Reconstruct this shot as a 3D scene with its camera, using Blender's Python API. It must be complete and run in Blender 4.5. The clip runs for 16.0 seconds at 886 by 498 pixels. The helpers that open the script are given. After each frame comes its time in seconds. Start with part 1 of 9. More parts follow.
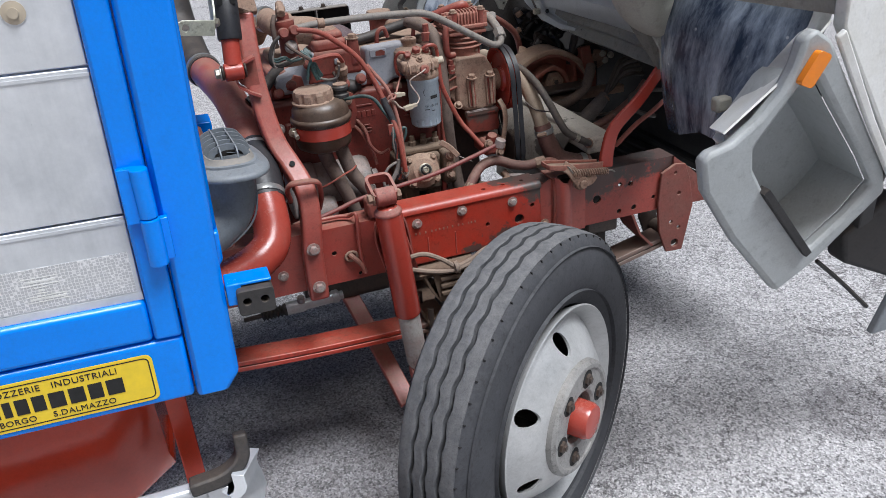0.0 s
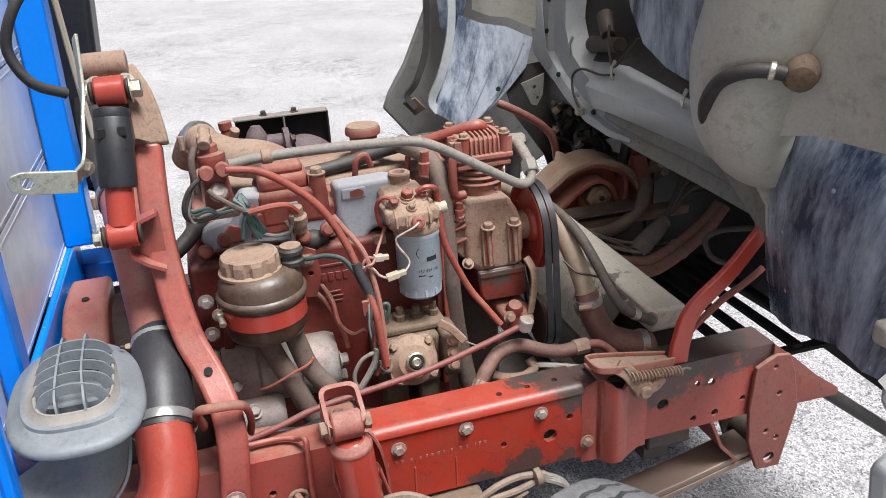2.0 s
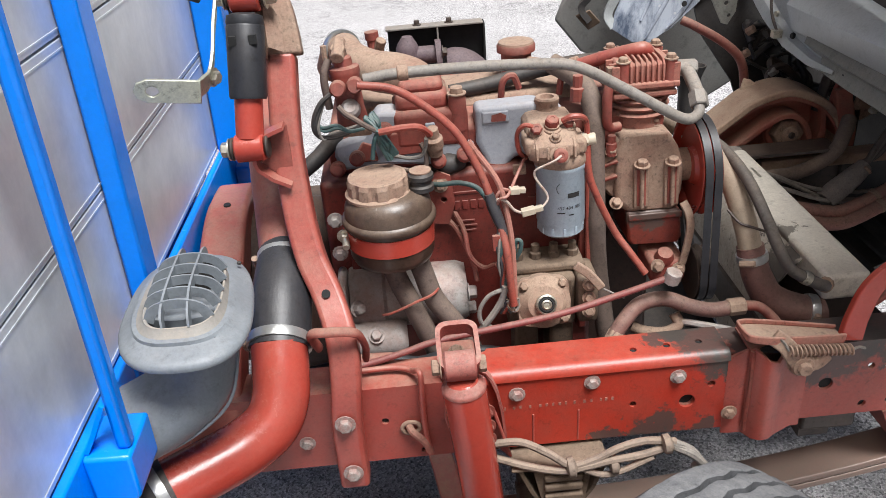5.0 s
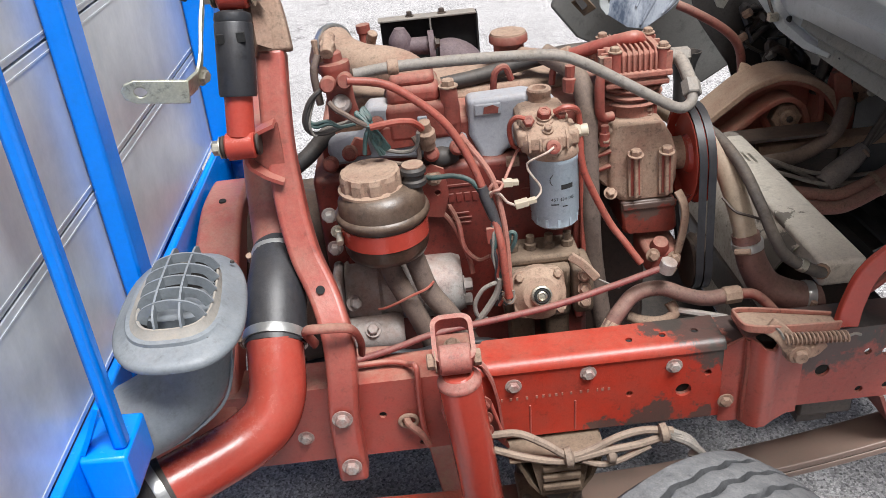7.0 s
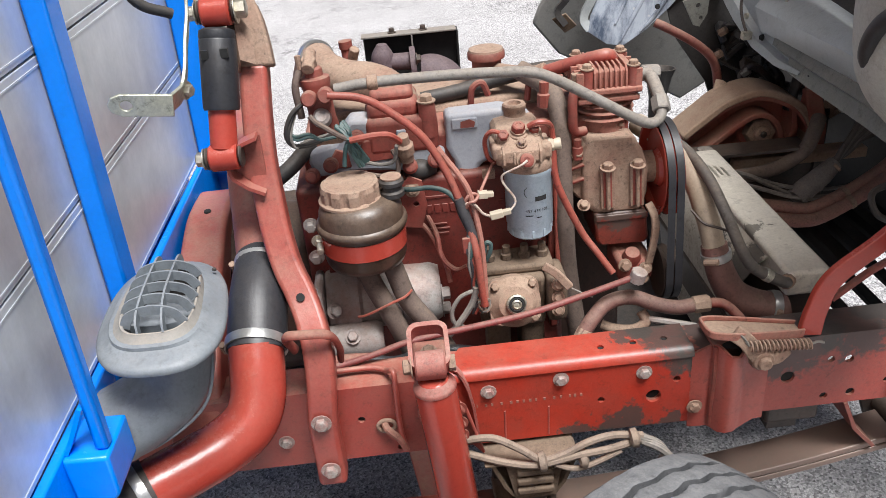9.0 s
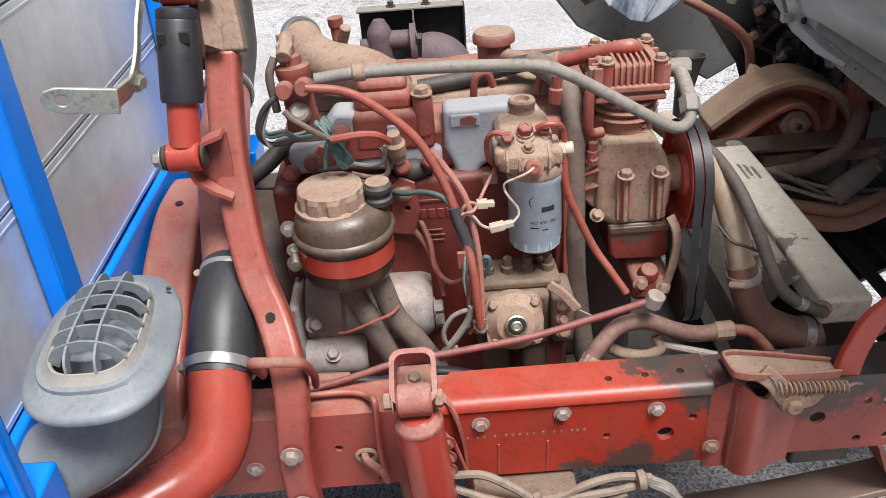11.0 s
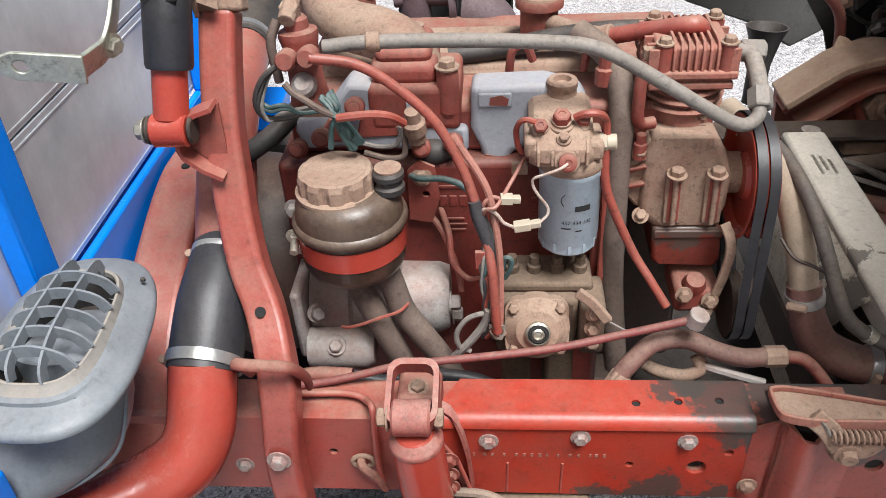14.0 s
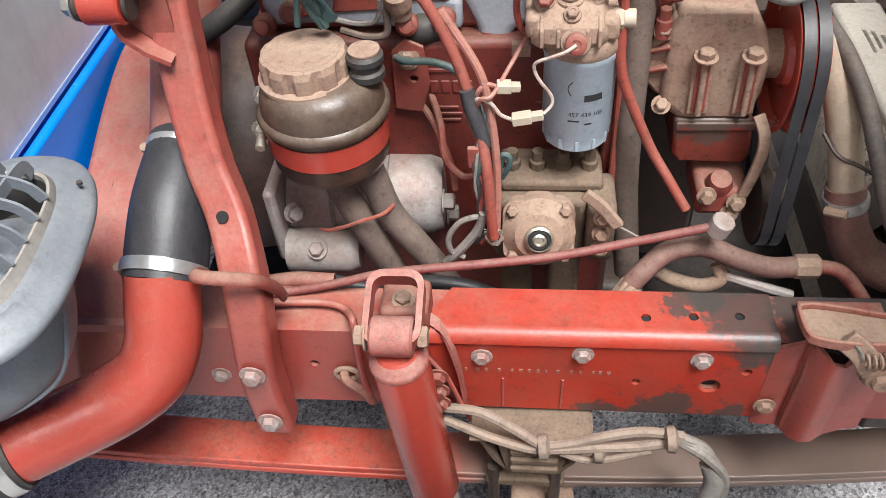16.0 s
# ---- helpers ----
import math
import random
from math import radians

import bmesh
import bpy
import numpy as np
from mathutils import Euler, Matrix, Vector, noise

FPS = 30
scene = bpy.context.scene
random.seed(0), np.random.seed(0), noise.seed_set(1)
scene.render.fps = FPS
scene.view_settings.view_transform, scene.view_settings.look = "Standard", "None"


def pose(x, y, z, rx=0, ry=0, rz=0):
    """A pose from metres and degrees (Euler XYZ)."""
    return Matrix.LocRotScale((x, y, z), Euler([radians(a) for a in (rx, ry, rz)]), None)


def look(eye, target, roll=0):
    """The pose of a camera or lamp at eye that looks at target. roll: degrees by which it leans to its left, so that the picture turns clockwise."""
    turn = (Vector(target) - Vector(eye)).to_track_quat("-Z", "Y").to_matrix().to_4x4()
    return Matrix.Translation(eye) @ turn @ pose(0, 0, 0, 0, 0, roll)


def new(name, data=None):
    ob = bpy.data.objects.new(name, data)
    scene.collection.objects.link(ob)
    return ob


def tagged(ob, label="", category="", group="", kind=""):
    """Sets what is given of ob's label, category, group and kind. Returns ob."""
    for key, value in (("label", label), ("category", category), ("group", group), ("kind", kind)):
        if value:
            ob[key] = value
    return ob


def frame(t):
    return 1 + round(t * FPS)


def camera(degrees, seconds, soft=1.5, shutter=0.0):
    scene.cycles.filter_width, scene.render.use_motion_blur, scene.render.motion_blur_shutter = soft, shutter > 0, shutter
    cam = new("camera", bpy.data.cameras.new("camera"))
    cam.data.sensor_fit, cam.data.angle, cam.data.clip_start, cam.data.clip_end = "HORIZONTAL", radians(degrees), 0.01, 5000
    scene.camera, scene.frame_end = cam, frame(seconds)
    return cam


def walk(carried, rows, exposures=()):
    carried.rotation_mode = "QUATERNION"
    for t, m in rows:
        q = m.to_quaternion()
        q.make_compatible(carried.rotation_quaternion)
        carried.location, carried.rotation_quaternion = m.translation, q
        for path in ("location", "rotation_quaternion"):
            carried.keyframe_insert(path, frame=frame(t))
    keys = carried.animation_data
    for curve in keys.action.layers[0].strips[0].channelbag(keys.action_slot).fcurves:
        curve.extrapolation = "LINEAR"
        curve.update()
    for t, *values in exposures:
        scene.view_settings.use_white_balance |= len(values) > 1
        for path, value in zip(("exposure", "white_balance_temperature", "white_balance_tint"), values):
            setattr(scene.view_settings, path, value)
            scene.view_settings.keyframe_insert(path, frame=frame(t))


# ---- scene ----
cam = camera(57.8, 16.0, soft=0.4)
PATH = [
    (0, (-0.216, -1.651, 1.466), (0.328, 0.048, 0.563), -4.7),
    (0.5, (-0.136, -1.526, 1.469), (0.378, 0.179, 0.559), -6.7),
    (1, (-0.123, -1.328, 1.469), (0.461, 0.397, 0.641), -5.0),
    (1.5, (-0.075, -1.168, 1.484), (0.582, 0.544, 0.684), -4.6),
    (2, (0.055, -1.032, 1.474), (0.553, 0.728, 0.667), -3.5),
    (2.5, (0.108, -0.953, 1.468), (0.196, 0.829, 0.563), -5.2),
    (3, (0.134, -0.944, 1.465), (0.159, 0.826, 0.532), -5.5),
    (3.5, (0.141, -0.951, 1.466), (0.183, 0.808, 0.516), -5.2),
    (4, (0.138, -0.947, 1.462), (0.18, 0.809, 0.506), -4.9),
    (4.5, (0.137, -0.946, 1.461), (0.177, 0.805, 0.495), -4.7),
    (7, (0.157, -0.941, 1.471), (0.178, 0.785, 0.462), -6.1),
    (7.5, (0.156, -0.94, 1.478), (0.176, 0.787, 0.47), -6.1),
    (8, (0.159, -0.947, 1.48), (0.184, 0.783, 0.476), -5.9),
    (8.5, (0.163, -0.957, 1.48), (0.197, 0.777, 0.484), -5.7),
    (9, (0.178, -0.978, 1.484), (0.223, 0.763, 0.5), -5.5),
    (9.5, (0.173, -0.971, 1.481), (0.224, 0.77, 0.498), -5.6),
    (9.7, (0.173, -0.972, 1.483), (0.225, 0.771, 0.504), -5.6),
    (11.8, (0.251, -0.697, 1.473), (0.207, 0.927, 0.307), -3.0),
    (12, (0.256, -0.683, 1.467), (0.2, 0.929, 0.284), -2.8),
    (12.5, (0.262, -0.663, 1.47), (0.17, 0.937, 0.275), -3.2),
    (13, (0.27, -0.654, 1.471), (0.154, 0.945, 0.276), -3.2),
    (13.5, (0.269, -0.656, 1.466), (0.133, 0.937, 0.264), -3.2),
    (14, (0.27, -0.666, 1.473), (0.123, 0.926, 0.271), -3.4),
    (14.5, (0.267, -0.663, 1.474), (0.12, 0.934, 0.278), -4.0),
    (15, (0.269, -0.658, 1.471), (0.122, 0.935, 0.272), -4.3),
    (15.5, (0.276, -0.619, 1.448), (0.116, 0.914, 0.174), -5.2),
    (16, (0.297, -0.554, 1.42), (0.099, 0.824, -0.017), -5.0),
]
walk(cam, [(t, look(eye, target, roll)) for t, eye, target, roll in PATH],
     [(0.0, 0.36, 5900, 10), (0.5, 0.42, 5900, 10), (1.0, 0.6, 5950, 10), (1.5, 0.88, 6150, 10), (2.0, 0.93, 6200, 10), (3.0, 0.95, 6250, 10),
      (9.5, 0.95, 6250, 10), (12.5, 0.94, 6250, 10), (15.0, 0.94, 6250, 10), (16.0, 1.12, 6250, 10)])

# ---- world and light ----
world = bpy.data.worlds.new("overcast_sky")
scene.world = world
world.use_nodes = True
wn = world.node_tree
sky = wn.nodes.new("ShaderNodeTexSky")
sky.sky_type, sky.sun_disc = "NISHITA", False
sky.sun_elevation, sky.sun_rotation = radians(52), radians(200)
sky.air_density, sky.dust_density, sky.ozone_density = 0.8, 6.0, 0.4
wn.links.new(sky.outputs[0], wn.nodes["Background"].inputs[0])
wn.nodes["Background"].inputs[1].default_value = 0.030
sun = new("sun", bpy.data.lights.new("sun", "SUN"))
sun.data.energy, sun.data.angle, sun.data.color = 3.75, radians(24), (1.0, 0.975, 0.94)
sun.matrix_world = look((1.6, -2.2, 6.0), (0, 0, 0))
scene.view_settings.exposure = 1.0


# ---- materials ----
def material(name, rough=0.5, metal=0.0):
    m = bpy.data.materials.new(name)
    m.use_nodes = True
    b = m.node_tree.nodes["Principled BSDF"]
    b.inputs["Roughness"].default_value, b.inputs["Metallic"].default_value = rough, metal
    return m, m.node_tree, b


def ramp(nt, fac, stops):
    n = nt.nodes.new("ShaderNodeValToRGB")
    e = n.color_ramp.elements
    while len(e) < len(stops):
        e.new(0.5)
    for k, (p, c) in zip(e, stops):
        k.position, k.color = p, (*c, 1) if len(c) == 3 else c
    nt.links.new(fac, n.inputs[0])
    return n.outputs[0]


def mix(nt, fac, a, b, kind="MIX"):
    n = nt.nodes.new("ShaderNodeMix")
    n.data_type, n.blend_type = "RGBA", kind
    for s, v in ((n.inputs[0], fac), (n.inputs[6], a), (n.inputs[7], b)):
        if isinstance(v, (float, int)):
            s.default_value = v
        elif isinstance(v, tuple):
            s.default_value = (*v, 1)
        else:
            nt.links.new(v, s)
    return n.outputs[2]


def calc(nt, op, a, b=0.0, c=0.0):
    n = nt.nodes.new("ShaderNodeMath")
    n.operation, n.use_clamp = op, op in ("MULTIPLY_ADD",)
    for s, v in zip(n.inputs, (a, b, c)):
        if isinstance(v, (float, int)):
            s.default_value = v
        else:
            nt.links.new(v, s)
    return n.outputs[0]


def noise_of(nt, scale, detail=4.0, rough=0.6, kind="noise", stretch=None):
    tc = nt.nodes.new("ShaderNodeTexCoord")
    src = tc.outputs["Object"]
    if stretch:
        mp = nt.nodes.new("ShaderNodeMapping")
        mp.inputs["Scale"].default_value = stretch
        nt.links.new(src, mp.inputs[0])
        src = mp.outputs[0]
    n = nt.nodes.new("ShaderNodeTexNoise" if kind == "noise" else "ShaderNodeTexVoronoi")
    n.inputs["Scale"].default_value = scale
    if kind == "noise":
        n.inputs["Detail"].default_value, n.inputs["Roughness"].default_value = detail, rough
    nt.links.new(src, n.inputs["Vector"])
    return n.outputs[0] if kind == "noise" else n


def bump(nt, bsdf, height, strength=0.3, distance=0.002):
    n = nt.nodes.new("ShaderNodeBump")
    n.inputs["Strength"].default_value, n.inputs["Distance"].default_value = strength, distance
    nt.links.new(height, n.inputs["Height"])
    nt.links.new(n.outputs[0], bsdf.inputs["Normal"])


def dusty(name, base, worn, dust, amount, rough=0.55, metal=0.0, scale=9.0, grit=150.0, oil=(), grime=0.5, stain_colour=(0.022, 0.018, 0.016)):
    """Paint, metal or rubber with worn patches, and road dust that has settled on what faces up."""
    m, nt, b = material(name, rough, metal)
    patches = ramp(nt, noise_of(nt, scale, 9, 0.72), [(0.40, (0, 0, 0)), (0.70, (1, 1, 1))])
    col = mix(nt, patches, base, worn)
    grimy = ramp(nt, noise_of(nt, scale * 7.0, 10, 0.75), [(0.33, (1 - min(grime * 1.25, 0.7),) * 3), (0.47, (1, 1, 1))])
    col = mix(nt, 1.0, col, grimy, "MULTIPLY")
    geo = nt.nodes.new("ShaderNodeNewGeometry")
    sep = nt.nodes.new("ShaderNodeSeparateXYZ")
    nt.links.new(geo.outputs["Normal"], sep.inputs[0])
    up = calc(nt, "MULTIPLY_ADD", sep.outputs["Z"], 0.76, 0.15)
    film = calc(nt, "MULTIPLY_ADD", noise_of(nt, scale * 2.3, 10, 0.78), 1.7, -0.45)
    grains = calc(nt, "MULTIPLY_ADD", noise_of(nt, grit, 3, 0.8), 1.4, -0.2)
    amt = calc(nt, "MULTIPLY", calc(nt, "MULTIPLY", up, film), calc(nt, "MULTIPLY_ADD", grains, amount, amount * 0.6))
    col = mix(nt, amt, col, dust)
    speck = ramp(nt, noise_of(nt, grit * 1.3, 6, 0.85), [(0.32, (0.50, 0.49, 0.48)), (0.5, (1, 1, 1)), (0.70, (1.5, 1.47, 1.43))])
    col = mix(nt, 0.1 + 0.35 * min(grime * 2, 1.0), col, mix(nt, 1.0, col, speck, "MULTIPLY"))
    for centre, radius in oil:
        tc = nt.nodes.new("ShaderNodeTexCoord")
        d = nt.nodes.new("ShaderNodeVectorMath")
        d.operation = "DISTANCE"
        d.inputs[1].default_value = centre
        nt.links.new(tc.outputs["Object"], d.inputs[0])
        wobbly = calc(nt, "ADD", d.outputs["Value"], calc(nt, "ADD", calc(nt, "MULTIPLY", noise_of(nt, 26, 5, 0.7), 0.14), -0.07))
        stain = ramp(nt, calc(nt, "DIVIDE", wobbly, radius), [(0.82, (0.88, 0.88, 0.88)), (1.0, (0, 0, 0))])
        col = mix(nt, stain, col, stain_colour)
    nt.links.new(col, b.inputs["Base Color"])
    r = calc(nt, "MULTIPLY_ADD", amt, 0.45, rough)
    nt.links.new(r, b.inputs["Roughness"])
    bump(nt, b, noise_of(nt, grit * 0.6, 5, 0.7), 0.35, 0.0014)
    return m


def liner(name, base, scuff, level, size=5.0, slant=(3.0, 3.0, 1.0)):
    """Moulded plastic, scuffed pale in streaks and speckled with dried splashes."""
    m, nt, b = material(name, 0.24)
    streaks = noise_of(nt, size, 9, 0.72, stretch=slant)
    fac = ramp(nt, streaks, [(level - 0.04, (0, 0, 0)), (level + 0.16, (0.85, 0.85, 0.85))])
    spots = noise_of(nt, 38, kind="voronoi")
    dots = ramp(nt, spots.outputs["Distance"], [(0.10, (0.7, 0.7, 0.7)), (0.16, (0, 0, 0))])
    thin = ramp(nt, noise_of(nt, 9, 3), [(0.52, (0, 0, 0)), (0.6, (1, 1, 1))])
    col = mix(nt, mix(nt, 1.0, dots, thin, "MULTIPLY"), mix(nt, fac, base, scuff), (0.5, 0.51, 0.52))
    nt.links.new(col, b.inputs["Base Color"])
    bump(nt, b, streaks, 0.3, 0.003)
    return m


DUST = (0.33, 0.25, 0.183)
M_RED = dusty("red_chassis_paint", (0.33, 0.052, 0.040), (0.27, 0.060, 0.048), DUST, 0.9, 0.32, grime=0.3)
OIL = (0.050, 0.044, 0.041)
M_RAIL = dusty("dull_red_rail_paint_oil_stained", (0.30, 0.038, 0.028), (0.25, 0.052, 0.040), DUST, 0.8, 0.38, grime=0.3, oil=(((0.64, 0.05, 0.712), 0.085), ((0.73, 0.04, 0.712), 0.10), ((0.84, 0.055, 0.712), 0.085), ((0.93, 0.05, 0.712), 0.075)), stain_colour=OIL)
M_PLATE = dusty("bright_red_plate_paint_oil_stained", (0.36, 0.027, 0.013), (0.26, 0.042, 0.028), DUST, 0.3, 0.36, scale=11, grime=0.25, oil=(((0.56, 0.055, 0.712), 0.085), ((0.49, 0.065, 0.712), 0.045), ((0.60, 0.02, 0.69), 0.055), ((0.40, 0.0, 0.548), 0.045), ((0.46, 0.0, 0.556), 0.055), ((0.53, 0.0, 0.548), 0.045)), stain_colour=(0.055, 0.049, 0.043))
M_LEAF = dusty("red_and_grimy_spring_steel", (0.42, 0.034, 0.016), (0.33, 0.036, 0.02), DUST, 0.5, 0.3, oil=(((0.66, -0.02, 0.40), 0.5),), stain_colour=(0.17, 0.145, 0.118))
M_RED_CLEAN = dusty("fresh_red_paint", (0.36, 0.040, 0.026), (0.30, 0.045, 0.031), DUST, 0.3, 0.22, grime=0.08)
M_RED_DUSTY = dusty("dusty_red_engine_paint", (0.24, 0.040, 0.029), (0.15, 0.038, 0.028), DUST, 1.2, 0.6, scale=14, grime=0.35)
M_TAN = dusty("dust_caked_metal", (0.29, 0.20, 0.145), (0.21, 0.105, 0.075), DUST, 1.4, 0.75, scale=16)
# greasy metal, and the near-black given to parts that lie in shade
M_GREASE_SHADE = dusty("greasy_and_shaded_metal", (0.03, 0.024, 0.021), (0.06, 0.038, 0.03), DUST, 0.3, 0.5, scale=12)
M_STEEL = dusty("dull_grey_casting", (0.36, 0.345, 0.33), (0.24, 0.13, 0.115), DUST, 0.6, 0.5, 0.15, scale=12, grime=0.3)
M_WHITE_GREY = dusty("pale_grey_casting", (0.33, 0.355, 0.40), (0.29, 0.31, 0.345), DUST, 0.7, 0.6, grime=0.2)
M_BLACK = dusty("black_rubber", (0.018, 0.018, 0.02), (0.03, 0.03, 0.03), DUST, 0.35, 0.55)
M_HOSE = dusty("dusty_rubber_hose", (0.12, 0.085, 0.072), (0.08, 0.06, 0.052), DUST, 0.8, 0.7)
M_GREYPIPE = dusty("grey_steel_pipe", (0.21, 0.20, 0.185), (0.16, 0.15, 0.135), DUST, 0.7, 0.6, 0.0)
M_ZINC = dusty("zinc_plated_steel", (0.55, 0.53, 0.45), (0.45, 0.42, 0.34), DUST, 0.5, 0.35, 0.8)
M_WORNBOLT = dusty("red_flecked_bare_steel", (0.33, 0.29, 0.265), (0.26, 0.062, 0.048), (0.40, 0.33, 0.29), 0.5, 0.5, 0.1, scale=55, grime=0.4)
M_CLAMP = dusty("bright_hose_clamp_steel", (0.55, 0.55, 0.54), (0.45, 0.45, 0.43), DUST, 0.12, 0.28, 0.75, grime=0.06)
M_BLUE = dusty("bright_blue_paint", (0.0, 0.215, 0.86), (0.0, 0.195, 0.79), (0.3, 0.32, 0.34), 0.05, 0.26, scale=5, grime=0.06)
M_GREY_PLASTIC = dusty("weathered_grey_plastic", (0.155, 0.175, 0.195), (0.22, 0.245, 0.265), DUST, 0.2, 0.5, grime=0.2)
M_TAN_PLASTIC = dusty("dust_rubbed_plastic", (0.27, 0.26, 0.235), (0.22, 0.225, 0.22), DUST, 0.7, 0.6, grime=0.2)
M_CAB = dusty("grey_cab_paint", (0.40, 0.43, 0.44), (0.34, 0.36, 0.36), DUST, 0.3, 0.4, scale=6, grime=0.15)
M_CAB_UNDER = dusty("grimy_cab_underside", (0.35, 0.35, 0.305), (0.265, 0.26, 0.22), DUST, 0.4, 0.5, scale=4, grime=0.25)
# grimy cab grey-green, darkened as the shade on down-facing edges
M_CAB_SHADE_EDGE = dusty("shaded_grimy_green_grey_edge", (0.20, 0.205, 0.185), (0.14, 0.14, 0.125), DUST, 0.6, 0.5, scale=8, grime=0.4)
M_CAB_DARK = dusty("dull_dark_cab_panel", (0.17, 0.172, 0.165), (0.20, 0.195, 0.185), DUST, 0.4, 0.6, scale=4, grime=0.3)
# near-black that paints the shade of hollows, thinly dusted
M_RECESS_SHADE = dusty("black_recess_shade", (0.012, 0.012, 0.013), (0.03, 0.028, 0.028), DUST, 0.25, 0.7, scale=12)
M_MUD = dusty("brown_dried_mud", (0.13, 0.09, 0.06), (0.08, 0.052, 0.036), DUST, 0.5, 0.8, scale=18)
M_WHITE = dusty("white_cab_paint", (0.72, 0.73, 0.72), (0.62, 0.62, 0.58), DUST, 0.2, 0.4, grime=0.12)
M_LINER = liner("dark_wheel_arch_liner", (0.026, 0.038, 0.066), (0.38, 0.44, 0.52), 0.46, 2.8, (1.2, 3.0, 1.0))
M_LINER_FAR = liner("pale_scuffed_arch_liner", (0.07, 0.09, 0.13), (0.42, 0.46, 0.52), 0.42)
M_TYRE = dusty("tyre_rubber", (0.026, 0.028, 0.034), (0.042, 0.044, 0.052), (0.16, 0.16, 0.16), 0.6, 0.75, scale=10)
M_TREAD = dusty("grey_worn_tread_rubber", (0.060, 0.063, 0.070), (0.098, 0.10, 0.108), (0.28, 0.275, 0.27), 0.8, 0.85, scale=22, grit=420)
M_WHEEL_CENTRE = dusty("scuffed_grey_wheel_paint", (0.25, 0.25, 0.245), (0.33, 0.33, 0.32), DUST, 0.3, 0.45, 0.2)
M_WHEEL = dusty("silver_wheel_paint", (0.55, 0.56, 0.56), (0.42, 0.43, 0.43), DUST, 0.15, 0.32, 0.45, grime=0.12)
M_FILTER = dusty("pale_blue_filter_can", (0.33, 0.40, 0.46), (0.28, 0.34, 0.38), DUST, 0.5, 0.4, grime=0.2)
M_BROWN = dusty("brown_plastic_reservoir", (0.045, 0.027, 0.019), (0.06, 0.037, 0.026), DUST, 0.65, 0.32)


def aluminium():
    m, nt, b = material("brushed_aluminium_plank", 0.34, 0.35)
    streak = noise_of(nt, 6, 6, 0.7, stretch=(14, 14, 1))
    blot = noise_of(nt, 4.5, 11, 0.72)
    col = ramp(nt, calc(nt, "MULTIPLY_ADD", streak, 0.15, calc(nt, "MULTIPLY", blot, 0.85)), [(0.33, (0.46, 0.485, 0.51)), (0.66, (0.76, 0.78, 0.80))])
    nt.links.new(col, b.inputs["Base Color"])
    nt.links.new(calc(nt, "MULTIPLY_ADD", streak, 0.35, 0.18), b.inputs["Roughness"])
    bump(nt, b, noise_of(nt, 90, 6, 0.7), 0.12, 0.0006)
    return m


def asphalt():
    m, nt, b = material("worn_chip_asphalt", 0.85)
    v = noise_of(nt, 190, kind="voronoi")
    chips = ramp(nt, v.outputs["Color"], [(0.0, (0.09, 0.087, 0.088)), (0.22, (0.25, 0.243, 0.245)), (0.5, (0.43, 0.42, 0.424)), (1.0, (0.74, 0.725, 0.73))])
    big = ramp(nt, noise_of(nt, 0.9, 6, 0.65), [(0.3, (0.8, 0.795, 0.79)), (0.6, (1, 1, 1))])
    stains = ramp(nt, noise_of(nt, 5, 7, 0.75), [(0.28, (0.42, 0.41, 0.41)), (0.42, (1, 1, 1))])
    cracks = ramp(nt, noise_of(nt, 3.2, 9, 0.62), [(0.490, (1, 1, 1)), (0.4975, (0.34, 0.33, 0.33)), (0.5025, (0.34, 0.33, 0.33)), (0.510, (1, 1, 1))])
    patch = ramp(nt, noise_of(nt, 0.8, 3, 0.5), [(0.44, (0, 0, 0)), (0.56, (1, 1, 1))])
    fine = ramp(nt, noise_of(nt, 420, 5, 0.8), [(0.34, (0.45, 0.45, 0.45)), (0.5, (1, 1, 1)), (0.66, (1.5, 1.5, 1.5))])
    pits = ramp(nt, noise_of(nt, 60, 6, 0.7), [(0.33, (0.3, 0.3, 0.3)), (0.4, (1, 1, 1))])
    col = mix(nt, 1.0, chips, big, "MULTIPLY")
    col = mix(nt, 1.0, mix(nt, 1.0, col, fine, "MULTIPLY"), pits, "MULTIPLY")
    col = mix(nt, 1.0, col, stains, "MULTIPLY")
    # a large old oil stain with the truck's shade painted in, where the truck stands, and two small drips beside it
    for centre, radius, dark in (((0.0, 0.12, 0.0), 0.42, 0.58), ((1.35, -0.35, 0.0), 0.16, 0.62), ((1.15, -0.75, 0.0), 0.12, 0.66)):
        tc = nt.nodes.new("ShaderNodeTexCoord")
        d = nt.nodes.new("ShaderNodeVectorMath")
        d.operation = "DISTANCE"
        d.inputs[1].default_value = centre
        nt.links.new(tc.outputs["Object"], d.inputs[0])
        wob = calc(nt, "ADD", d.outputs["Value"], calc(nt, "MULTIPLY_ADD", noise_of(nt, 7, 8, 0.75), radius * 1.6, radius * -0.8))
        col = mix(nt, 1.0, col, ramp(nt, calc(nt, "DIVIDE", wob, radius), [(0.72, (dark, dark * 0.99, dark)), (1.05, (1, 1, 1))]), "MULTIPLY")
    col = mix(nt, patch, col, mix(nt, 1.0, col, cracks, "MULTIPLY"))
    nt.links.new(col, b.inputs["Base Color"])
    bump(nt, b, v.outputs["Distance"], 0.8, 0.004)
    return m


M_ALU, M_ASPHALT = aluminium(), asphalt()


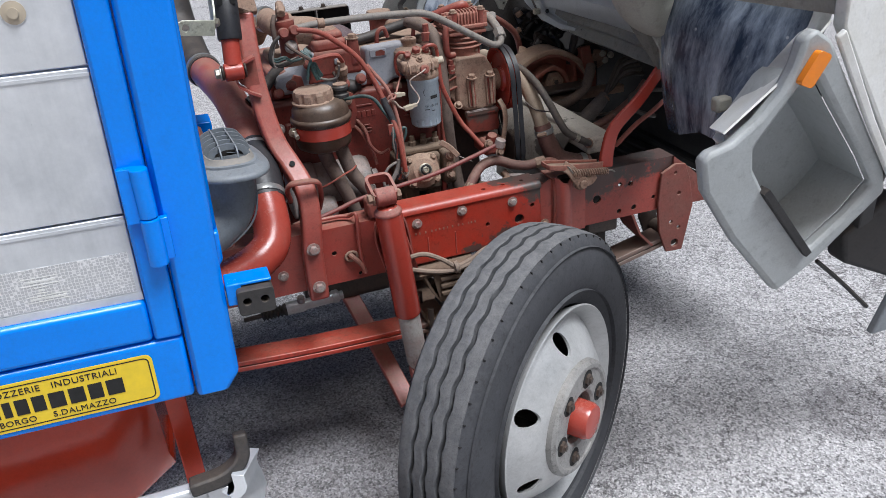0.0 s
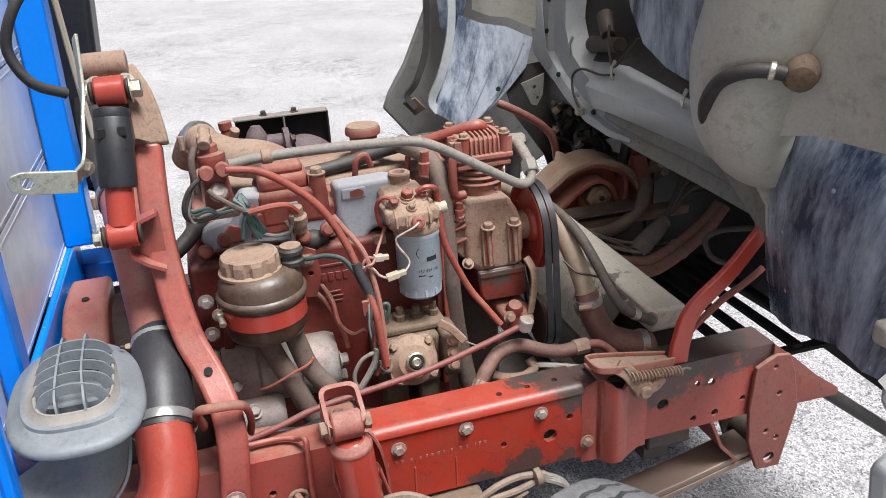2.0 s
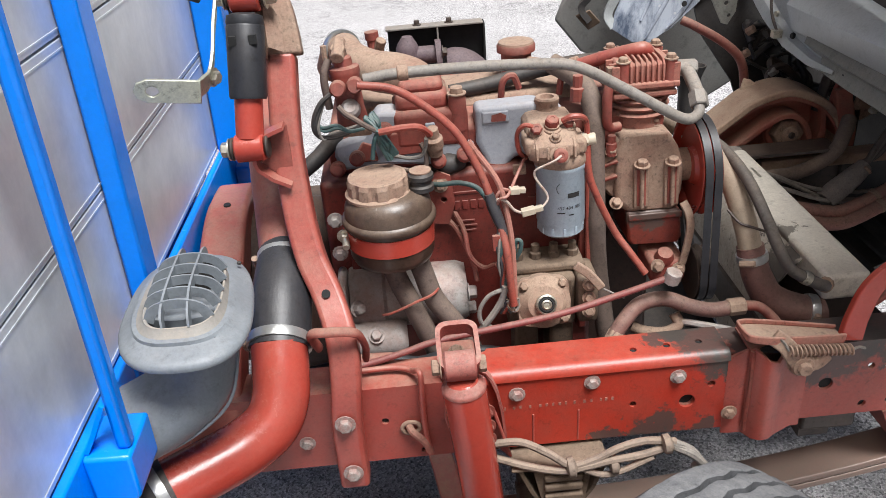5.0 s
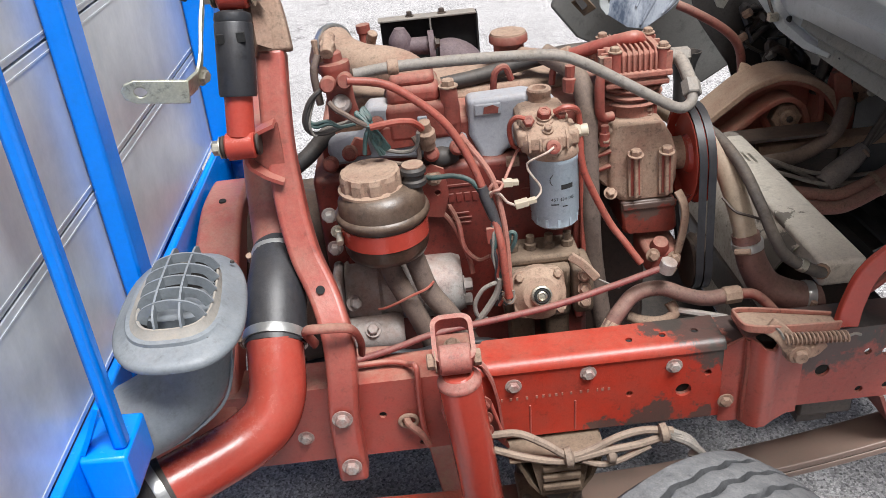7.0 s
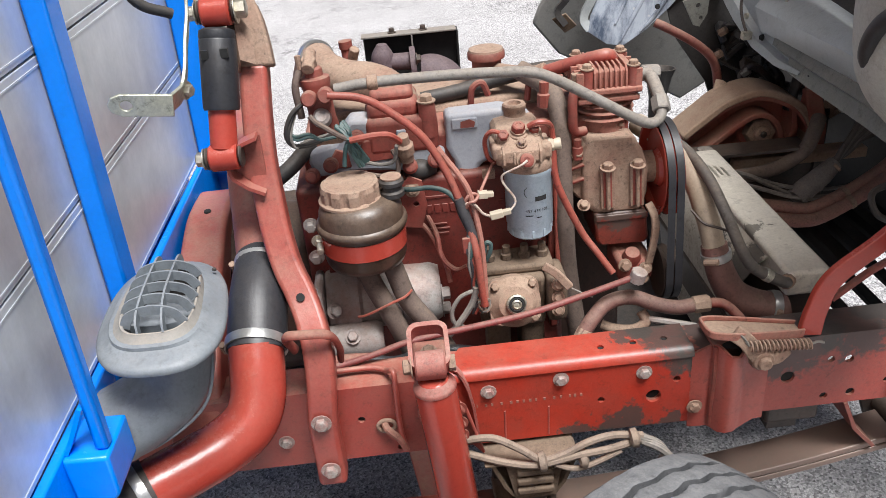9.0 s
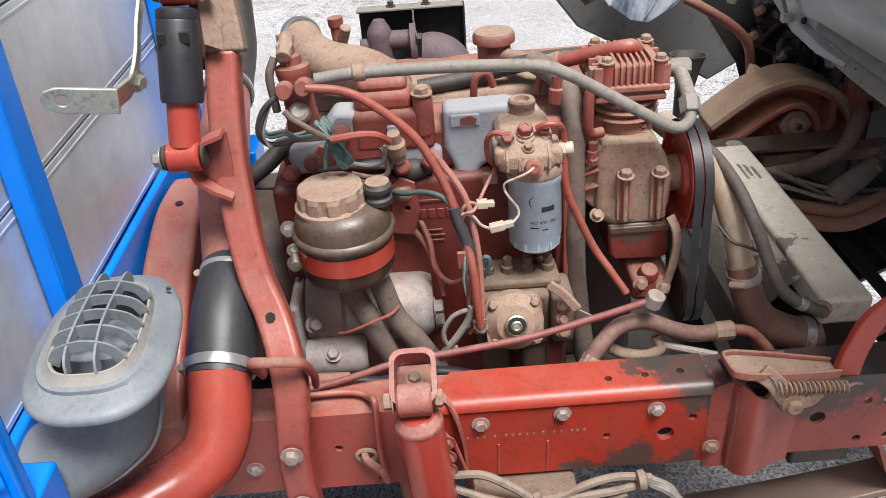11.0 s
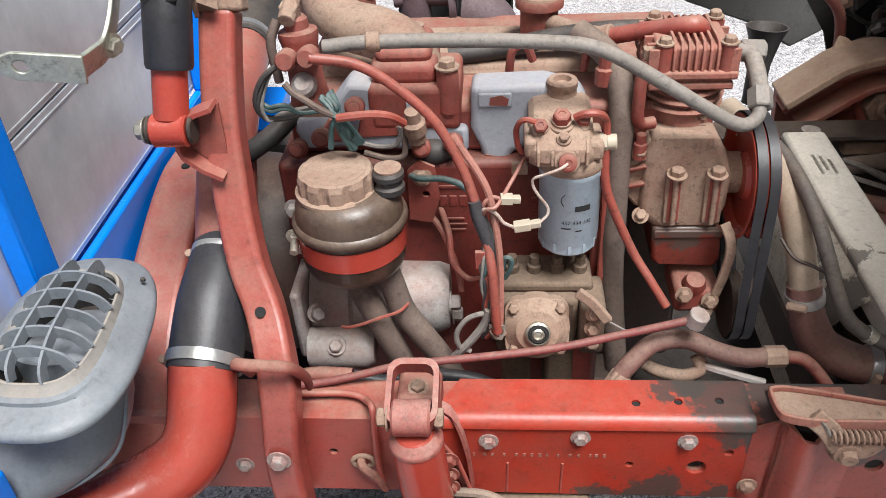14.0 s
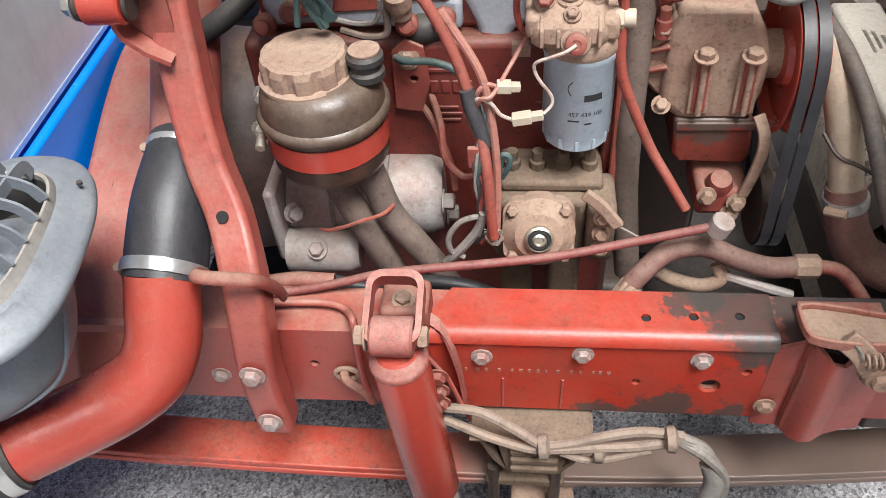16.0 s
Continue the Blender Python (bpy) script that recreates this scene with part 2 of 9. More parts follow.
def plain(name, colour, rough=0.5, metal=0.0):
    m, nt, b = material(name, rough, metal)
    b.inputs["Base Color"].default_value = (*colour, 1)
    n = noise_of(nt, 60, 4, 0.7)
    nt.links.new(mix(nt, ramp(nt, n, [(0.35, (0, 0, 0)), (0.75, (0.35, 0.35, 0.35))]), colour, tuple(c * 0.6 + 0.03 for c in colour)), b.inputs["Base Color"])
    return m


M_ORANGE = plain("amber_lens", (0.9, 0.26, 0.01), 0.2)
M_YELLOW = plain("yellow_plate", (0.80, 0.58, 0.02), 0.35)
# flat black for print, and for the shade painted into holes
M_INK_SHADE = plain("black_print_and_hole_shade", (0.012, 0.012, 0.012), 0.95)
M_CREAM = plain("cream_plastic", (0.44, 0.38, 0.29), 0.5)
M_TEAL = dusty("faded_teal_sheath", (0.025, 0.075, 0.078), (0.05, 0.10, 0.10), DUST, 0.5, 0.5)
M_PINK = dusty("faded_pink_wire", (0.36, 0.13, 0.10), (0.30, 0.14, 0.11), DUST, 0.5, 0.5)
M_LOOMTAPE = dusty("dull_black_tape", (0.022, 0.024, 0.030), (0.045, 0.047, 0.055), DUST, 0.3, 0.35, scale=40)
M_PALEWIRE = dusty("scuffed_white_wire", (0.55, 0.50, 0.44), (0.30, 0.14, 0.10), DUST, 0.4, 0.5, scale=60)
M_REDHOSE = dusty("red_plastic_hose", (0.30, 0.055, 0.038), (0.22, 0.055, 0.042), DUST, 0.6, 0.4)
M_FIN = dusty("dust_pink_cooling_fins", (0.30, 0.095, 0.07), (0.25, 0.12, 0.09), DUST, 1.6, 0.75, scale=16)
M_BLOCK = dusty("oily_red_engine_block", (0.155, 0.017, 0.012), (0.08, 0.016, 0.012), DUST, 0.45, 0.5, scale=14)
M_OILY = dusty("oil_soaked_casting", (0.055, 0.026, 0.020), (0.035, 0.022, 0.018), DUST, 0.4, 0.45, scale=14)
M_ROD = dusty("dull_mauve_red_paint", (0.21, 0.040, 0.042), (0.14, 0.036, 0.034), DUST, 0.6, 0.5, scale=20)
M_REDRUBBER = dusty("red_brown_rubber", (0.155, 0.070, 0.060), (0.10, 0.052, 0.046), DUST, 0.7, 0.6, scale=16)
M_SLEEVE = dusty("clean_black_rubber", (0.017, 0.019, 0.024), (0.026, 0.028, 0.033), DUST, 0.12, 0.45)
M_GREENPLATE = dusty("yellow_passivated_steel", (0.52, 0.53, 0.45), (0.46, 0.47, 0.36), DUST, 0.3, 0.35, 0.6)


# ---- building helpers ----
def V(*a):
    return Vector(a)


def part(name, bm, mat, parent=None, label="", smooth=True, bevel=0.0):
    """One mesh object, in world coordinates, under a thing or a part."""
    me = bpy.data.meshes.new(name)
    bmesh.ops.recalc_face_normals(bm, faces=bm.faces)
    bm.to_mesh(me)
    bm.free()
    me.materials.append(mat)
    if smooth:
        me.polygons.foreach_set("use_smooth", [True] * len(me.polygons))
        me.set_sharp_from_angle(angle=radians(38))
    ob = new(name, me)
    if parent:
        ob.parent = parent
        if parent.type == "EMPTY":
            ob.matrix_parent_inverse = Matrix.Translation(-parent.location)
    if label:
        ob["label"] = label
    if bevel:
        mod = ob.modifiers.new("edge", "BEVEL")
        mod.width, mod.segments, mod.limit_method, mod.angle_limit = bevel, 4 if bevel > 0.009 else 2, "ANGLE", radians(35)
    return ob


def thing(name, at, label, category, group="", kind=""):
    e = new(name)
    e.location = at
    e.empty_display_size = 0.05
    return tagged(e, label, category, group, kind)


def settle(t, at, to, size=1.0, lean=0.0):
    """Set a finished thing down: its point `at` comes to stand at `to`; about that point it takes its true size and leans forward."""
    m = Matrix.Translation(to) @ Matrix.Rotation(lean, 4, "Y") @ Matrix.Scale(size, 4) @ Matrix.Translation(-Vector(at))
    for ob in t.children_recursive:
        ob.data.transform(m)
    t.location = m @ t.location
    for ob in t.children:
        ob.matrix_parent_inverse = Matrix.Translation(-t.location)


def box(bm, lo, hi, m=None):
    vs = [bm.verts.new(V(x, y, z)) for x in (lo[0], hi[0]) for y in (lo[1], hi[1]) for z in (lo[2], hi[2])]
    for f in ((0, 1, 3, 2), (4, 6, 7, 5), (0, 4, 5, 1), (2, 3, 7, 6), (0, 2, 6, 4), (1, 5, 7, 3)):
        bm.faces.new([vs[i] for i in f])
    if m is not None:
        for v in vs:
            v.co = m @ v.co
    return bm


def frame_at(p, axis, up=(0, 0, 1)):
    """A matrix at p whose z runs along axis."""
    z = Vector(axis).normalized()
    u = Vector(up)
    if abs(z.dot(u.normalized())) > 0.98:
        u = V(1, 0, 0)
    x = u.cross(z).normalized()
    y = z.cross(x)
    return Matrix(((x.x, y.x, z.x, p[0]), (x.y, y.y, z.y, p[1]), (x.z, y.z, z.z, p[2]), (0, 0, 0, 1)))


def lathe(bm, profile, p, axis, seg=24, m=None):
    """Turn a profile of (radius, height) round the axis from p."""
    m = m or frame_at(p, axis)
    rings = []
    for r, hgt in profile:
        if r < 1e-5:
            rings.append([bm.verts.new(m @ V(0, 0, hgt))])
        else:
            rings.append([bm.verts.new(m @ V(r * math.cos(2 * math.pi * k / seg), r * math.sin(2 * math.pi * k / seg), hgt)) for k in range(seg)])
    for a, b in zip(rings, rings[1:]):
        if len(a) == 1 and len(b) == 1:
            continue
        for k in range(seg):
            j = (k + 1) % seg
            if len(a) == 1:
                bm.faces.new((a[0], b[k], b[j]))
            elif len(b) == 1:
                bm.faces.new((a[k], a[j], b[0]))
            else:
                bm.faces.new((a[k], a[j], b[j], b[k]))
    return bm


def cyl(bm, a, b, r, r2=None, seg=20):
    a, b = Vector(a), Vector(b)
    n = (b - a).length
    r2 = r if r2 is None else r2
    e = min(r, r2) * 0.12
    return lathe(bm, [(0, 0), (r - e, 0), (r, e), (r2, n - e), (r2 - e, n), (0, n)], a, b - a, seg)


def spline(pts, per=6):
    """A smooth line through the points."""
    P = [Vector(p) for p in pts]
    if len(P) < 3:
        return P
    P = [2 * P[0] - P[1]] + P + [2 * P[-1] - P[-2]]
    out = []
    for i in range(1, len(P) - 2):
        a, b, c, d = P[i - 1 : i + 3]
        for k in range(per):
            t = k / per
            out.append(0.5 * (2 * b + (c - a) * t + (2 * a - 5 * b + 4 * c - d) * t * t + (3 * b - a - 3 * c + d) * t**3))
    return out + [P[-2]]


def tube(bm, pts, r, seg=12, per=6, flat=1.0, cap=True, up=None):
    """A round (or flattened) tube along a smooth line; r may be a list, one for each point."""
    line = spline(pts, per)
    if isinstance(r, (list, tuple)):
        n = len(r) - 1
        rad = []
        for k in range(len(line)):
            s = k * n / (len(line) - 1)
            i = min(int(s), n - 1)
            rad.append(r[i] + (r[i + 1] - r[i]) * (s - i))
    else:
        rad = [r] * len(line)
    tan = [(line[min(k + 1, len(line) - 1)] - line[max(k - 1, 0)]).normalized() for k in range(len(line))]
    u = Vector(up) if up else (V(0, 0, 1) if abs(tan[0].z) < 0.9 else V(1, 0, 0))
    rings = []
    for p, t, q in zip(line, tan, rad):
        u = (u - t * u.dot(t)).normalized()
        w = t.cross(u)
        rings.append([bm.verts.new(p + (u * math.cos(2 * math.pi * k / seg) * q + w * math.sin(2 * math.pi * k / seg) * q * flat)) for k in range(seg)])
    for a, b in zip(rings, rings[1:]):
        for k in range(seg):
            j = (k + 1) % seg
            bm.faces.new((a[k], a[j], b[j], b[k]))
    if cap:
        bm.faces.new(rings[0])
        bm.faces.new(rings[-1])
    return bm


def sweep_rect(bm, pts, w, d, per=6, side=(1, 0, 0)):
    """A flat bar of width w (along side) and depth d along a smooth line."""
    line = spline(pts, per)
    s = Vector(side).normalized()
    rings = []
    for k, p in enumerate(line):
        t = (line[min(k + 1, len(line) - 1)] - line[max(k - 1, 0)]).normalized()
        a = (s - t * s.dot(t)).normalized()
        n = t.cross(a)
        ww = w(k / (len(line) - 1)) if callable(w) else w
        rings.append([bm.verts.new(p + a * x * ww / 2 + n * y * d / 2) for x, y in ((-1, -1), (1, -1), (1, 1), (-1, 1))])
    for a, b in zip(rings, rings[1:]):
        for k in range(4):
            bm.faces.new((a[k], a[(k + 1) % 4], b[(k + 1) % 4], b[k]))
    bm.faces.new(rings[0])
    bm.faces.new(rings[-1])
    return bm


def plate(bm, outline, thick):
    """A flat plate from a 3D outline (in order), thickened along its normal."""
    P = [Vector(p) for p in outline]
    n = V(0, 0, 0)
    for a, b in zip(P, P[1:] + P[:1]):
        n += a.cross(b)
    n = n.normalized() * thick
    A, B = [bm.verts.new(p) for p in P], [bm.verts.new(p + n) for p in P]
    bm.faces.new(A)
    bm.faces.new(B[::-1])
    for k in range(len(P)):
        j = (k + 1) % len(P)
        bm.faces.new((A[k], B[k], B[j], A[j]))
    return bm


def sheet(bm, rows, thick):
    """A curved sheet through rows of 3D points, thickened."""
    G = [[Vector(p) for p in r] for r in rows]
    nr, nc = len(G), len(G[0])
    A, B = [], []
    for i in range(nr):
        ra, rb = [], []
        for j in range(nc):
            du = G[min(i + 1, nr - 1)][j] - G[max(i - 1, 0)][j]
            dv = G[i][min(j + 1, nc - 1)] - G[i][max(j - 1, 0)]
            n = du.cross(dv).normalized() * thick
            ra.append(bm.verts.new(G[i][j]))
            rb.append(bm.verts.new(G[i][j] + n))
        A.append(ra), B.append(rb)
    for i in range(nr - 1):
        for j in range(nc - 1):
            bm.faces.new((A[i][j], A[i + 1][j], A[i + 1][j + 1], A[i][j + 1]))
            bm.faces.new((B[i][j], B[i][j + 1], B[i + 1][j + 1], B[i + 1][j]))
    for j in range(nc - 1):
        for i in (0, nr - 1):
            bm.faces.new((A[i][j], A[i][j + 1], B[i][j + 1], B[i][j]))
    for i in range(nr - 1):
        for j in (0, nc - 1):
            bm.faces.new((A[i][j], A[i + 1][j], B[i + 1][j], B[i][j]))
    return bm


def holed(bm, outline, holes, thick, to3d):
    """A plate from a 2D outline with round holes right through it; to3d(u, v, w) places it, w along its thickness."""
    loops = [outline] + [[(cx + r * math.cos(2 * math.pi * k / 16), cy + r * math.sin(2 * math.pi * k / 16)) for k in range(16)] for cx, cy, r in holes]
    flat = bmesh.new()
    for lp in loops:
        vs = [flat.verts.new((u, v, 0)) for u, v in lp]
        for k in range(len(vs)):
            flat.edges.new((vs[k], vs[(k + 1) % len(vs)]))
    bmesh.ops.triangle_fill(flat, use_beauty=True, edges=flat.edges[:])
    flat.verts.index_update()
    A = [bm.verts.new(to3d(v.co.x, v.co.y, 0)) for v in flat.verts]
    C = [bm.verts.new(to3d(v.co.x, v.co.y, thick)) for v in flat.verts]
    for f in flat.faces:
        i = [v.index for v in f.verts]
        bm.faces.new([A[k] for k in i])
        bm.faces.new([C[k] for k in reversed(i)])
    for e in flat.edges:
        if len(e.link_faces) == 1:
            i, j = (v.index for v in e.verts)
            bm.faces.new((A[i], A[j], C[j], C[i]))
    flat.free()
    return bm


def letters(text, size, p, mat, parent, right=True, name="lettering"):
    """Raised print that faces -y, its right (or left) end at p."""
    cu = bpy.data.curves.new(name, "FONT")
    cu.body, cu.size, cu.extrude, cu.align_x, cu.space_character = text, size, 0.0004, "RIGHT" if right else "LEFT", 1.08
    tmp = bpy.data.objects.new(name, cu)
    me = bpy.data.meshes.new_from_object(tmp)
    bpy.data.objects.remove(tmp)
    me.transform(Matrix.Translation(p) @ Matrix.Rotation(radians(90), 4, "X"))
    me.materials.append(mat)
    ob = new(name, me)
    ob.parent = parent
    if parent.type == "EMPTY":
        ob.matrix_parent_inverse = Matrix.Translation(-parent.location)
    return ob


def rounded(w, hgt, r, n=5):
    """A rounded rectangle about the origin, as 2D points."""
    out = []
    for cx, cy, a in ((w / 2 - r, hgt / 2 - r, 0), (-w / 2 + r, hgt / 2 - r, 90), (-w / 2 + r, -hgt / 2 + r, 180), (w / 2 - r, -hgt / 2 + r, 270)):
        for k in range(n + 1):
            t = radians(a + 90 * k / n)
            out.append((cx + r * math.cos(t), cy + r * math.sin(t)))
    return out


def hexbolt(bm, p, axis, r=0.009, head=0.007, washer=True):
    m = frame_at(p, axis)
    if washer:
        lathe(bm, [(0, 0), (r * 1.45, 0), (r * 1.45, 0.0018), (0, 0.0018)], p, axis, 14, m)
    lathe(bm, [(r * 0.98, 0.0015), (r, 0.0025), (r, head), (r * 0.8, head + 0.0015), (0, head + 0.0015)], p, axis, 6, m)
    return bm


def bolt(parent, p, axis, r=0.009, head=0.007, mat=None, name="bolt"):
    return part(name, hexbolt(bmesh.new(), p, axis, r, head), mat or M_RED_DUSTY, parent)


B = bmesh.new

def run(name, label, category, pts, r, mat, seg=10, per=6, group=""):
    t = thing(name, pts[len(pts) // 2], label, category, group)
    part("run", tube(B(), pts, r, seg, per), mat, t)
    return t


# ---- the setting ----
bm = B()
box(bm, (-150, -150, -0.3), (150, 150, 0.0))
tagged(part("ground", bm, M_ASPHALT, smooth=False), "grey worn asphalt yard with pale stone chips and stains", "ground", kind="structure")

# ---- chassis ----
chassis = thing("truck_chassis", (0.3, 0.38, 0.55), "red painted ladder chassis of a truck, dusty and oil-stained", "chassis")


def channel(mat, y, s, x0, x1, z0=0.562, z1=0.704, t=0.007, fl=0.066, holes=()):
    """A C channel along x, its web at y and its flanges towards s."""
    bm = B()
    holed(bm, [(x0, z0), (x1, z0), (x1, z1), (x0, z1)], holes, t, lambda u, v, w: V(u, y + s * w, v))
    web = part("side_rail", bm, mat, chassis)
    for za, zb in ((z0, z0 + t), (z1 - t, z1)):
        bm = B()
        box(bm, (x0, min(y + s * t, y + s * fl), za), (x1, max(y + s * t, y + s * fl), zb))
        part("rail_flange", bm, mat, web)


HOLES = [(0.514, 0.626, 0.0125), (0.733, 0.628, 0.0115), (0.798, 0.581, 0.0065), (0.842, 0.583, 0.0075), (0.43, 0.63, 0.0055), (0.55, 0.655, 0.006),
         (0.80, 0.655, 0.006), (0.83, 0.652, 0.0075), (0.105, 0.575, 0.005), (0.05, 0.64, 0.006), (0.90, 0.60, 0.006)]
channel(M_RAIL, 0.0, 1, -2.3, 0.955, holes=HOLES)
# black discs inside the rail holes paint their shade
for u, v, r in HOLES[:6] + HOLES[8:]:
    bm = B()
    lathe(bm, [(0, 0), (r * 0.99, 0), (r * 0.99, 0.001), (0, 0.001)], (u, 0.0062, v), (0, -1, 0), 16)
    part("rail_hole", bm, M_INK_SHADE, chassis)
# far rail: near-black for the shade it lies in, not the near rail's red
channel(M_GREASE_SHADE, 0.76, -1, -2.3, 1.09)
# the reinforcement plate folded over the rail
bm = B()
holed(bm, [(0.187, 0.698), (0.222, 0.568), (0.574, 0.566), (0.574, 0.698)], [(0.514, 0.626, 0.0125), (0.43, 0.63, 0.0055), (0.55, 0.655, 0.006)], 0.005, lambda u, v, w: V(u, -0.0005 - w, v))
folded = part("reinforcement_plate", bm, M_PLATE, chassis)
bm = B()
sheet(bm, [[(x, 0.0065 - 0.012 * math.cos(a), 0.698 + 0.0125 * math.sin(a)) for x in (0.187 - 0.006 * math.sin(a), 0.30, 0.45, 0.574)] for a in (0.0, 0.3, 0.6, 0.9, 1.2, 1.4, math.pi / 2)], -0.004)
part("plate_fold", bm, M_PLATE, folded)
bm = B()
holed(bm, [(0.181, 0.0065), (0.574, 0.0065), (0.574, 0.064), (0.215, 0.064)], [(0.435, 0.025, 0.0055), (0.487, 0.028, 0.0055), (0.537, 0.03, 0.0055)], 0.004, lambda u, v, w: V(u, v, 0.7065 + w))
part("reinforcement_flange", bm, M_PLATE, folded)
for x, y in ((0.435, 0.025), (0.487, 0.028), (0.537, 0.03)):
    bm = B()
    lathe(bm, [(0, 0.001), (0.0054, 0.001), (0.0054, 0)], (x, y, 0.7062), (0, 0, 1), 12)
    part("flange_hole", bm, M_INK_SHADE, chassis)
bm = B()
plate(bm, [(0.175, -0.006, 0.70), (0.19, -0.03, 0.70), (0.214, -0.034, 0.665), (0.236, -0.03, 0.568), (0.222, -0.006, 0.566)], 0.005)
part("gusset", bm, M_RED, chassis, bevel=0.002)
bm = B()
plate(bm, [(0.150, -0.006, 0.70), (0.143, -0.030, 0.70), (0.139, -0.034, 0.665), (0.160, -0.03, 0.568), (0.172, -0.006, 0.566)], 0.005)
part("gusset", bm, M_RED, chassis, bevel=0.002)
# hat-shaped bracket on the rail
HAT = ((0.572, -0.006), (0.586, -0.008), (0.602, -0.008), (0.607, -0.014), (0.613, -0.025), (0.624, -0.031), (0.638, -0.030), (0.648, -0.023), (0.655, -0.019), (0.675, -0.018), (0.690, -0.017), (0.694, -0.004))
TOPS = (0.706, 0.714, 0.722, 0.724, 0.722, 0.712, 0.708, 0.714, 0.722, 0.722, 0.718, 0.714)
bm = B()
sheet(bm, [[(x, y, 0.554 + 0.012 * (x > 0.66) + (top - 0.560) * q) for (x, y), top in zip(HAT, TOPS)] for q in (0.0, 0.3, 0.6, 0.85, 1.0)], 0.005)
hat = part("hat_bracket", bm, M_RED, chassis)
bm = B()
tube(bm, [(0.6045, -0.012, 0.715), (0.606, -0.014, 0.66), (0.6055, -0.013, 0.60), (0.606, -0.013, 0.562)], [0.004, 0.0035, 0.0045, 0.0035], 8)
part("weld_bead", bm, M_RED_DUSTY, hat)
bm = B()
box(bm, (0.600, -0.010, 0.712), (0.690, 0.05, 0.717))
part("hat_bracket_top", bm, M_RED_DUSTY, chassis, bevel=0.002)
bm = B()
lathe(bm, [(0, 0.0), (0.016, 0.0), (0.017, 0.001)], (0, 0, 0), (0, 0, 1), 18, Matrix.Translation((0.631, -0.017, 0.7185)) @ Matrix.Diagonal((1.1, 0.55, 1, 1)))
part("hat_opening", bm, M_INK_SHADE, hat)
# spring hanger at the front
M_HANGER = dusty("brown_red_hanger_paint", (0.20, 0.045, 0.035), (0.16, 0.06, 0.047), DUST, 1.0, 0.6, scale=12, grime=0.4)
# outer plate in its paint, inner plate in a shaded near-black
for y0, mat in ((-0.012, M_HANGER), (0.085, M_GREASE_SHADE)):
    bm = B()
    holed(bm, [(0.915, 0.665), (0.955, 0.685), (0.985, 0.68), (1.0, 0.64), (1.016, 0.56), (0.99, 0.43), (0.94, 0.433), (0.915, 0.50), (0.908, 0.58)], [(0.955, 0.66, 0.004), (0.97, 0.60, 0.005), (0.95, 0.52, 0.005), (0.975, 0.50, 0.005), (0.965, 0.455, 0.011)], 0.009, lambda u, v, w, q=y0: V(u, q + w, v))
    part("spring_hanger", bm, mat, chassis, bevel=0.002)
bm = B()
sheet(bm, [[(x, y, z) for y in (-0.003, 0.04, 0.085)] for x, z in ((0.835, 0.56), (0.86, 0.50), (0.90, 0.455))], 0.006)
part("hanger_gusset", bm, M_HANGER, chassis)
bm = B()
sheet(bm, [[(x, 0.0, z0), (x, -0.002, (z0 + z1) / 2), (x, 0.0, z1)] for x, z0, z1 in ((0.952, 0.562, 0.704), (1.0, 0.562, 0.665), (1.05, 0.561, 0.618), (1.108, 0.56, 0.572))], 0.006)
part("rail_horn", bm, M_HANGER, chassis)
# cross members
for x, z, w in ((-0.42, 0.63, 0.03), (0.755, 0.57, 0.045), (1.42, 0.6, 0.03)):
    bm = B()
    box(bm, (x - w, 0.008, z - 0.045), (x + w, 0.752, z + 0.045))
    part("cross_member", bm, M_GREASE_SHADE, chassis, bevel=0.006)
for p in ((0.252, -0.0055, 0.672), (0.366, -0.0055, 0.681), (-0.073, 0.0, 0.612), (0.497, -0.0055, 0.676), (0.579, -0.012, 0.601)):
    bolt(chassis, p, (0, -1, 0), 0.0088, 0.007, M_WORNBOLT if p[0] < 0.5 else M_TAN)
for z in (0.615, 0.64, 0.668):
    bolt(chassis, (0.203, -0.032, z), (0, -1, 0), 0.009, 0.008)
# stamped serial number, as plain bars
random.seed(3)
x = 0.232
while x < 0.405:
    w = random.choice((0.004, 0.006, 0.007))
    bm = B()
    box(bm, (x, -0.0060, 0.643), (x + w * 0.55, -0.0054, 0.6485))
    part("stamped_mark", bm, M_FIN, chassis)
    x += w + random.choice((0.003, 0.004, 0.009))
# the weld seams in the plate
for x in (0.275, 0.345):
    bm = B()
    tube(bm, [(x, -0.0058, 0.572), (x + 0.001, -0.0058, 0.63)], 0.0016, 6)
    part("weld_seam", bm, M_RED, chassis)

# ---- leaf spring, axle ----
spring = thing("leaf_spring", (0.3, -0.02, 0.36), "red leaf spring, dark with grime towards the front axle", "leaf spring")
for k, (x0, x1) in enumerate(((-0.62, 0.965), (-0.6, 0.95))):
    pts = []
    for i in range(9):
        x = x0 + (x1 - x0) * i / 8
        pts.append((x, 0.022 + 0.014 * (x + 0.1), 0.390 + (0.080 if x > 0.33 else 0.038) * ((x - 0.33) / 0.63) ** 2 - 0.0155 * k))
    part("leaf", sweep_rect(B(), pts, 0.066, 0.012, 4, (0, 1, 0)), M_LEAF, spring, bevel=0.002)
bm = B()
cyl(bm, (0.965, -0.002, 0.468), (0.965, 0.085, 0.468), 0.024)
part("spring_eye", bm, M_GREASE_SHADE, spring)
for x in (0.262, 0.345):
    for y in (-0.018, 0.072):
        bm = B()
        tube(bm, [(x, y, 0.30), (x, y, 0.445)], 0.008, 8)
        part("u_bolt", bm, M_GREASE_SHADE, spring)
bm = B()
box(bm, (0.252, -0.022, 0.397), (0.358, 0.076, 0.414))
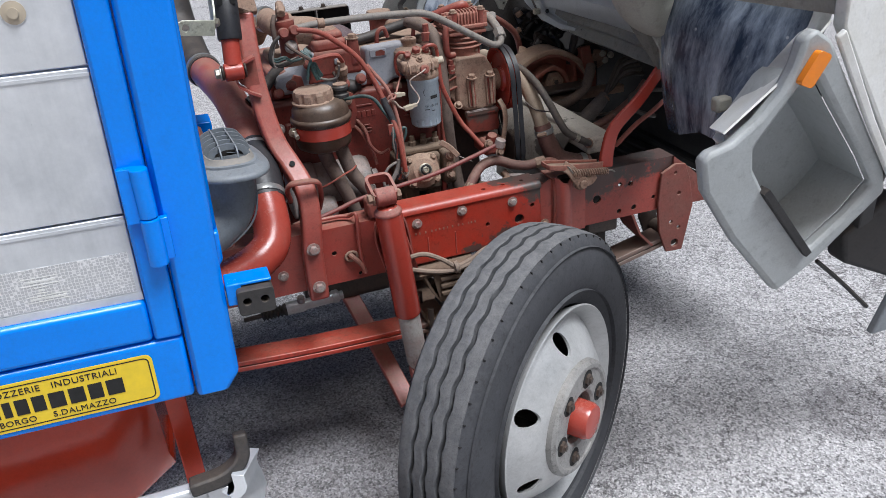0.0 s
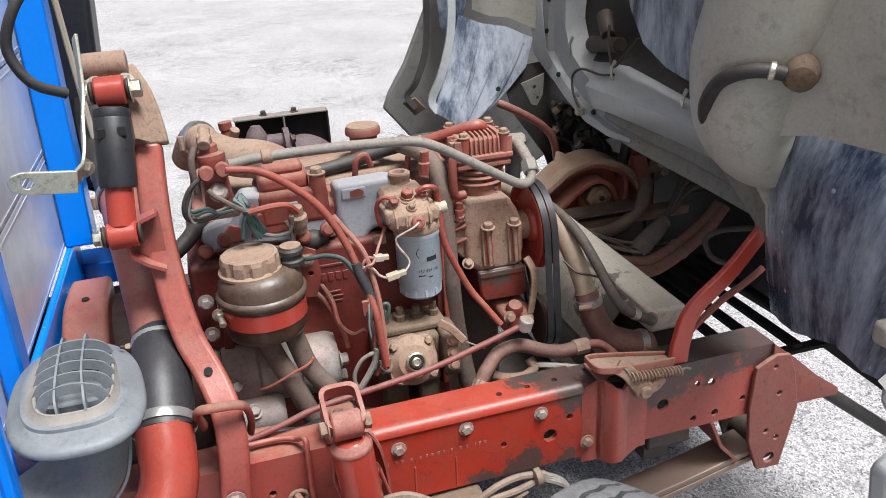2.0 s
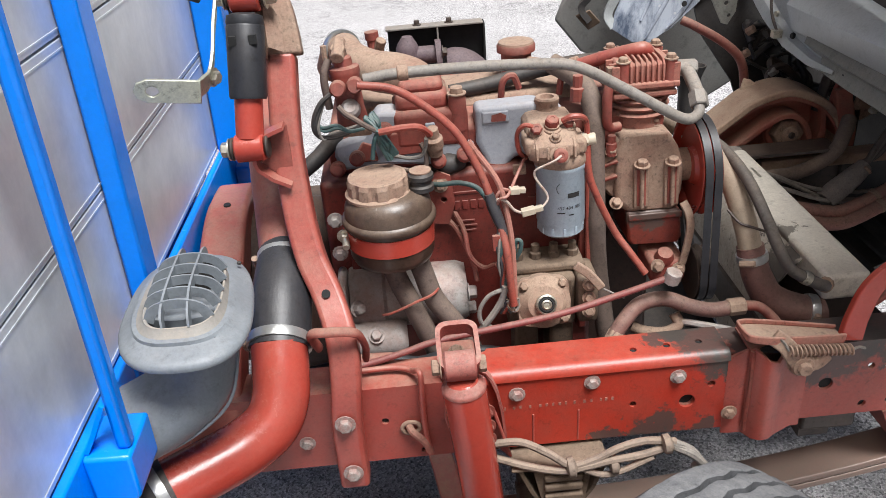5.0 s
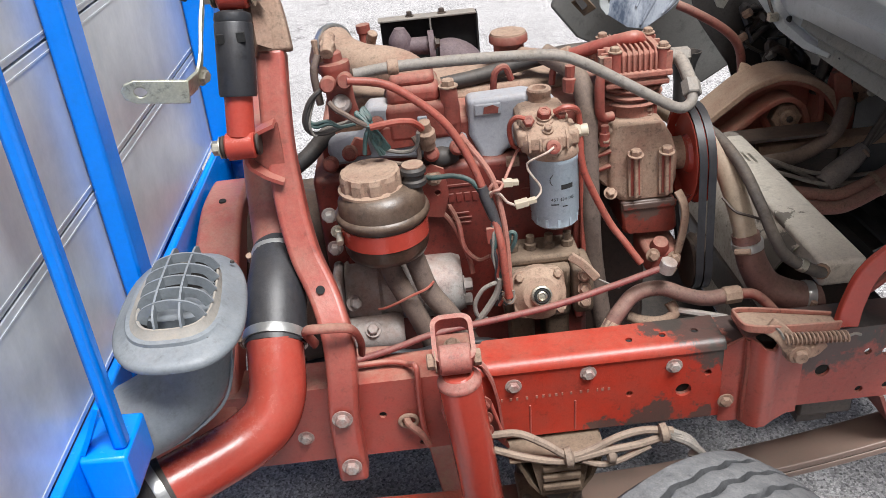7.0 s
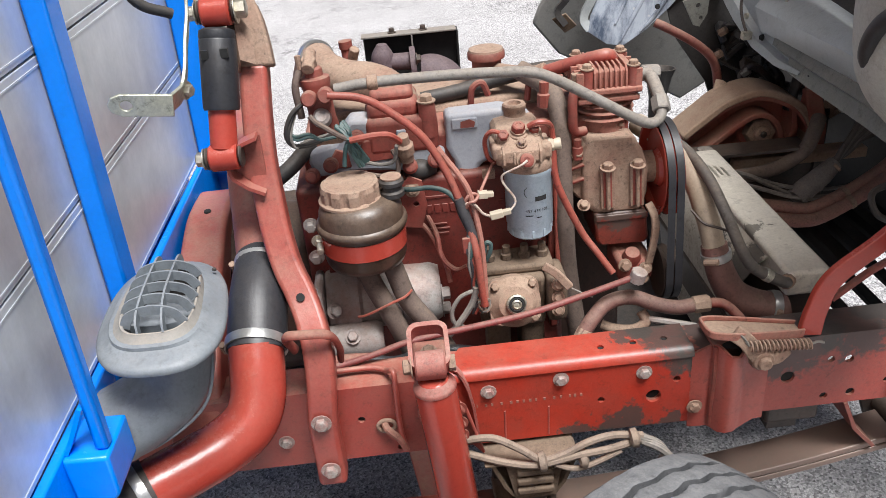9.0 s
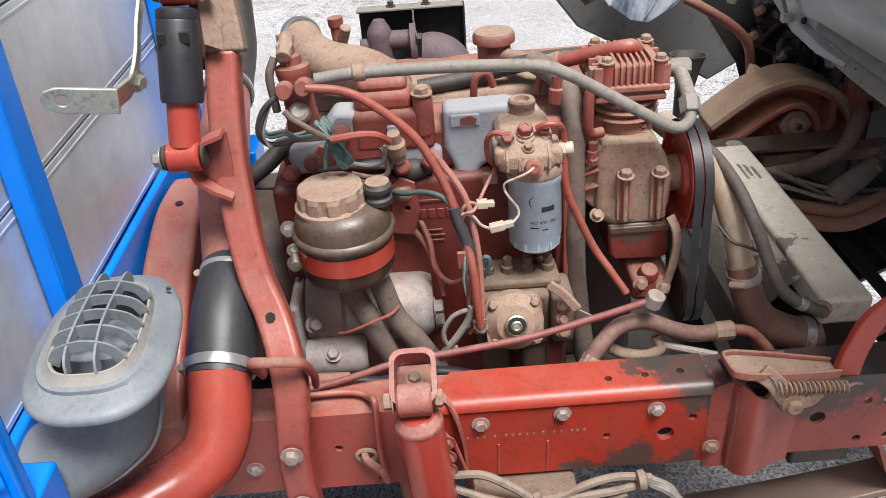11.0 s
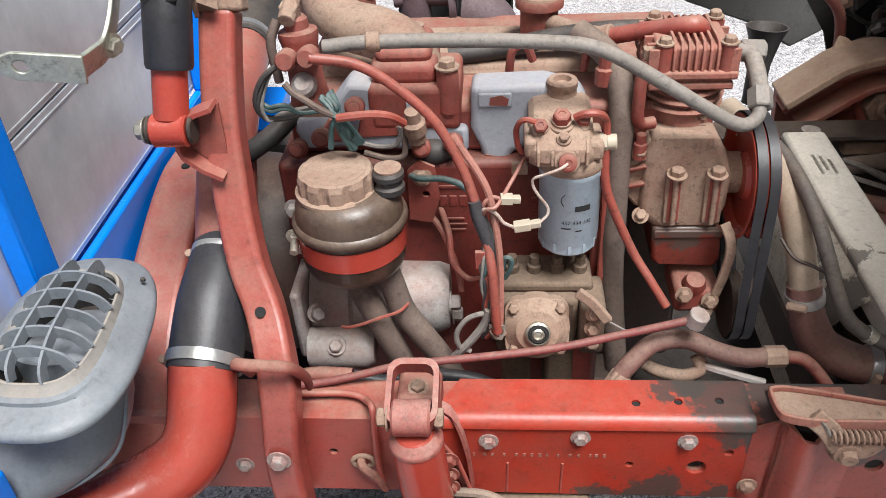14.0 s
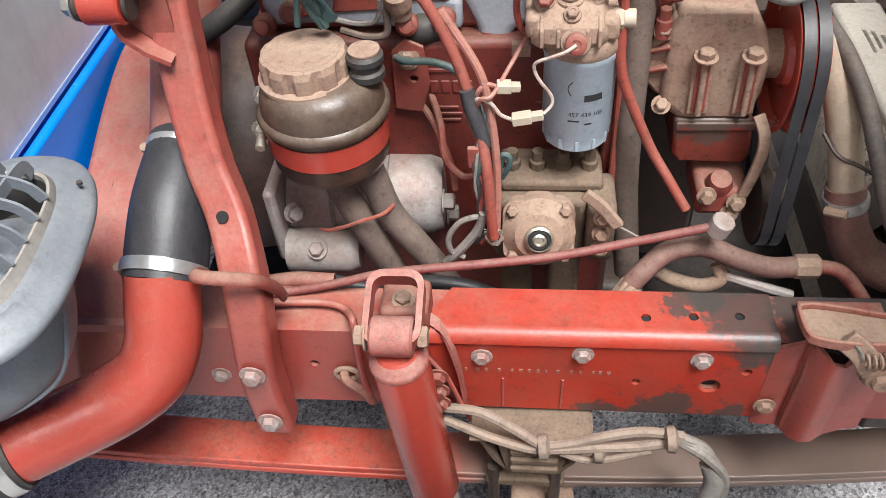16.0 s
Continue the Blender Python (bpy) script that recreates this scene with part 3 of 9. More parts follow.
part("clamp_plate", bm, M_MUD, spring, bevel=0.004)

axle = thing("front_axle", (0.33, 0.38, 0.2), "dirty brown forged front axle beam under the truck", "axle")
bm = B()
box(bm, (0.285, -0.30, 0.27), (0.375, 1.06, 0.285)), box(bm, (0.285, -0.30, 0.325), (0.375, 1.06, 0.34)), box(bm, (0.318, -0.29, 0.28), (0.342, 1.05, 0.33))
part("axle_beam", bm, M_TAN, axle, bevel=0.006)
bm = B()
cyl(bm, (0.355, -0.31, 0.20), (0.355, -0.31, 0.48), 0.035)
part("king_pin", bm, M_GREASE_SHADE, axle)
bm = B()
cyl(bm, (0.355, -0.31, 0.36), (0.41, -0.40, 0.37), 0.05)
part("stub_axle", bm, M_GREASE_SHADE, axle)

bump_stop = thing("bump_stop", (0.31, -0.02, 0.55), "dusty steel bump stop bracket under the rail", "bump stop")
bm = B()
plate(bm, [(0.235, -0.045, 0.550), (0.385, -0.05, 0.553), (0.38, 0.05, 0.556), (0.24, 0.05, 0.553)], 0.005)
part("bracket_plate", bm, M_MUD, bump_stop, bevel=0.0015)
bm = B()
sheet(bm, [[(0.25, y, 0.553), (0.27, y, 0.50), (0.285, y, 0.475), (0.345, y, 0.475), (0.36, y, 0.50), (0.38, y, 0.555)] for y in (-0.04, 0.0, 0.04)], 0.006)
part("bracket_hat", bm, M_MUD, bump_stop)
for z in (0.535, 0.515, 0.495):
    bm = B()
    box(bm, (0.285, -0.052, z - 0.006), (0.345, -0.038, z + 0.006))
    part("cast_rib", bm, M_MUD, bump_stop, bevel=0.003)
bm = B()
plate(bm, [(0.268, -0.042, 0.55), (0.362, -0.042, 0.55), (0.348, -0.044, 0.475), (0.282, -0.044, 0.475)], 0.005)
part("hat_face", bm, M_MUD, bump_stop, bevel=0.001)
bm = B()
lathe(bm, [(0, 0), (0.03, 0), (0.033, 0.02), (0.02, 0.045), (0, 0.05)], (0.315, 0.0, 0.475), (0, 0, -1))
part("rubber_stop", bm, M_BLACK, bump_stop)

tie = thing("diagonal_strut", (0.14, 0.2, 0.3), "red steel diagonal strut below the leaf spring", "strut")
bm = B()
sweep_rect(bm, [(0.10, 0.33, 0.42), (0.15, 0.12, 0.28), (0.18, -0.02, 0.18)], 0.045, 0.02, 2)
part("strut_bar", bm, M_RED, tie, bevel=0.003)

# ---- shock absorber ----
M_CLEVIS = dusty("dust_pink_bracket_paint", (0.27, 0.045, 0.035), (0.22, 0.06, 0.048), (0.42, 0.33, 0.27), 1.5, 0.6, scale=18)
shock = thing("shock_absorber", (0.2, -0.06, 0.3), "red tubular shock absorber bolted to the chassis rail", "shock absorber")
TOP, LOW = V(0.168, -0.066, 0.783), V(0.204, -0.072, 0.31)
AXS = (LOW - TOP).normalized()
bm = B()
lathe(bm, [(0, 0.022), (0.02, 0.024), (0.03, 0.034), (0.031, 0.05), (0.031, 0.30), (0.029, 0.305), (0.0, 0.305)], TOP, AXS)
part("dust_tube", bm, M_RED_CLEAN, shock)
bm = B()
lathe(bm, [(0.0225, 0.0255), (0.0305, 0.0335), (0.0318, 0.036), (0.0318, 0.040)], TOP, AXS)
part("worn_collar", bm, M_CLEVIS, shock)
bm = B()
lathe(bm, [(0.026, 0.30), (0.026, 0.44), (0.02, 0.455), (0, 0.456)], TOP, AXS)
part("damper_body", bm, M_STEEL, shock)
for p in (TOP, LOW):
    bm = B()
    cyl(bm, p - V(0.022, 0, 0), p + V(0.022, 0, 0), 0.021)
    part("mounting_eye", bm, M_CLEVIS, shock)
bm = B()
hexbolt(bm, TOP - V(0.026, 0, 0), (-1, 0, 0), 0.011, 0.012)
part("mounting_nut", bm, M_TAN, shock)
bm = B()
cyl(bm, TOP + V(0.026, 0, 0), TOP + V(0.036, 0, 0), 0.012, seg=6)
part("mounting_bolt", bm, M_TAN, shock)
sbr = thing("shock_bracket", (0.172, 0.0, 0.7), "red folded steel shock absorber bracket on the rail", "bracket")
bm = B()
out = rounded(0.060, 0.082, 0.017)
inn = rounded(0.047, 0.066, 0.012)
M = frame_at((0.168, -0.037, 0.783), (0, -0.30, 0.95), (0, 0.95, 0.30))
vs = [[bm.verts.new(M @ V(u, v, w)) for u, v in lp] for lp in (out, inn) for w in (0.0, 0.022)]
n = len(out)
for k in range(n):
    j = (k + 1) % n
    for a, b in ((0, 1), (1, 3), (3, 2), (2, 0)):
        bm.faces.new((vs[a][k], vs[a][j], vs[b][j], vs[b][k]))
part("clevis_frame", bm, M_CLEVIS, sbr)
bm = B()
box(bm, (0.141, -0.0055, 0.7065), (0.195, 0.045, 0.748))
part("mounting_block", bm, M_RED_DUSTY, sbr, bevel=0.006)
bolt(sbr, (0.167, 0.012, 0.748), (0, -0.2, 1), 0.009, 0.008, M_TAN)
bm = B()
sheet(bm, [[(x, y, z), (x + 0.001, y - 0.008, z - 0.001), (x + 0.001, y - 0.016, z - 0.003)] for x, y, z in ((0.190, 0.020, 0.722), (0.206, 0.008, 0.7215), (0.215, 0.0, 0.712), (0.222, -0.0065, 0.695), (0.228, -0.0065, 0.657), (0.232, -0.0065, 0.602))], 0.004)
part("side_flange", bm, M_CLEVIS, sbr)

# ---- cab support arm on the rail ----
arm = thing("cab_support_arm", (0.0, -0.05, 0.56), "curved red pressed steel cab support arm, dusty on top", "support arm")
bm = B()
ARM = [(-0.004, -0.029, 0.555), (-0.003, -0.029, 0.67), (0.006, -0.025, 0.753), (0.006, -0.008, 0.808), (-0.009, 0.034, 0.853), (-0.027, 0.064, 0.895), (-0.037, 0.089, 0.941), (-0.042, 0.112, 0.992), (-0.045, 0.133, 1.044), (-0.043, 0.158, 1.104), (-0.039, 0.186, 1.165)]
sweep_rect(bm, ARM, lambda q: 0.0445 - 0.004 * q, 0.040, 9)
part("arm_channel", bm, M_RED, arm, bevel=0.015)
bm = B()
lathe(bm, [(0.0062, 0), (0.0062, 0.002), (0, 0.002)], (-0.009, 0.017, 0.867), (0.05, -0.75, 0.62))
part("drain_hole", bm, M_INK_SHADE, arm)
LUG = [(-0.040, 1.086), (-0.058, 1.080), (-0.078, 1.070), (-0.082, 1.062), (-0.083, 1.042), (-0.080, 1.034), (-0.062, 1.019), (-0.040, 1.008)]
bm = B()
sheet(bm, [[(u, y - 0.10 * (1.05 - v), v) for u, v in LUG] for y in (0.086, 0.098, 0.112)], 0.005)
part("damper_lug", bm, M_RED, arm)
bm = B()
plate(bm, [(u + 0.002, 0.110 - 0.10 * (1.05 - v), v) for u, v in LUG], 0.003)
part("lug_back", bm, M_RED_DUSTY, arm)
for z in (0.687, 0.592):
    bolt(arm, (-0.003, -0.0520, z), (0, -1, 0), 0.0105, 0.009, M_WORNBOLT)
bm = B()
tube(bm, [(0.034, 0.006, 0.758), (0.038, -0.012, 0.79), (0.034, -0.036, 0.828), (0.022, -0.046, 0.842), (-0.010, -0.048, 0.846), (-0.028, -0.042, 0.842), (-0.034, -0.022, 0.822), (-0.028, -0.004, 0.79)], 0.0075, 12, 6, 0.7)
part("guard_loop", bm, M_RED_DUSTY, arm)
tb = thing("cab_latch_bracket", (-0.03, 0.25, 1.2), "dust-caked folded steel cab latch bracket", "bracket")
bm = B()
sweep_rect(bm, [(-0.036, 0.199, 1.168), (-0.036, 0.212, 1.20), (-0.04, 0.228, 1.235), (-0.055, 0.25, 1.27)], lambda s: 0.055 - 0.02 * s, 0.03, 4)
part("latch_channel", bm, M_TAN, tb, bevel=0.004)
bm = B()
sheet(bm, [[(-0.058, 0.175, 1.17), (-0.05, 0.168, 1.19), (-0.03, 0.172, 1.18)], [(-0.066, 0.185, 1.215), (-0.05, 0.175, 1.225), (-0.03, 0.18, 1.20)], [(-0.06, 0.21, 1.262), (-0.052, 0.20, 1.262), (-0.03, 0.195, 1.215)]], 0.004)
part("torn_ear", bm, M_TAN, tb)
bm = B()
cyl(bm, (-0.105, 0.225, 1.285), (-0.045, 0.225, 1.285), 0.019), box(bm, (-0.105, 0.205, 1.235), (-0.05, 0.25, 1.27))
part("latch_pivot", bm, M_TAN, tb, bevel=0.003)
for x in (-0.09, -0.05):
    bolt(tb, (x, 0.204, 1.262), (0, -1, 0.4), 0.009, 0.01, M_ZINC)
settle(tb, (-0.036, 0.21, 1.20), (-0.036, 0.19, 1.195))

# ---- cab strut ----
strut = thing("cab_damper", (-0.1, 0.13, 1.05), "short red damper with a black rubber sleeve", "damper")
bm = B()
lathe(bm, [(0, 0), (0.017, 0.001), (0.024, 0.004), (0.0255, 0.012), (0.0245, 0.016), (0.0255, 0.018), (0.0255, 0.108), (0.024, 0.112), (0.018, 0.112)], (-0.073, 0.150, 1.232), (-0.085, -0.36, -1))
part("sleeve", bm, M_SLEEVE, strut)
for k in (-1, 1):
    bm = B()
    box(bm, (-0.0755 + k * 0.013 - 0.005, 0.113, 1.199), (-0.0755 + k * 0.013 + 0.005, 0.119, 1.211))
    part("sleeve_slot", bm, M_INK_SHADE, strut)
bm = B()
cyl(bm, (-0.081, 0.118, 1.142), (-0.087, 0.094, 1.075), 0.019)
part("damper_tube", bm, M_RED_CLEAN, strut)
for p, r in (((-0.07, 0.157, 1.252), 0.021), ((-0.088, 0.090, 1.066), 0.019)):
    bm = B()
    cyl(bm, V(*p) - V(0.02, 0, 0), V(*p) + V(0.02, 0, 0), r)
    part("mounting_eye", bm, M_RED_CLEAN, strut)
    for s in (-1, 1):
        bm = B()
        cyl(bm, V(*p) + V(s * 0.021, 0, 0), V(*p) + V(s * 0.026, 0, 0), 0.016)
        part("washer", bm, M_GREASE_SHADE, strut)
    bm = B()
    hexbolt(bm, V(*p) - V(0.027, 0, 0), (-1, 0, 0), 0.0105, 0.011)
    part("nut", bm, M_ZINC, strut)
bm = B()
hexbolt(bm, (-0.044, 0.157, 1.252), (1, 0, 0), 0.013, 0.014)
part("nut", bm, M_ZINC, strut)
latch = thing("latch_strap", (-0.14, 0.1, 1.16), "bent yellow-zinc steel latch strap with a round hole", "strap")
bm = B()
sweep_rect(bm, [(-0.121, 0.006, 1.175), (-0.117, 0.028, 1.175), (-0.113, 0.052, 1.177), (-0.109, 0.074, 1.195), (-0.106, 0.098, 1.226), (-0.101, 0.124, 1.262), (-0.098, 0.15, 1.33)], 0.030, 0.0045, 5, (0.25, -0.6, 0.75))
part("upright", bm, M_GREENPLATE, latch, bevel=0.001)
bm = B()
E1, E2 = V(-0.076, -0.012, 0.012), V(0.0, -0.006, 0.030)
L1 = E1.length
u1 = E1.normalized()
u2 = (E2 - u1 * E2.dot(u1)).normalized()
nn = u1.cross(u2)
holed(bm, [(0, 0), (L1 - 0.016, 0), (L1 - 0.004, 0.006), (L1, 0.017), (L1 - 0.004, 0.028), (L1 - 0.016, 0.034), (0, 0.034)], [(L1 - 0.022, 0.017, 0.0075)], 0.0045, lambda u, v, w: V(-0.117, 0.008, 1.159) + u1 * u + u2 * v * 0.9 + nn * w)
part("tongue", bm, M_GREENPLATE, latch, bevel=0.001)
bolt(latch, (-0.110, 0.060, 1.176), (0.9, -0.4, -0.1), 0.0085, 0.008, M_ZINC)

hoseb = thing("black_breather_hose", (-0.15, 0.1, 1.2), "black rubber hose looped against the cargo body", "hose")
bm = B()
tube(bm, [(-0.12, 0.12, 1.262), (-0.155, 0.10, 1.285), (-0.172, 0.10, 1.33), (-0.15, 0.10, 1.38), (-0.12, 0.12, 1.41)], 0.007, 10)
part("hose", bm, M_BLACK, hoseb)

# ---- air intake duct with its grille ----
sn = thing("air_intake_cowl", (-0.14, -0.11, 0.7), "weathered grey plastic air intake cowl with a barred grille", "air intake")


def oval(hx, hy, z, power=2.6, cx=-0.1545, cy=-0.111, skew=0.10, seg=56):
    """A rounded oval, a little narrower and pushed over at its far end."""
    out = []
    for k in range(seg):
        a = 2 * math.pi * k / seg
        c, n = math.cos(a), math.sin(a)
        u = math.copysign(abs(c) ** (2 / power), c) * hx
        v = math.copysign(abs(n) ** (2 / power), n) * hy
        out.append(V(cx + u * (1 - 0.06 * v / hy) - skew * v, cy + v + 0.05 * u, z - 0.02 * v - 0.05 * u))
    return out


def loft(bm, rings, cap=False):
    prev = None
    for ring in rings:
        cur = [bm.verts.new(p) for p in ring]
        if prev:
            for k in range(len(cur)):
                j = (k + 1) % len(cur)
                bm.faces.new((prev[k], prev[j], cur[j], cur[k]))
        prev = cur
    if cap:
        bm.faces.new(prev)
    return bm


GC = dict(cx=-0.150, cy=-0.119, power=3.2, skew=0.06)
bm = loft(B(), [oval(0.0505, 0.0920, 0.9655, 3.0, cy=-0.117), oval(0.0560, 0.0985, 0.9640, 2.9, cy=-0.116), oval(0.0600, 0.1040, 0.9595, 2.8), oval(0.0690, 0.1200, 0.9535), oval(0.0735, 0.1265, 0.9505), oval(0.0757, 0.1290, 0.9475),
                oval(0.0763, 0.1297, 0.9440), oval(0.0753, 0.1285, 0.9405), oval(0.0735, 0.1260, 0.9405), oval(0.0730, 0.1255, 0.9440), oval(0.0600, 0.1000, 0.9480), oval(0.0520, 0.0750, 0.9400, 2.3, cy=-0.115)])
flange = part("cowl_flange", bm, M_GREY_PLASTIC, sn)
bm = loft(B(), [oval(0.0400, 0.0800, 0.9600, **GC), oval(0.0400, 0.0800, 0.9740, **GC), oval(0.0412, 0.0815, 0.9752, **GC), oval(0.0430, 0.0832, 0.9748, **GC), oval(0.0442, 0.0846, 0.9715, **GC), oval(0.0510, 0.0925, 0.9650, 3.0, cy=-0.117)])
part("grille_rim", bm, M_TAN_PLASTIC, flange, "raised rim rubbed pale with dust")
bm = loft(B(), [oval(0.0402, 0.0802, 0.9700, **GC), oval(0.0385, 0.0760, 0.9300, **GC)], True)
part("throat", bm, M_RECESS_SHADE, sn)


def across(v):
    """Half of the opening's width at v, from -1 to 1 along it."""
    return 0.0405 * (1 - abs(v) ** 3.2) ** (1 / 3.2)


for v in (-0.75, -0.42, -0.09, 0.24, 0.57):
    y, w = -0.119 + 0.080 * v, across(v)
    cx = -0.150 - 0.0048 * v
    part("grille_bar", sweep_rect(B(), [(cx - w, y, 0.973), (cx - w * 0.72, y, 0.988), (cx, y + 0.002, 0.993), (cx + w * 0.72, y, 0.988), (cx + w, y, 0.973)], 0.012, 0.0026, 5, (0, 0, 1)), M_GREY_PLASTIC, sn)
for u in (-0.0135, 0.0135):
    part("grille_bar", sweep_rect(B(), [(-0.150 + u * 1.1 + 0.0045, -0.196, 0.974), (-0.150 + u * 1.1 + 0.004, -0.187, 0.988), (-0.150 + u + 0.001, -0.145, 0.994), (-0.150 + u - 0.003, -0.075, 0.991), (-0.150 + u - 0.004, -0.048, 0.987), (-0.150 + u - 0.0045, -0.041, 0.973)], 0.012, 0.0026, 5, (0, 0, 1)), M_GREY_PLASTIC, sn)
for px, py in ((-0.105, -0.035), (-0.107, -0.2)):
    bm = B()
    lathe(bm, [(0, 0.003), (0.0025, 0.0028), (0.003, 0)], (px, py, 0.957), (0.2, 0, 1), 8)
    part("clip_head", bm, M_BLACK, flange)
bm = B()
tube(bm, [(-0.150, -0.112, 0.950), (-0.150, -0.122, 0.910), (-0.152, -0.130, 0.880), (-0.165, -0.139, 0.854), (-0.193, -0.152, 0.836), (-0.240, -0.172, 0.822), (-0.300, -0.192, 0.812), (-0.360, -0.21, 0.80)], [0.056, 0.048, 0.046, 0.047, 0.049, 0.050, 0.050, 0.050], 32, 7)
elbow = part("duct_elbow", bm, M_GREY_PLASTIC, sn)
bm = B()
tube(bm, [(-0.104, -0.125, 0.915), (-0.108, -0.145, 0.868), (-0.126, -0.160, 0.828), (-0.172, -0.178, 0.799), (-0.235, -0.197, 0.782), (-0.30, -0.215, 0.773)], 0.0022, 6, 6)
part("moulding_seam", bm, M_GREY_PLASTIC, elbow)

# ---- red intake pipe with its rubber sleeve ----
ip = thing("intake_pipe", (-0.1, 0, 0.6), "glossy red air intake pipe joined by a black rubber sleeve", "pipe")
bm = B()
tube(bm, [(-0.081, -0.012, 0.812), (-0.081, -0.036, 0.783), (-0.084, -0.06, 0.752), (-0.098, -0.083, 0.728), (-0.130, -0.105, 0.713), (-0.166, -0.128, 0.708), (-0.237, -0.171, 0.702)], 0.040, 28, 7)
part("lower_elbow", bm, M_RED_CLEAN, ip)
bm = B()
tube(bm, [(-0.222, -0.162, 0.703), (-0.30, -0.205, 0.693), (-0.42, -0.245, 0.675)], 0.0435, 24)
part("rear_hose", bm, M_BLACK, ip)
SL0, SL1 = V(-0.081, -0.014, 0.803), V(-0.074, 0.122, 0.880)
bm = B()
tube(bm, [SL0, (SL0 + SL1) / 2 + V(0, -0.006, 0.009), SL1], [0.0440, 0.0435, 0.0405], 28)
part("rubber_sleeve", bm, M_SLEEVE, ip)
bm = B()
tube(bm, [(-0.074, 0.112, 0.874), (-0.084, 0.19, 0.925), (-0.098, 0.28, 0.965), (-0.118, 0.42, 0.978), (-0.135, 0.54, 0.982)], 0.0385, 24)
part("upper_pipe", bm, M_RED, ip)


def clamp(parent, p, axis, r, w=0.014):
    bm = B()
    lathe(bm, [(r - 0.002, -w / 2), (r + 0.002, -w / 2), (r + 0.0028, 0), (r + 0.002, w / 2), (r - 0.002, w / 2)], p, axis, 32)
    c = part("hose_clamp", bm, M_CLAMP, parent, "bright steel hose clamp")
    bm = B()
    m = frame_at(p, axis)
    side = (m.to_3x3() @ V(1, 0, 0))
    s = -1 if side.x > 0 else 1
    q = Vector(p) + side * s * (r + 0.004)
    cyl(bm, q + m.to_3x3() @ V(0, -0.012, 0), q + m.to_3x3() @ V(0, 0.012, 0), 0.0055, seg=8)
    part("clamp_screw", bm, M_TAN, c)


clamp(ip, SL0 + V(0, 0.006, 0.006), SL1 - SL0, 0.0438)
clamp(ip, SL1 - V(0, 0.010, 0.006), SL1 - SL0, 0.0412)
clamp(ip, (-0.236, -0.1705, 0.702), (-0.8, -0.55, -0.11), 0.044)
clamp(ip, (-0.132, 0.52, 0.982), (-0.14, 1, 0.03), 0.0425)
bm = B()
tube(bm, [(-0.130, 0.50, 0.981), (-0.142, 0.60, 0.986), (-0.155, 0.70, 1.01), (-0.165, 0.77, 1.06), (-0.17, 0.80, 1.12)], [0.041, 0.043, 0.05, 0.05, 0.05], 20)
part("black_elbow", bm, M_BLACK, ip)
duct = thing("upright_air_duct", (-0.17, 0.8, 0.9), "tall black plastic air intake duct with a tan strap", "air duct")
M_DUCT = dusty("blue_black_plastic", (0.012, 0.014, 0.021), (0.022, 0.024, 0.032), DUST, 0.15, 0.42)
bm = B()
holed(bm, [(-0.245, 0.935), (-0.195, 0.912), (-0.178, 0.93), (-0.151, 1.163), (-0.133, 1.36), (-0.118, 1.75), (-0.245, 1.75)], [], 0.12, lambda u, v, w: V(u, 0.78 + w, v))
part("duct_shell", bm, M_DUCT, duct, bevel=0.018)
for x, z in ((-0.166, 1.05), (-0.152, 1.17), (-0.138, 1.33), (-0.13, 1.5)):
    bm = B()
    box(bm, (x - 0.006, 0.795, z), (x + 0.012, 0.84, z + 0.012))
    part("duct_clip", bm, M_GREY_PLASTIC, duct)
bm = B()
tube(bm, [(-0.175, 0.70, 0.99), (-0.185, 0.71, 1.2), (-0.195, 0.70, 1.5)], 0.006, 6)
part("strap", bm, M_CREAM, duct)

# ---- red inclined housing behind the cowl ----
rh = thing("pipe_support_housing", (-0.16, 0.1, 0.75), "red tapered sheet steel housing with an oval hole", "housing")
bm = B()
sweep_rect(bm, [(-0.206, 0.455, 0.828), (-0.206, 0.40, 0.832), (-0.206, 0.33, 0.828), (-0.202, 0.22, 0.797), (-0.198, 0.10, 0.745), (-0.200, 0.02, 0.665), (-0.204, -0.02, 0.58)], lambda q: 0.070 + 0.012 * q, 0.062, 6)
part("housing_shell", bm, M_RED, rh, bevel=0.016)
bm = B()
M = frame_at((-0.184, 0.139, 0.7955), (0.05, -0.4, 0.92))
lathe(bm, [(0.0, 0.0030), (0.0155, 0.0030), (0.0170, 0.0005)], (0, 0, 0), (0, 0, 1), 16, M @ Matrix.Diagonal((1, 1.25, 1, 1)))
part("oval_hole", bm, M_INK_SHADE, rh)
bm = B()
lathe(bm, [(0, 0.003), (0.006, 0.003), (0.007, 0)], (-0.206, 0.352, 0.862), (0, -0.1, 1), 12)
part("small_hole", bm, M_INK_SHADE, rh)

# ---- wheel ----
wheel = thing("road_wheel", (0.399, -0.438, 0.0), "black truck tyre on a silver steel wheel, steered outwards", "truck wheel")
RT = 0.384
WC, AX = V(0.399, -0.438, RT), V(math.sin(0.62), -math.cos(0.62), 0)
bm = B()
lathe(bm, [(0.222, -0.035), (0.230, -0.012), (0.25, -0.002), (0.285, 0.008), (0.322, 0.008), (0.35, 0.0), (0.368, -0.010), (0.375, -0.017), (RT - 0.015, -0.025),
           (RT - 0.015, -0.128), (0.375, -0.137), (0.355, -0.152), (0.32, -0.162), (0.25, -0.155), (0.222, -0.13)], WC, AX, 96)
part("tyre_carcass", bm, M_TYRE, wheel)
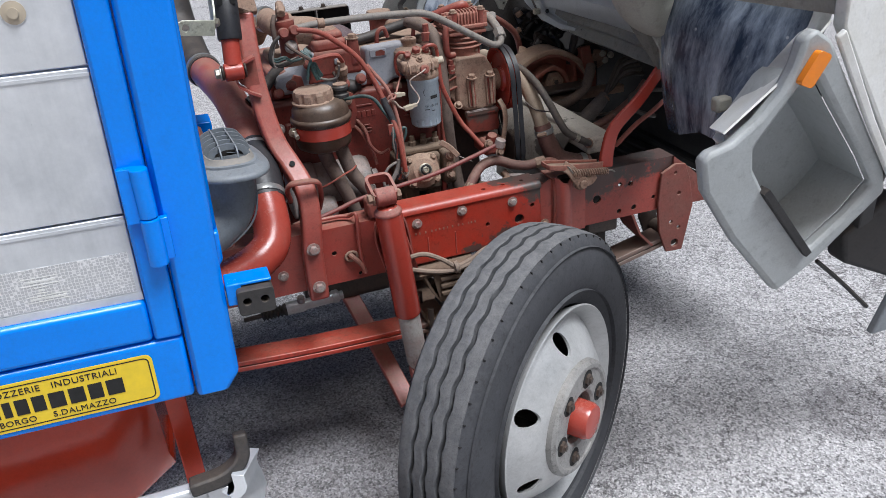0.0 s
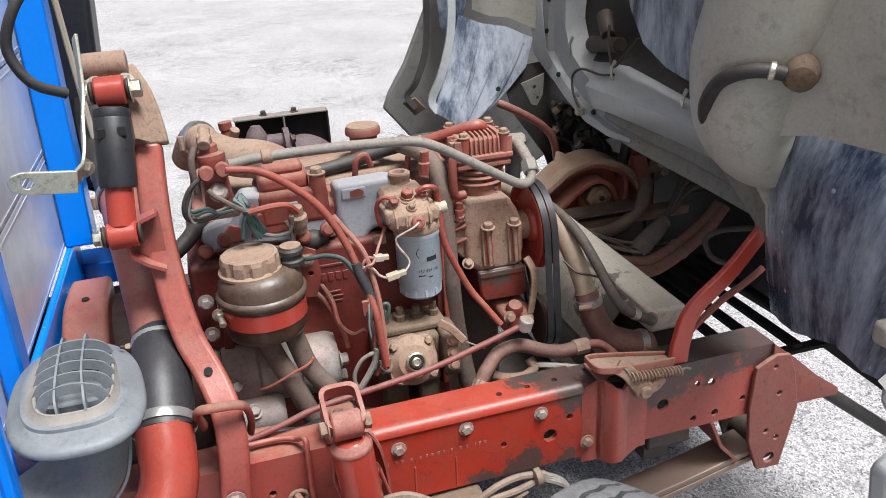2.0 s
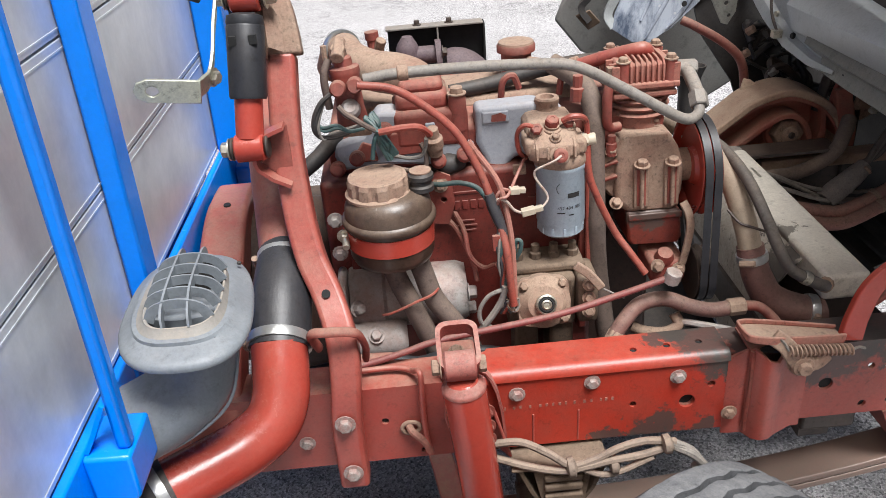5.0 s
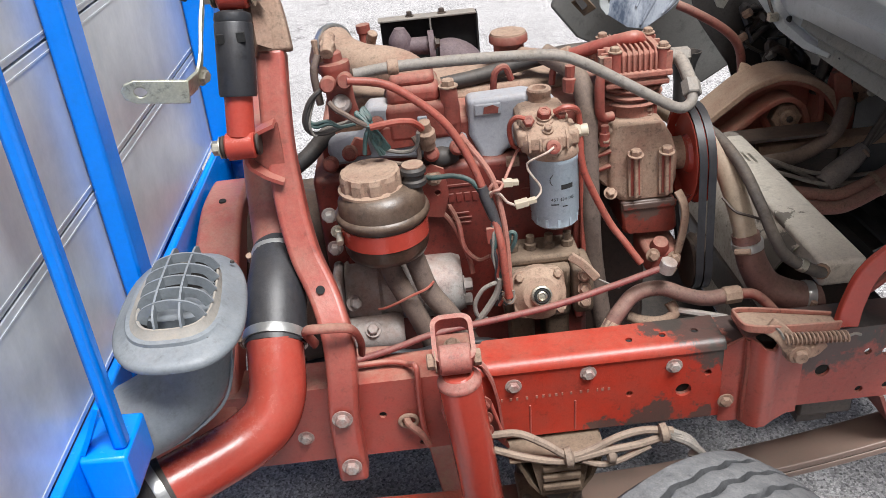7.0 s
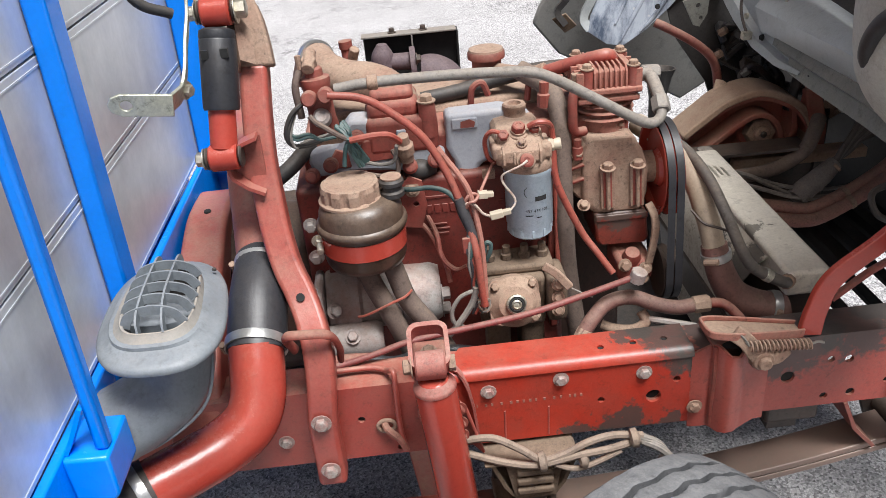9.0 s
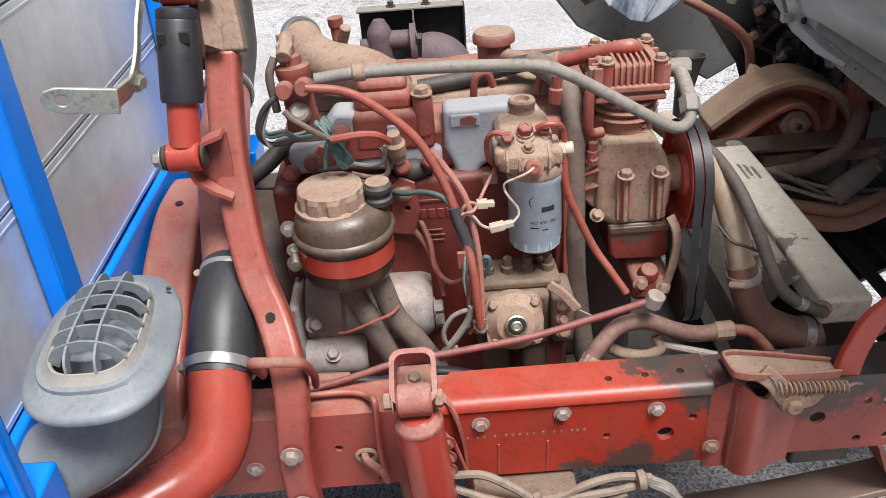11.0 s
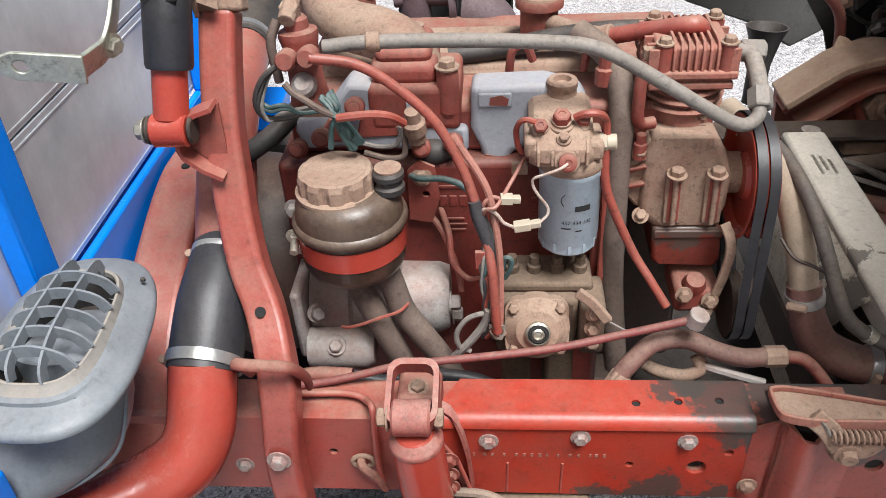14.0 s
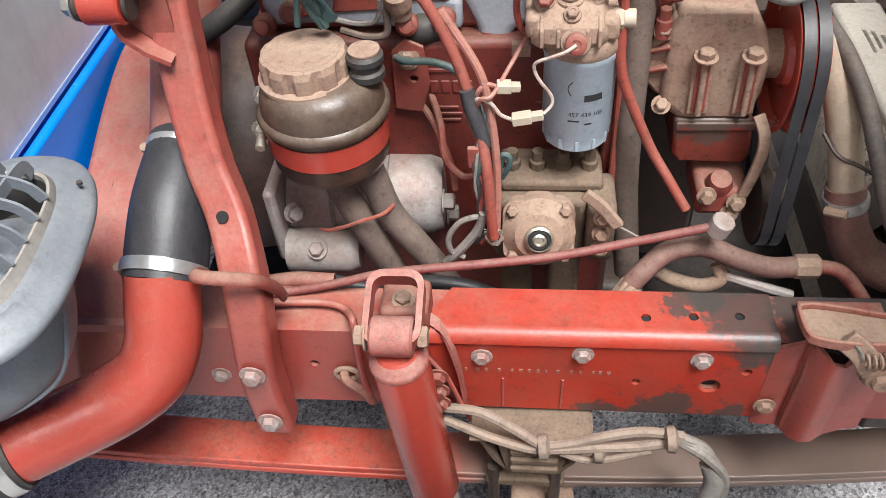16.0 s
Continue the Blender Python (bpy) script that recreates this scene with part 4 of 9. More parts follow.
# tread ribs, between wavy grooves
wm = frame_at(WC, AX)
edges = [-0.015, -0.049, -0.078, -0.107]
rib = (0.0275, 0.0225, 0.0225, 0.0305)
random.seed(8)
for k, w0 in enumerate(edges):
    bm = B()
    n = 240
    prof = ((0.0, -0.018), (0.0008, -0.0012), (0.003, 0.0), (rib[k] * 0.33, 0.0), (rib[k] * 0.66, 0.0), (rib[k] - 0.003, 0.0), (rib[k] - 0.0008, -0.0012), (rib[k], -0.018))
    rings = []
    for i in range(n):
        a = 2 * math.pi * i / n
        zig = (0.0, 0.0018, 0.0024, 0.0006, -0.0018, -0.0021)[i % 6]
        ring = []
        for j, (d, dr) in enumerate(prof):
            off = zig + random.uniform(-0.0007, 0.0007) if (k > 0 or j > 3) and (k < 3 or j < 3) else 0.0
            crown = -0.006 * ((w0 - d + 0.077) / 0.06) ** 2 + random.uniform(-0.0011, 0.0004)
            ring.append(bm.verts.new(wm @ V((RT + dr + crown) * math.cos(a), (RT + dr + crown) * math.sin(a), w0 - d + off)))
        rings.append(ring)
    for i in range(n):
        a, b = rings[i], rings[(i + 1) % n]
        for j in range(len(prof) - 1):
            bm.faces.new((a[j], a[j + 1], b[j + 1], b[j]))
    part("tread_rib", bm, M_TREAD, wheel)
# slits in the shoulder
bm = B()
for i in range(60):
    m = wm @ Matrix.Rotation(2 * math.pi * i / 60, 4, "Z")
    box(bm, (0.3705, -0.0010, -0.0185), (0.3755, 0.0010, -0.0118), m)
ob = part("tread_sipe", bm, M_INK_SHADE, wheel)
ob["kind"] = "stuff"
for r in (0.262, 0.352):
    bm = B()
    lathe(bm, [(r, 0.0), (r + 0.0015, 0.0105 if r < 0.34 else 0.0055), (r + 0.003, 0.0)], WC, AX, 72)
    part("sidewall_ring", bm, M_TYRE, wheel)
# rim, and a dish with six hand holes
bm = B()
lathe(bm, [(0.213, -0.13), (0.210, -0.05), (0.219, -0.022), (0.228, -0.006), (0.2325, 0.002), (0.2335, 0.006), (0.231, 0.008), (0.225, 0.002), (0.214, -0.016), (0.205, -0.030)], WC, AX, 72)
part("rim", bm, M_WHEEL, wheel)
ring = lambda r, n: [(r * math.cos(2 * math.pi * k / n), r * math.sin(2 * math.pi * k / n)) for k in range(n)]
flat = bmesh.new()
loops = [ring(0.208, 80), ring(0.122, 60)]
for q in range(6):
    c = radians(60 * q + 30)
    lp = []
    for k in range(20):
        t = 2 * math.pi * k / 20
        u, v = 0.168 + 0.022 * math.cos(t), 0.0185 * math.sin(t) * (1 + 0.25 * math.cos(t))
        lp.append((u * math.cos(c) - v * math.sin(c), u * math.sin(c) + v * math.cos(c)))
    loops.append(lp)
for lp in loops:
    vs = [flat.verts.new((u, v, 0)) for u, v in lp]
    for k in range(len(vs)):
        flat.edges.new((vs[k], vs[(k + 1) % len(vs)]))
bmesh.ops.triangle_fill(flat, use_beauty=True, edges=flat.edges[:])
bmesh.ops.subdivide_edges(flat, edges=[e for e in flat.edges if len(e.link_faces) == 2], cuts=2, use_grid_fill=True)
bmesh.ops.triangulate(flat, faces=flat.faces[:])
flat.verts.index_update()
bm = B()
cone = lambda u, v: 0.036 - 0.066 * (max(0.0, math.hypot(u, v) - 0.122) / 0.086) ** 1.5
A_ = [bm.verts.new(wm @ V(v.co.x, v.co.y, cone(v.co.x, v.co.y))) for v in flat.verts]
C_ = [bm.verts.new(wm @ V(v.co.x, v.co.y, cone(v.co.x, v.co.y) - 0.007)) for v in flat.verts]
for fc in flat.faces:
    i = [v.index for v in fc.verts]
    bm.faces.new([A_[k] for k in i])
    bm.faces.new([C_[k] for k in reversed(i)])
for e in flat.edges:
    if len(e.link_faces) == 1:
        i, j = (v.index for v in e.verts)
        bm.faces.new((A_[i], A_[j], C_[j], C_[i]))
flat.free()
part("wheel_disc", bm, M_WHEEL, wheel)
bm = B()
lathe(bm, [(0.126, 0.030), (0.125, 0.046), (0.118, 0.053), (0.110, 0.053), (0.106, 0.049), (0.062, 0.049), (0.056, 0.044), (0.055, 0.02), (0, 0.02)], WC, AX, 56)
part("centre_disc", bm, M_WHEEL_CENTRE, wheel, "grey scuffed centre disc")
for q in range(6):
    m = wm @ Matrix.Rotation(2 * math.pi * (q + 0.15) / 6, 4, "Z") @ Matrix.Translation((0.085, 0, 0))
    bm = B()
    lathe(bm, [(0.0205, 0.0482), (0.0205, 0.0498), (0, 0.0498)], (0, 0, 0), (0, 0, 1), 18, m)
    part("nut_recess", bm, M_INK_SHADE, wheel)
    bm = B()
    lathe(bm, [(0.013, 0.0495), (0.013, 0.055), (0.0105, 0.0565), (0.007, 0.0565), (0.007, 0.060), (0, 0.0605)], (0, 0, 0), (0, 0, 1), 6, m)
    part("wheel_nut", bm, M_GREASE_SHADE, wheel)
bm = B()
lathe(bm, [(0.055, 0.0), (0.05, 0.03), (0, 0.03)], WC, AX, 28)
part("hub_flange", bm, M_GREASE_SHADE, wheel)
bm = B()
lathe(bm, [(0.041, 0.02), (0.0395, 0.068), (0.035, 0.077), (0.014, 0.080), (0, 0.080)], WC, AX, 28)
part("hub_cap", bm, M_RED_CLEAN, wheel, "orange-red hub cap")
bm = B()
lathe(bm, [(0.19, -0.045), (0.19, -0.12), (0, -0.12)], WC, AX, 32)
part("brake_drum", bm, M_GREASE_SHADE, wheel)

# ---- cargo body ----
cargo = thing("cargo_body", (-1.2, 0.0, 0.79), "bright blue steel cargo body with an aluminium headboard", "cargo body")
bm = B()
holed(bm, [(-0.276, 0.780), (-0.232, 0.780), (-0.213, 0.806), (-0.205, 2.3), (-0.276, 2.3)], [], 0.085, lambda u, v, w: V(u, -0.637 + w, v))
part("corner_post", bm, M_BLUE, cargo, bevel=0.006)
bm = B()
box(bm, (-2.8, -0.634, 0.782), (-0.279, -0.56, 0.882))
part("side_sill", bm, M_BLUE, cargo, bevel=0.006)
bm = B()
box(bm, (-2.8, -0.55, 0.80), (-0.31, 0.64, 0.86))
part("load_floor", bm, M_BLUE, cargo)
for z0, z1 in ((0.88, 1.068), (1.071, 1.258), (1.261, 1.448), (1.451, 1.638), (1.641, 1.828), (1.831, 2.018), (2.021, 2.3)):
    bm = B()
    box(bm, (-0.285, -0.545, z0), (-0.262, 0.60, z1))
    part("headboard_plank", bm, M_ALU, cargo, bevel=0.0012)
    for dz in (0.006, z1 - z0 - 0.012):
        bm = B()
        box(bm, (-0.2625, -0.545, z0 + dz), (-0.2612, 0.60, z0 + dz + 0.0025))
        part("plank_bead", bm, M_ALU, cargo)
for y0, y1, d in ((-0.023, 0.022, 0.0285), (0.575, 0.64, 0.055)):
    bm = B()
    box(bm, (-0.2605, y0, 0.8795), (-0.2605 + d, y1, 2.3))
    part("headboard_post", bm, M_BLUE, cargo, bevel=0.004)
bm = B()
box(bm, (-0.2605, -0.10, 0.77), (-0.247, 0.66, 0.879))
part("headboard_sill", bm, M_BLUE, cargo, bevel=0.004)
bm = B()
box(bm, (-0.2625, -0.54, 0.77), (-0.249, -0.1002, 0.879))
part("sill_plate", bm, M_BLUE, cargo, bevel=0.003)
bm = B()
box(bm, (-0.26, 0.64, 0.765), (-0.135, 0.73, 0.815))
part("sill_bracket", bm, M_BLUE, cargo, bevel=0.004)
bm = B()
box(bm, (-0.2145, -0.2785, 0.8795), (-0.198, -0.2605, 2.3))
part("guard_bar", bm, M_BLUE, cargo, bevel=0.005)
bm = B()
holed(bm, [(-0.2485, 0.80), (-0.215, 0.80), (-0.197, 0.822), (-0.197, 0.879), (-0.2485, 0.879)], [], 0.075, lambda u, v, w: V(u, -0.290 + w, v))
part("guard_foot", bm, M_BLUE, cargo, bevel=0.004)
bm = B()
sweep_rect(bm, [(-0.245, -0.273, 0.88), (-0.232, -0.271, 0.905), (-0.2155, -0.270, 0.94)], 0.02, 0.005, 2, (0, 1, 0))
part("foot_gusset", bm, M_BLUE, cargo)
bm = B()
box(bm, (-2.8, 0.60, 0.86), (-0.31, 0.64, 2.3)), box(bm, (-2.8, -0.56, 0.86), (-2.76, 0.64, 2.3))
part("far_walls", bm, M_ALU, cargo)
bm = B()
box(bm, (-0.2105, -0.638, 0.915), (-0.190, -0.60, 0.948)), box(bm, (-0.195, -0.638, 0.943), (-0.148, -0.60, 0.948))
part("buffer_arm", bm, M_BLUE, cargo, bevel=0.002)
settle(cargo, (-0.25, -0.3, 0.85), (-0.25, -0.3, 0.85), 1.0, 0.03)
buf = thing("rubber_buffer", (-0.168, -0.62, 0.914), "black rubber buffer block with two bolt holes", "buffer")
bm = B()
holed(bm, [(u - 0.168, v + 0.932) for u, v in rounded(0.048, 0.036, 0.005, 3)], [(-0.18, 0.934, 0.0055), (-0.157, 0.934, 0.0055)], 0.035, lambda u, v, w: V(u, -0.645 + w, v))
part("rubber_block", bm, M_BLACK, buf, bevel=0.002)
bm = B()
box(bm, (-0.187, -0.625, 0.918), (-0.149, -0.612, 0.948))
part("hole_backing", bm, M_INK_SHADE, buf)
settle(buf, (-0.168, -0.645, 0.932), (-0.171, -0.652, 0.920), 1.05, 0.03)

# ---- hinged side gate ----
gate = thing("side_gate", (-1.0, -0.6, 0.893), "hinged blue-framed side gate filled with grey aluminium planks", "gate")
bm = B()
box(bm, (-0.314, -0.617, 0.893), (-0.2775, -0.575, 2.3))
part("gate_stile", bm, M_BLUE, gate, bevel=0.005)
bm = B()
box(bm, (-2.8, -0.616, 0.893), (-0.3145, -0.575, 0.955))
part("gate_rail", bm, M_BLUE, gate, bevel=0.007)
for z0, z1 in ((0.956, 1.077), (1.080, 1.267), (1.270, 1.457), (1.460, 1.647), (1.650, 1.837), (1.840, 2.3)):
    bm = B()
    box(bm, (-2.78, -0.606, z0), (-0.316, -0.585, z1))
    part("gate_plank", bm, M_ALU, gate, bevel=0.0015)
    bm = B()
    box(bm, (-2.78, -0.6075, z1 - 0.009), (-0.316, -0.6055, z1 - 0.005))
    part("plank_bead", bm, M_ALU, gate)
bm = B()
box(bm, (-2.78, -0.6075, 0.9555), (-0.316, -0.6062, 0.9665))
part("bottom_trim", bm, M_ALU, gate)
bm = B()
lathe(bm, [(0.013, 0), (0.013, 0.002), (0.006, 0.003), (0.006, 0.006), (0, 0.006)], (-0.378, -0.606, 1.336), (0, -1, 0), 16)
part("rivet", bm, M_CREAM, gate)


def tape():
    m, nt, b = material("white_honeycomb_reflective_tape", 0.3)
    v = noise_of(nt, 230, kind="voronoi")
    v.feature = "DISTANCE_TO_EDGE"
    v.inputs["Randomness"].default_value = 0.25
    nt.links.new(ramp(nt, v.outputs["Distance"], [(0.03, (0.7, 0.7, 0.7)), (0.12, (0.42, 0.43, 0.44))]), b.inputs["Base Color"])
    return m


M_TAPE = tape()
bm = B()
box(bm, (-1.2, -0.6071, 0.969), (-0.322, -0.6062, 1.027))
tp = part("reflective_tape", bm, M_TAPE, gate, "white honeycomb reflective tape with small print")
for x0, x1, z0, z1 in ((-0.455, -0.41, 1.004, 1.014), (-0.44, -0.425, 0.992, 1.000), (-0.452, -0.402, 0.980, 0.988)):
    for zz in (z0, z1):
        bm = B()
        box(bm, (x0, -0.6075, zz - 0.0005), (x1, -0.6071, zz + 0.0005))
        part("print_bar", bm, M_WHITE, tp)
    bm = B()
    box(bm, (x0 + 0.004, -0.6075, (z0 + z1) / 2 - 0.0014), (x1 - 0.004, -0.6071, (z0 + z1) / 2 + 0.0014))
    part("print_bar", bm, M_WHITE, tp)
bm = B()
cyl(bm, (-0.285, -0.628, 1.078), (-0.286, -0.628, 1.144), 0.0115), box(bm, (-0.312, -0.628, 1.071), (-0.287, -0.616, 1.144))
part("hinge_pin", bm, M_BLUE, gate, bevel=0.002)
bm = B()
cyl(bm, (-0.285, -0.628, 1.011), (-0.285, -0.628, 1.077), 0.0125), box(bm, (-0.283, -0.628, 1.016), (-0.264, -0.617, 1.074))
part("hinge_knuckle", bm, M_BLUE, gate, bevel=0.002)
settle(gate, (-0.2775, -0.617, 0.893), (-0.2775, -0.637, 0.886), 1.0, 0.03)

# ---- maker's plate ----
mp = thing("maker_plate", (-0.54, -0.616, 0.81), "yellow coachbuilder plate with black border and print", "plate")
bm = B()
holed(bm, [(u - 0.545, v + 0.842) for u, v in rounded(0.44, 0.074, 0.010)], [], 0.0012, lambda u, v, w: V(u, -0.6145 - w, v))
part("plate_sheet", bm, M_YELLOW, mp)
bm = B()
o, i = [[(u - 0.545, v + 0.842) for u, v in rounded(w, hh, r)] for w, hh, r in ((0.431, 0.066, 0.008), (0.4275, 0.0625, 0.0065))]
A_, C_ = [bm.verts.new((u, -0.6161, v)) for u, v in o], [bm.verts.new((u, -0.6161, v)) for u, v in i]
for k in range(len(o)):
    bm.faces.new((A_[k], A_[(k + 1) % len(o)], C_[(k + 1) % len(o)], C_[k]))
part("plate_border", bm, M_INK_SHADE, mp)
letters("CARROZZERIE   INDUSTRIALI", 0.0135, (-0.372, -0.6161, 0.860), M_INK_SHADE, mp)
letters("BORGO     S.DALMAZZO", 0.0125, (-0.382, -0.6161, 0.8145), M_INK_SHADE, mp)
x = -0.368
for w in (0.026, 0.022, 0.024, 0.024, 0.020, 0.020, 0.014, 0.020, 0.022):
    bm = B()
    box(bm, (x - w + 0.004, -0.6164, 0.8285), (x, -0.6158, 0.8525))
    part("name_bar", bm, M_INK_SHADE, mp)
    x -= w + 0.001

settle(mp, (-0.325, -0.6145, 0.842), (-0.325, -0.6345, 0.832), 1.0, 0.03)

# ---- below the cargo body ----
M_TOOLBOX = dusty("glossy_orange_red_paint", (0.52, 0.048, 0.018), (0.44, 0.045, 0.02), DUST, 0.15, 0.15, grime=0.08)
tank = thing("tool_box", (-0.55, -0.4, 0.42), "red sheet steel tool box hung under the cargo body", "tool box")
bm = B()
sheet(bm, [[(-0.95, y, z) for y, z in ((-0.50, 0.78), (-0.52, 0.70), (-0.50, 0.50), (-0.42, 0.42), (-0.2, 0.40))], [(-0.44, y, z) for y, z in ((-0.50, 0.78), (-0.51, 0.70), (-0.49, 0.52), (-0.42, 0.45), (-0.2, 0.43))],
           [(-0.36, y, z) for y, z in ((-0.46, 0.78), (-0.455, 0.70), (-0.44, 0.55), (-0.38, 0.48), (-0.2, 0.46))]], 0.006)
part("box_shell", bm, M_TOOLBOX, tank)
bm = B()
plate(bm, [(-0.36, -0.46, 0.78), (-0.36, -0.2, 0.78), (-0.37, -0.2, 0.46), (-0.37, -0.38, 0.48), (-0.365, -0.44, 0.55), (-0.36, -0.455, 0.70)], 0.004)
part("box_end", bm, M_TOOLBOX, tank)
bm = B()
box(bm, (-0.338, -0.50, 0.46), (-0.306, -0.49, 0.786))
part("hanger_strap", bm, M_TOOLBOX, tank, bevel=0.002)
guard = thing("side_underrun_guard", (-0.8, -0.6, 0.5), "grey aluminium side guard rail with a black end cap", "guard rail")
bm = B()
box(bm, (-2.4, -0.605, 0.49), (-0.30, -0.58, 0.592))
part("guard_rail", bm, M_ALU, guard, bevel=0.006)
bm = B()
sweep_rect(bm, [(-0.325, -0.602, 0.596), (-0.27, -0.60, 0.602), (-0.240, -0.59, 0.622), (-0.236, -0.575, 0.655)], 0.034, 0.022, 6, (0, -1, 0.2))
part("end_cap", bm, M_BLACK, guard, bevel=0.004)
bm = B()
sweep_rect(bm, [(-0.30, -0.592, 0.545), (-0.25, -0.592, 0.55), (-0.236, -0.58, 0.60)], 0.1, 0.02, 6, (0, -0.3, 1))
part("rail_end", bm, M_ALU, guard, bevel=0.004)
for x in (-0.85, -2.0):
    bm = B()
    box(bm, (x, -0.585, 0.50), (x + 0.05, -0.565, 0.79))
    part("guard_hanger", bm, M_ALU, guard, bevel=0.003)

valve = thing("brake_cylinder", (0.0, 0.155, 0.44), "dull steel cylinder with a ribbed rubber boot below the engine", "cylinder")
bm = B()
lathe(bm, [(0, 0), (0.017, 0), (0.017, 0.045), (0.0145, 0.047), (0.0145, 0.118), (0.017, 0.12), (0.017, 0.135), (0.011, 0.139), (0.011, 0.148), (0, 0.148)], (-0.067, 0.155, 0.438), (1, 0, 0.03))
part("cylinder_body", bm, M_WHEEL, valve)
bm = B()
cyl(bm, (-0.028, 0.155, 0.44), (-0.028, 0.145, 0.468), 0.010, seg=12)
part("bleed_port", bm, M_STEEL, valve)
bm = B()
box(bm, (0.01, 0.150, 0.44), (0.022, 0.262, 0.456)), box(bm, (0.01, 0.250, 0.45), (0.022, 0.262, 0.506))
part("cylinder_hanger", bm, M_GREASE_SHADE, valve)
bm = B()
lathe(bm, [(0.008, -0.064)] + [(0.016 if k % 2 else 0.0115, -0.064 + 0.0045 * k) for k in range(1, 14)] + [(0.0165, 0.001), (0.0165, -0.001)], (-0.067, 0.155, 0.438), (1, 0, 0.03))
part("rubber_boot", bm, M_BLACK, valve, smooth=False)
bm = B()
cyl(bm, (-0.175, 0.155, 0.4345), (-0.12, 0.155, 0.4362), 0.006, seg=10)
part("push_rod", bm, M_GREASE_SHADE, valve)

# ---- engine ----
eng = thing("engine", (0.3, 0.42, 0.4), "dust-covered red four-cylinder truck diesel engine", "engine")
bm = B()
box(bm, (-0.02, 0.245, 0.50), (0.415, 0.62, 0.935))
part("block", bm, M_BLOCK, eng, bevel=0.01)
bm = B()
box(bm, (0.405, 0.34, 0.50), (0.545, 0.62, 0.935))
part("timing_case", bm, M_OILY, eng, bevel=0.01)
for x in (0.015, 0.39):
    bm = B()
    box(bm, (x, 0.232, 0.62), (x + 0.016, 0.25, 0.885))
    part("block_rib", bm, M_BLOCK, eng, bevel=0.004)
for x, z, w, hgt in ((0.188, 0.895, 0.045, 0.005), (0.19, 0.868, 0.010, 0.016), (0.203, 0.868, 0.010, 0.016), (0.216, 0.868, 0.010, 0.016), (0.229, 0.868, 0.010, 0.016), (0.192, 0.845, 0.03, 0.004), (0.192, 0.836, 0.034, 0.004), (0.194, 0.827, 0.03, 0.004), (0.31, 0.875, 0.035, 0.005), (0.31, 0.85, 0.04, 0.005)):
    bm = B()
    box(bm, (x, 0.2432, z), (x + w, 0.2465, z + hgt))
    part("cast_mark", bm, M_BLOCK, eng, bevel=0.001)
bm = B()
box(bm, (0.0, 0.27, 0.36), (0.48, 0.55, 0.50))
part("sump", bm, M_GREASE_SHADE, eng, bevel=0.02)
# added dark sheet that darkens the gaps seen between engine parts
bm = B()
box(bm, (-0.25, 0.34, 0.385), (0.76, 0.74, 0.393))
part("sump_guard", bm, M_RECESS_SHADE, eng)
bm = B()
box(bm, (0.0, 0.27, 0.935), (0.535, 0.58, 1.0))
part("cylinder_head", bm, M_RED_DUSTY, eng, bevel=0.008)
bm = B()
box(bm, (0.02, 0.36, 0.99), (0.43, 0.50, 1.016))
part("rocker_cover", bm, M_TAN, eng, bevel=0.014)
bm = B()
lathe(bm, [(0.0, 0), (0.14, 0), (0.16, 0.03), (0.17, 0.12), (0.14, 0.2), (0, 0.2)], (-0.02, 0.42, 0.66), (-1, 0, 0), 32)
part("bell_housing", bm, M_OILY, eng)
for z in (0.70, 0.76, 0.82, 0.88):
    bolt(eng, (0.0, 0.225, z), (0, -1, 0), 0.009, 0.012, M_STEEL)
for k in range(2):
    bolt(eng, (0.42 + 0.08 * k, 0.285, 1.0), (0, 0, 1), 0.009, 0.01, M_RED_DUSTY)
# red inlet casting with its bolt towers
bm = B()
box(bm, (0.106, 0.252, 0.975), (0.222, 0.36, 1.036))
part("inlet_flange", bm, M_RED_DUSTY, eng, bevel=0.010)
bm = B()
for z0, z1, g in ((1.03, 1.062, 0.0), (1.055, 1.078, 0.006)):
    box(bm, (0.112 + g, 0.262 + g, z0), (0.194 - g, 0.345, z1))
part("inlet_neck", bm, M_RED_DUSTY, eng, bevel=0.012)
bm = B()
box(bm, (0.155, 0.2475, 1.004), (0.170, 0.2525, 1.018))
part("chipped_patch", bm, M_WHITE_GREY, eng, bevel=0.002)
for x, y, z in ((0.207, 0.262, 1.0), (0.163, 0.362, 1.005)):
    bm = B()
    lathe(bm, [(0.0, 0), (0.0145, 0), (0.0135, 0.05), (0.0115, 0.056), (0, 0.056)], (x, y, z), (0, 0, 1), 16)
    t = part("bolt_tower", bm, M_RED_DUSTY, eng)
    bm = B()
    hexbolt(bm, (x, y, z + 0.056), (0, 0, 1), 0.0105, 0.010)
    part("tower_bolt", bm, M_TAN, t)
# grey manifold along the head
mani = thing("intake_manifold", (0.28, 0.3, 0.93), "pale grey cast manifold with patches of red overspray", "manifold")
bm = B()
pts = [(0.2285, 1.028), (0.227, 0.971), (0.238, 0.946), (0.243, 0.918), (0.262, 0.905), (0.272, 0.916), (0.280, 0.936), (0.292, 0.942), (0.33, 0.946), (0.365, 0.962), (0.375, 0.998), (0.362, 1.019), (0.32, 1.030)]
holed(bm, pts, [], 0.062, lambda u, v, w: V(u, 0.248 + w, v - w * 0.12))
part("manifold_box", bm, M_WHITE_GREY, mani, bevel=0.012)
bm = B()
box(bm, (0.237, 0.2445, 1.002), (0.279, 0.249, 1.021))
frame_ = part("label_boss", bm, M_WHITE_GREY, mani, bevel=0.004)
bm = B()
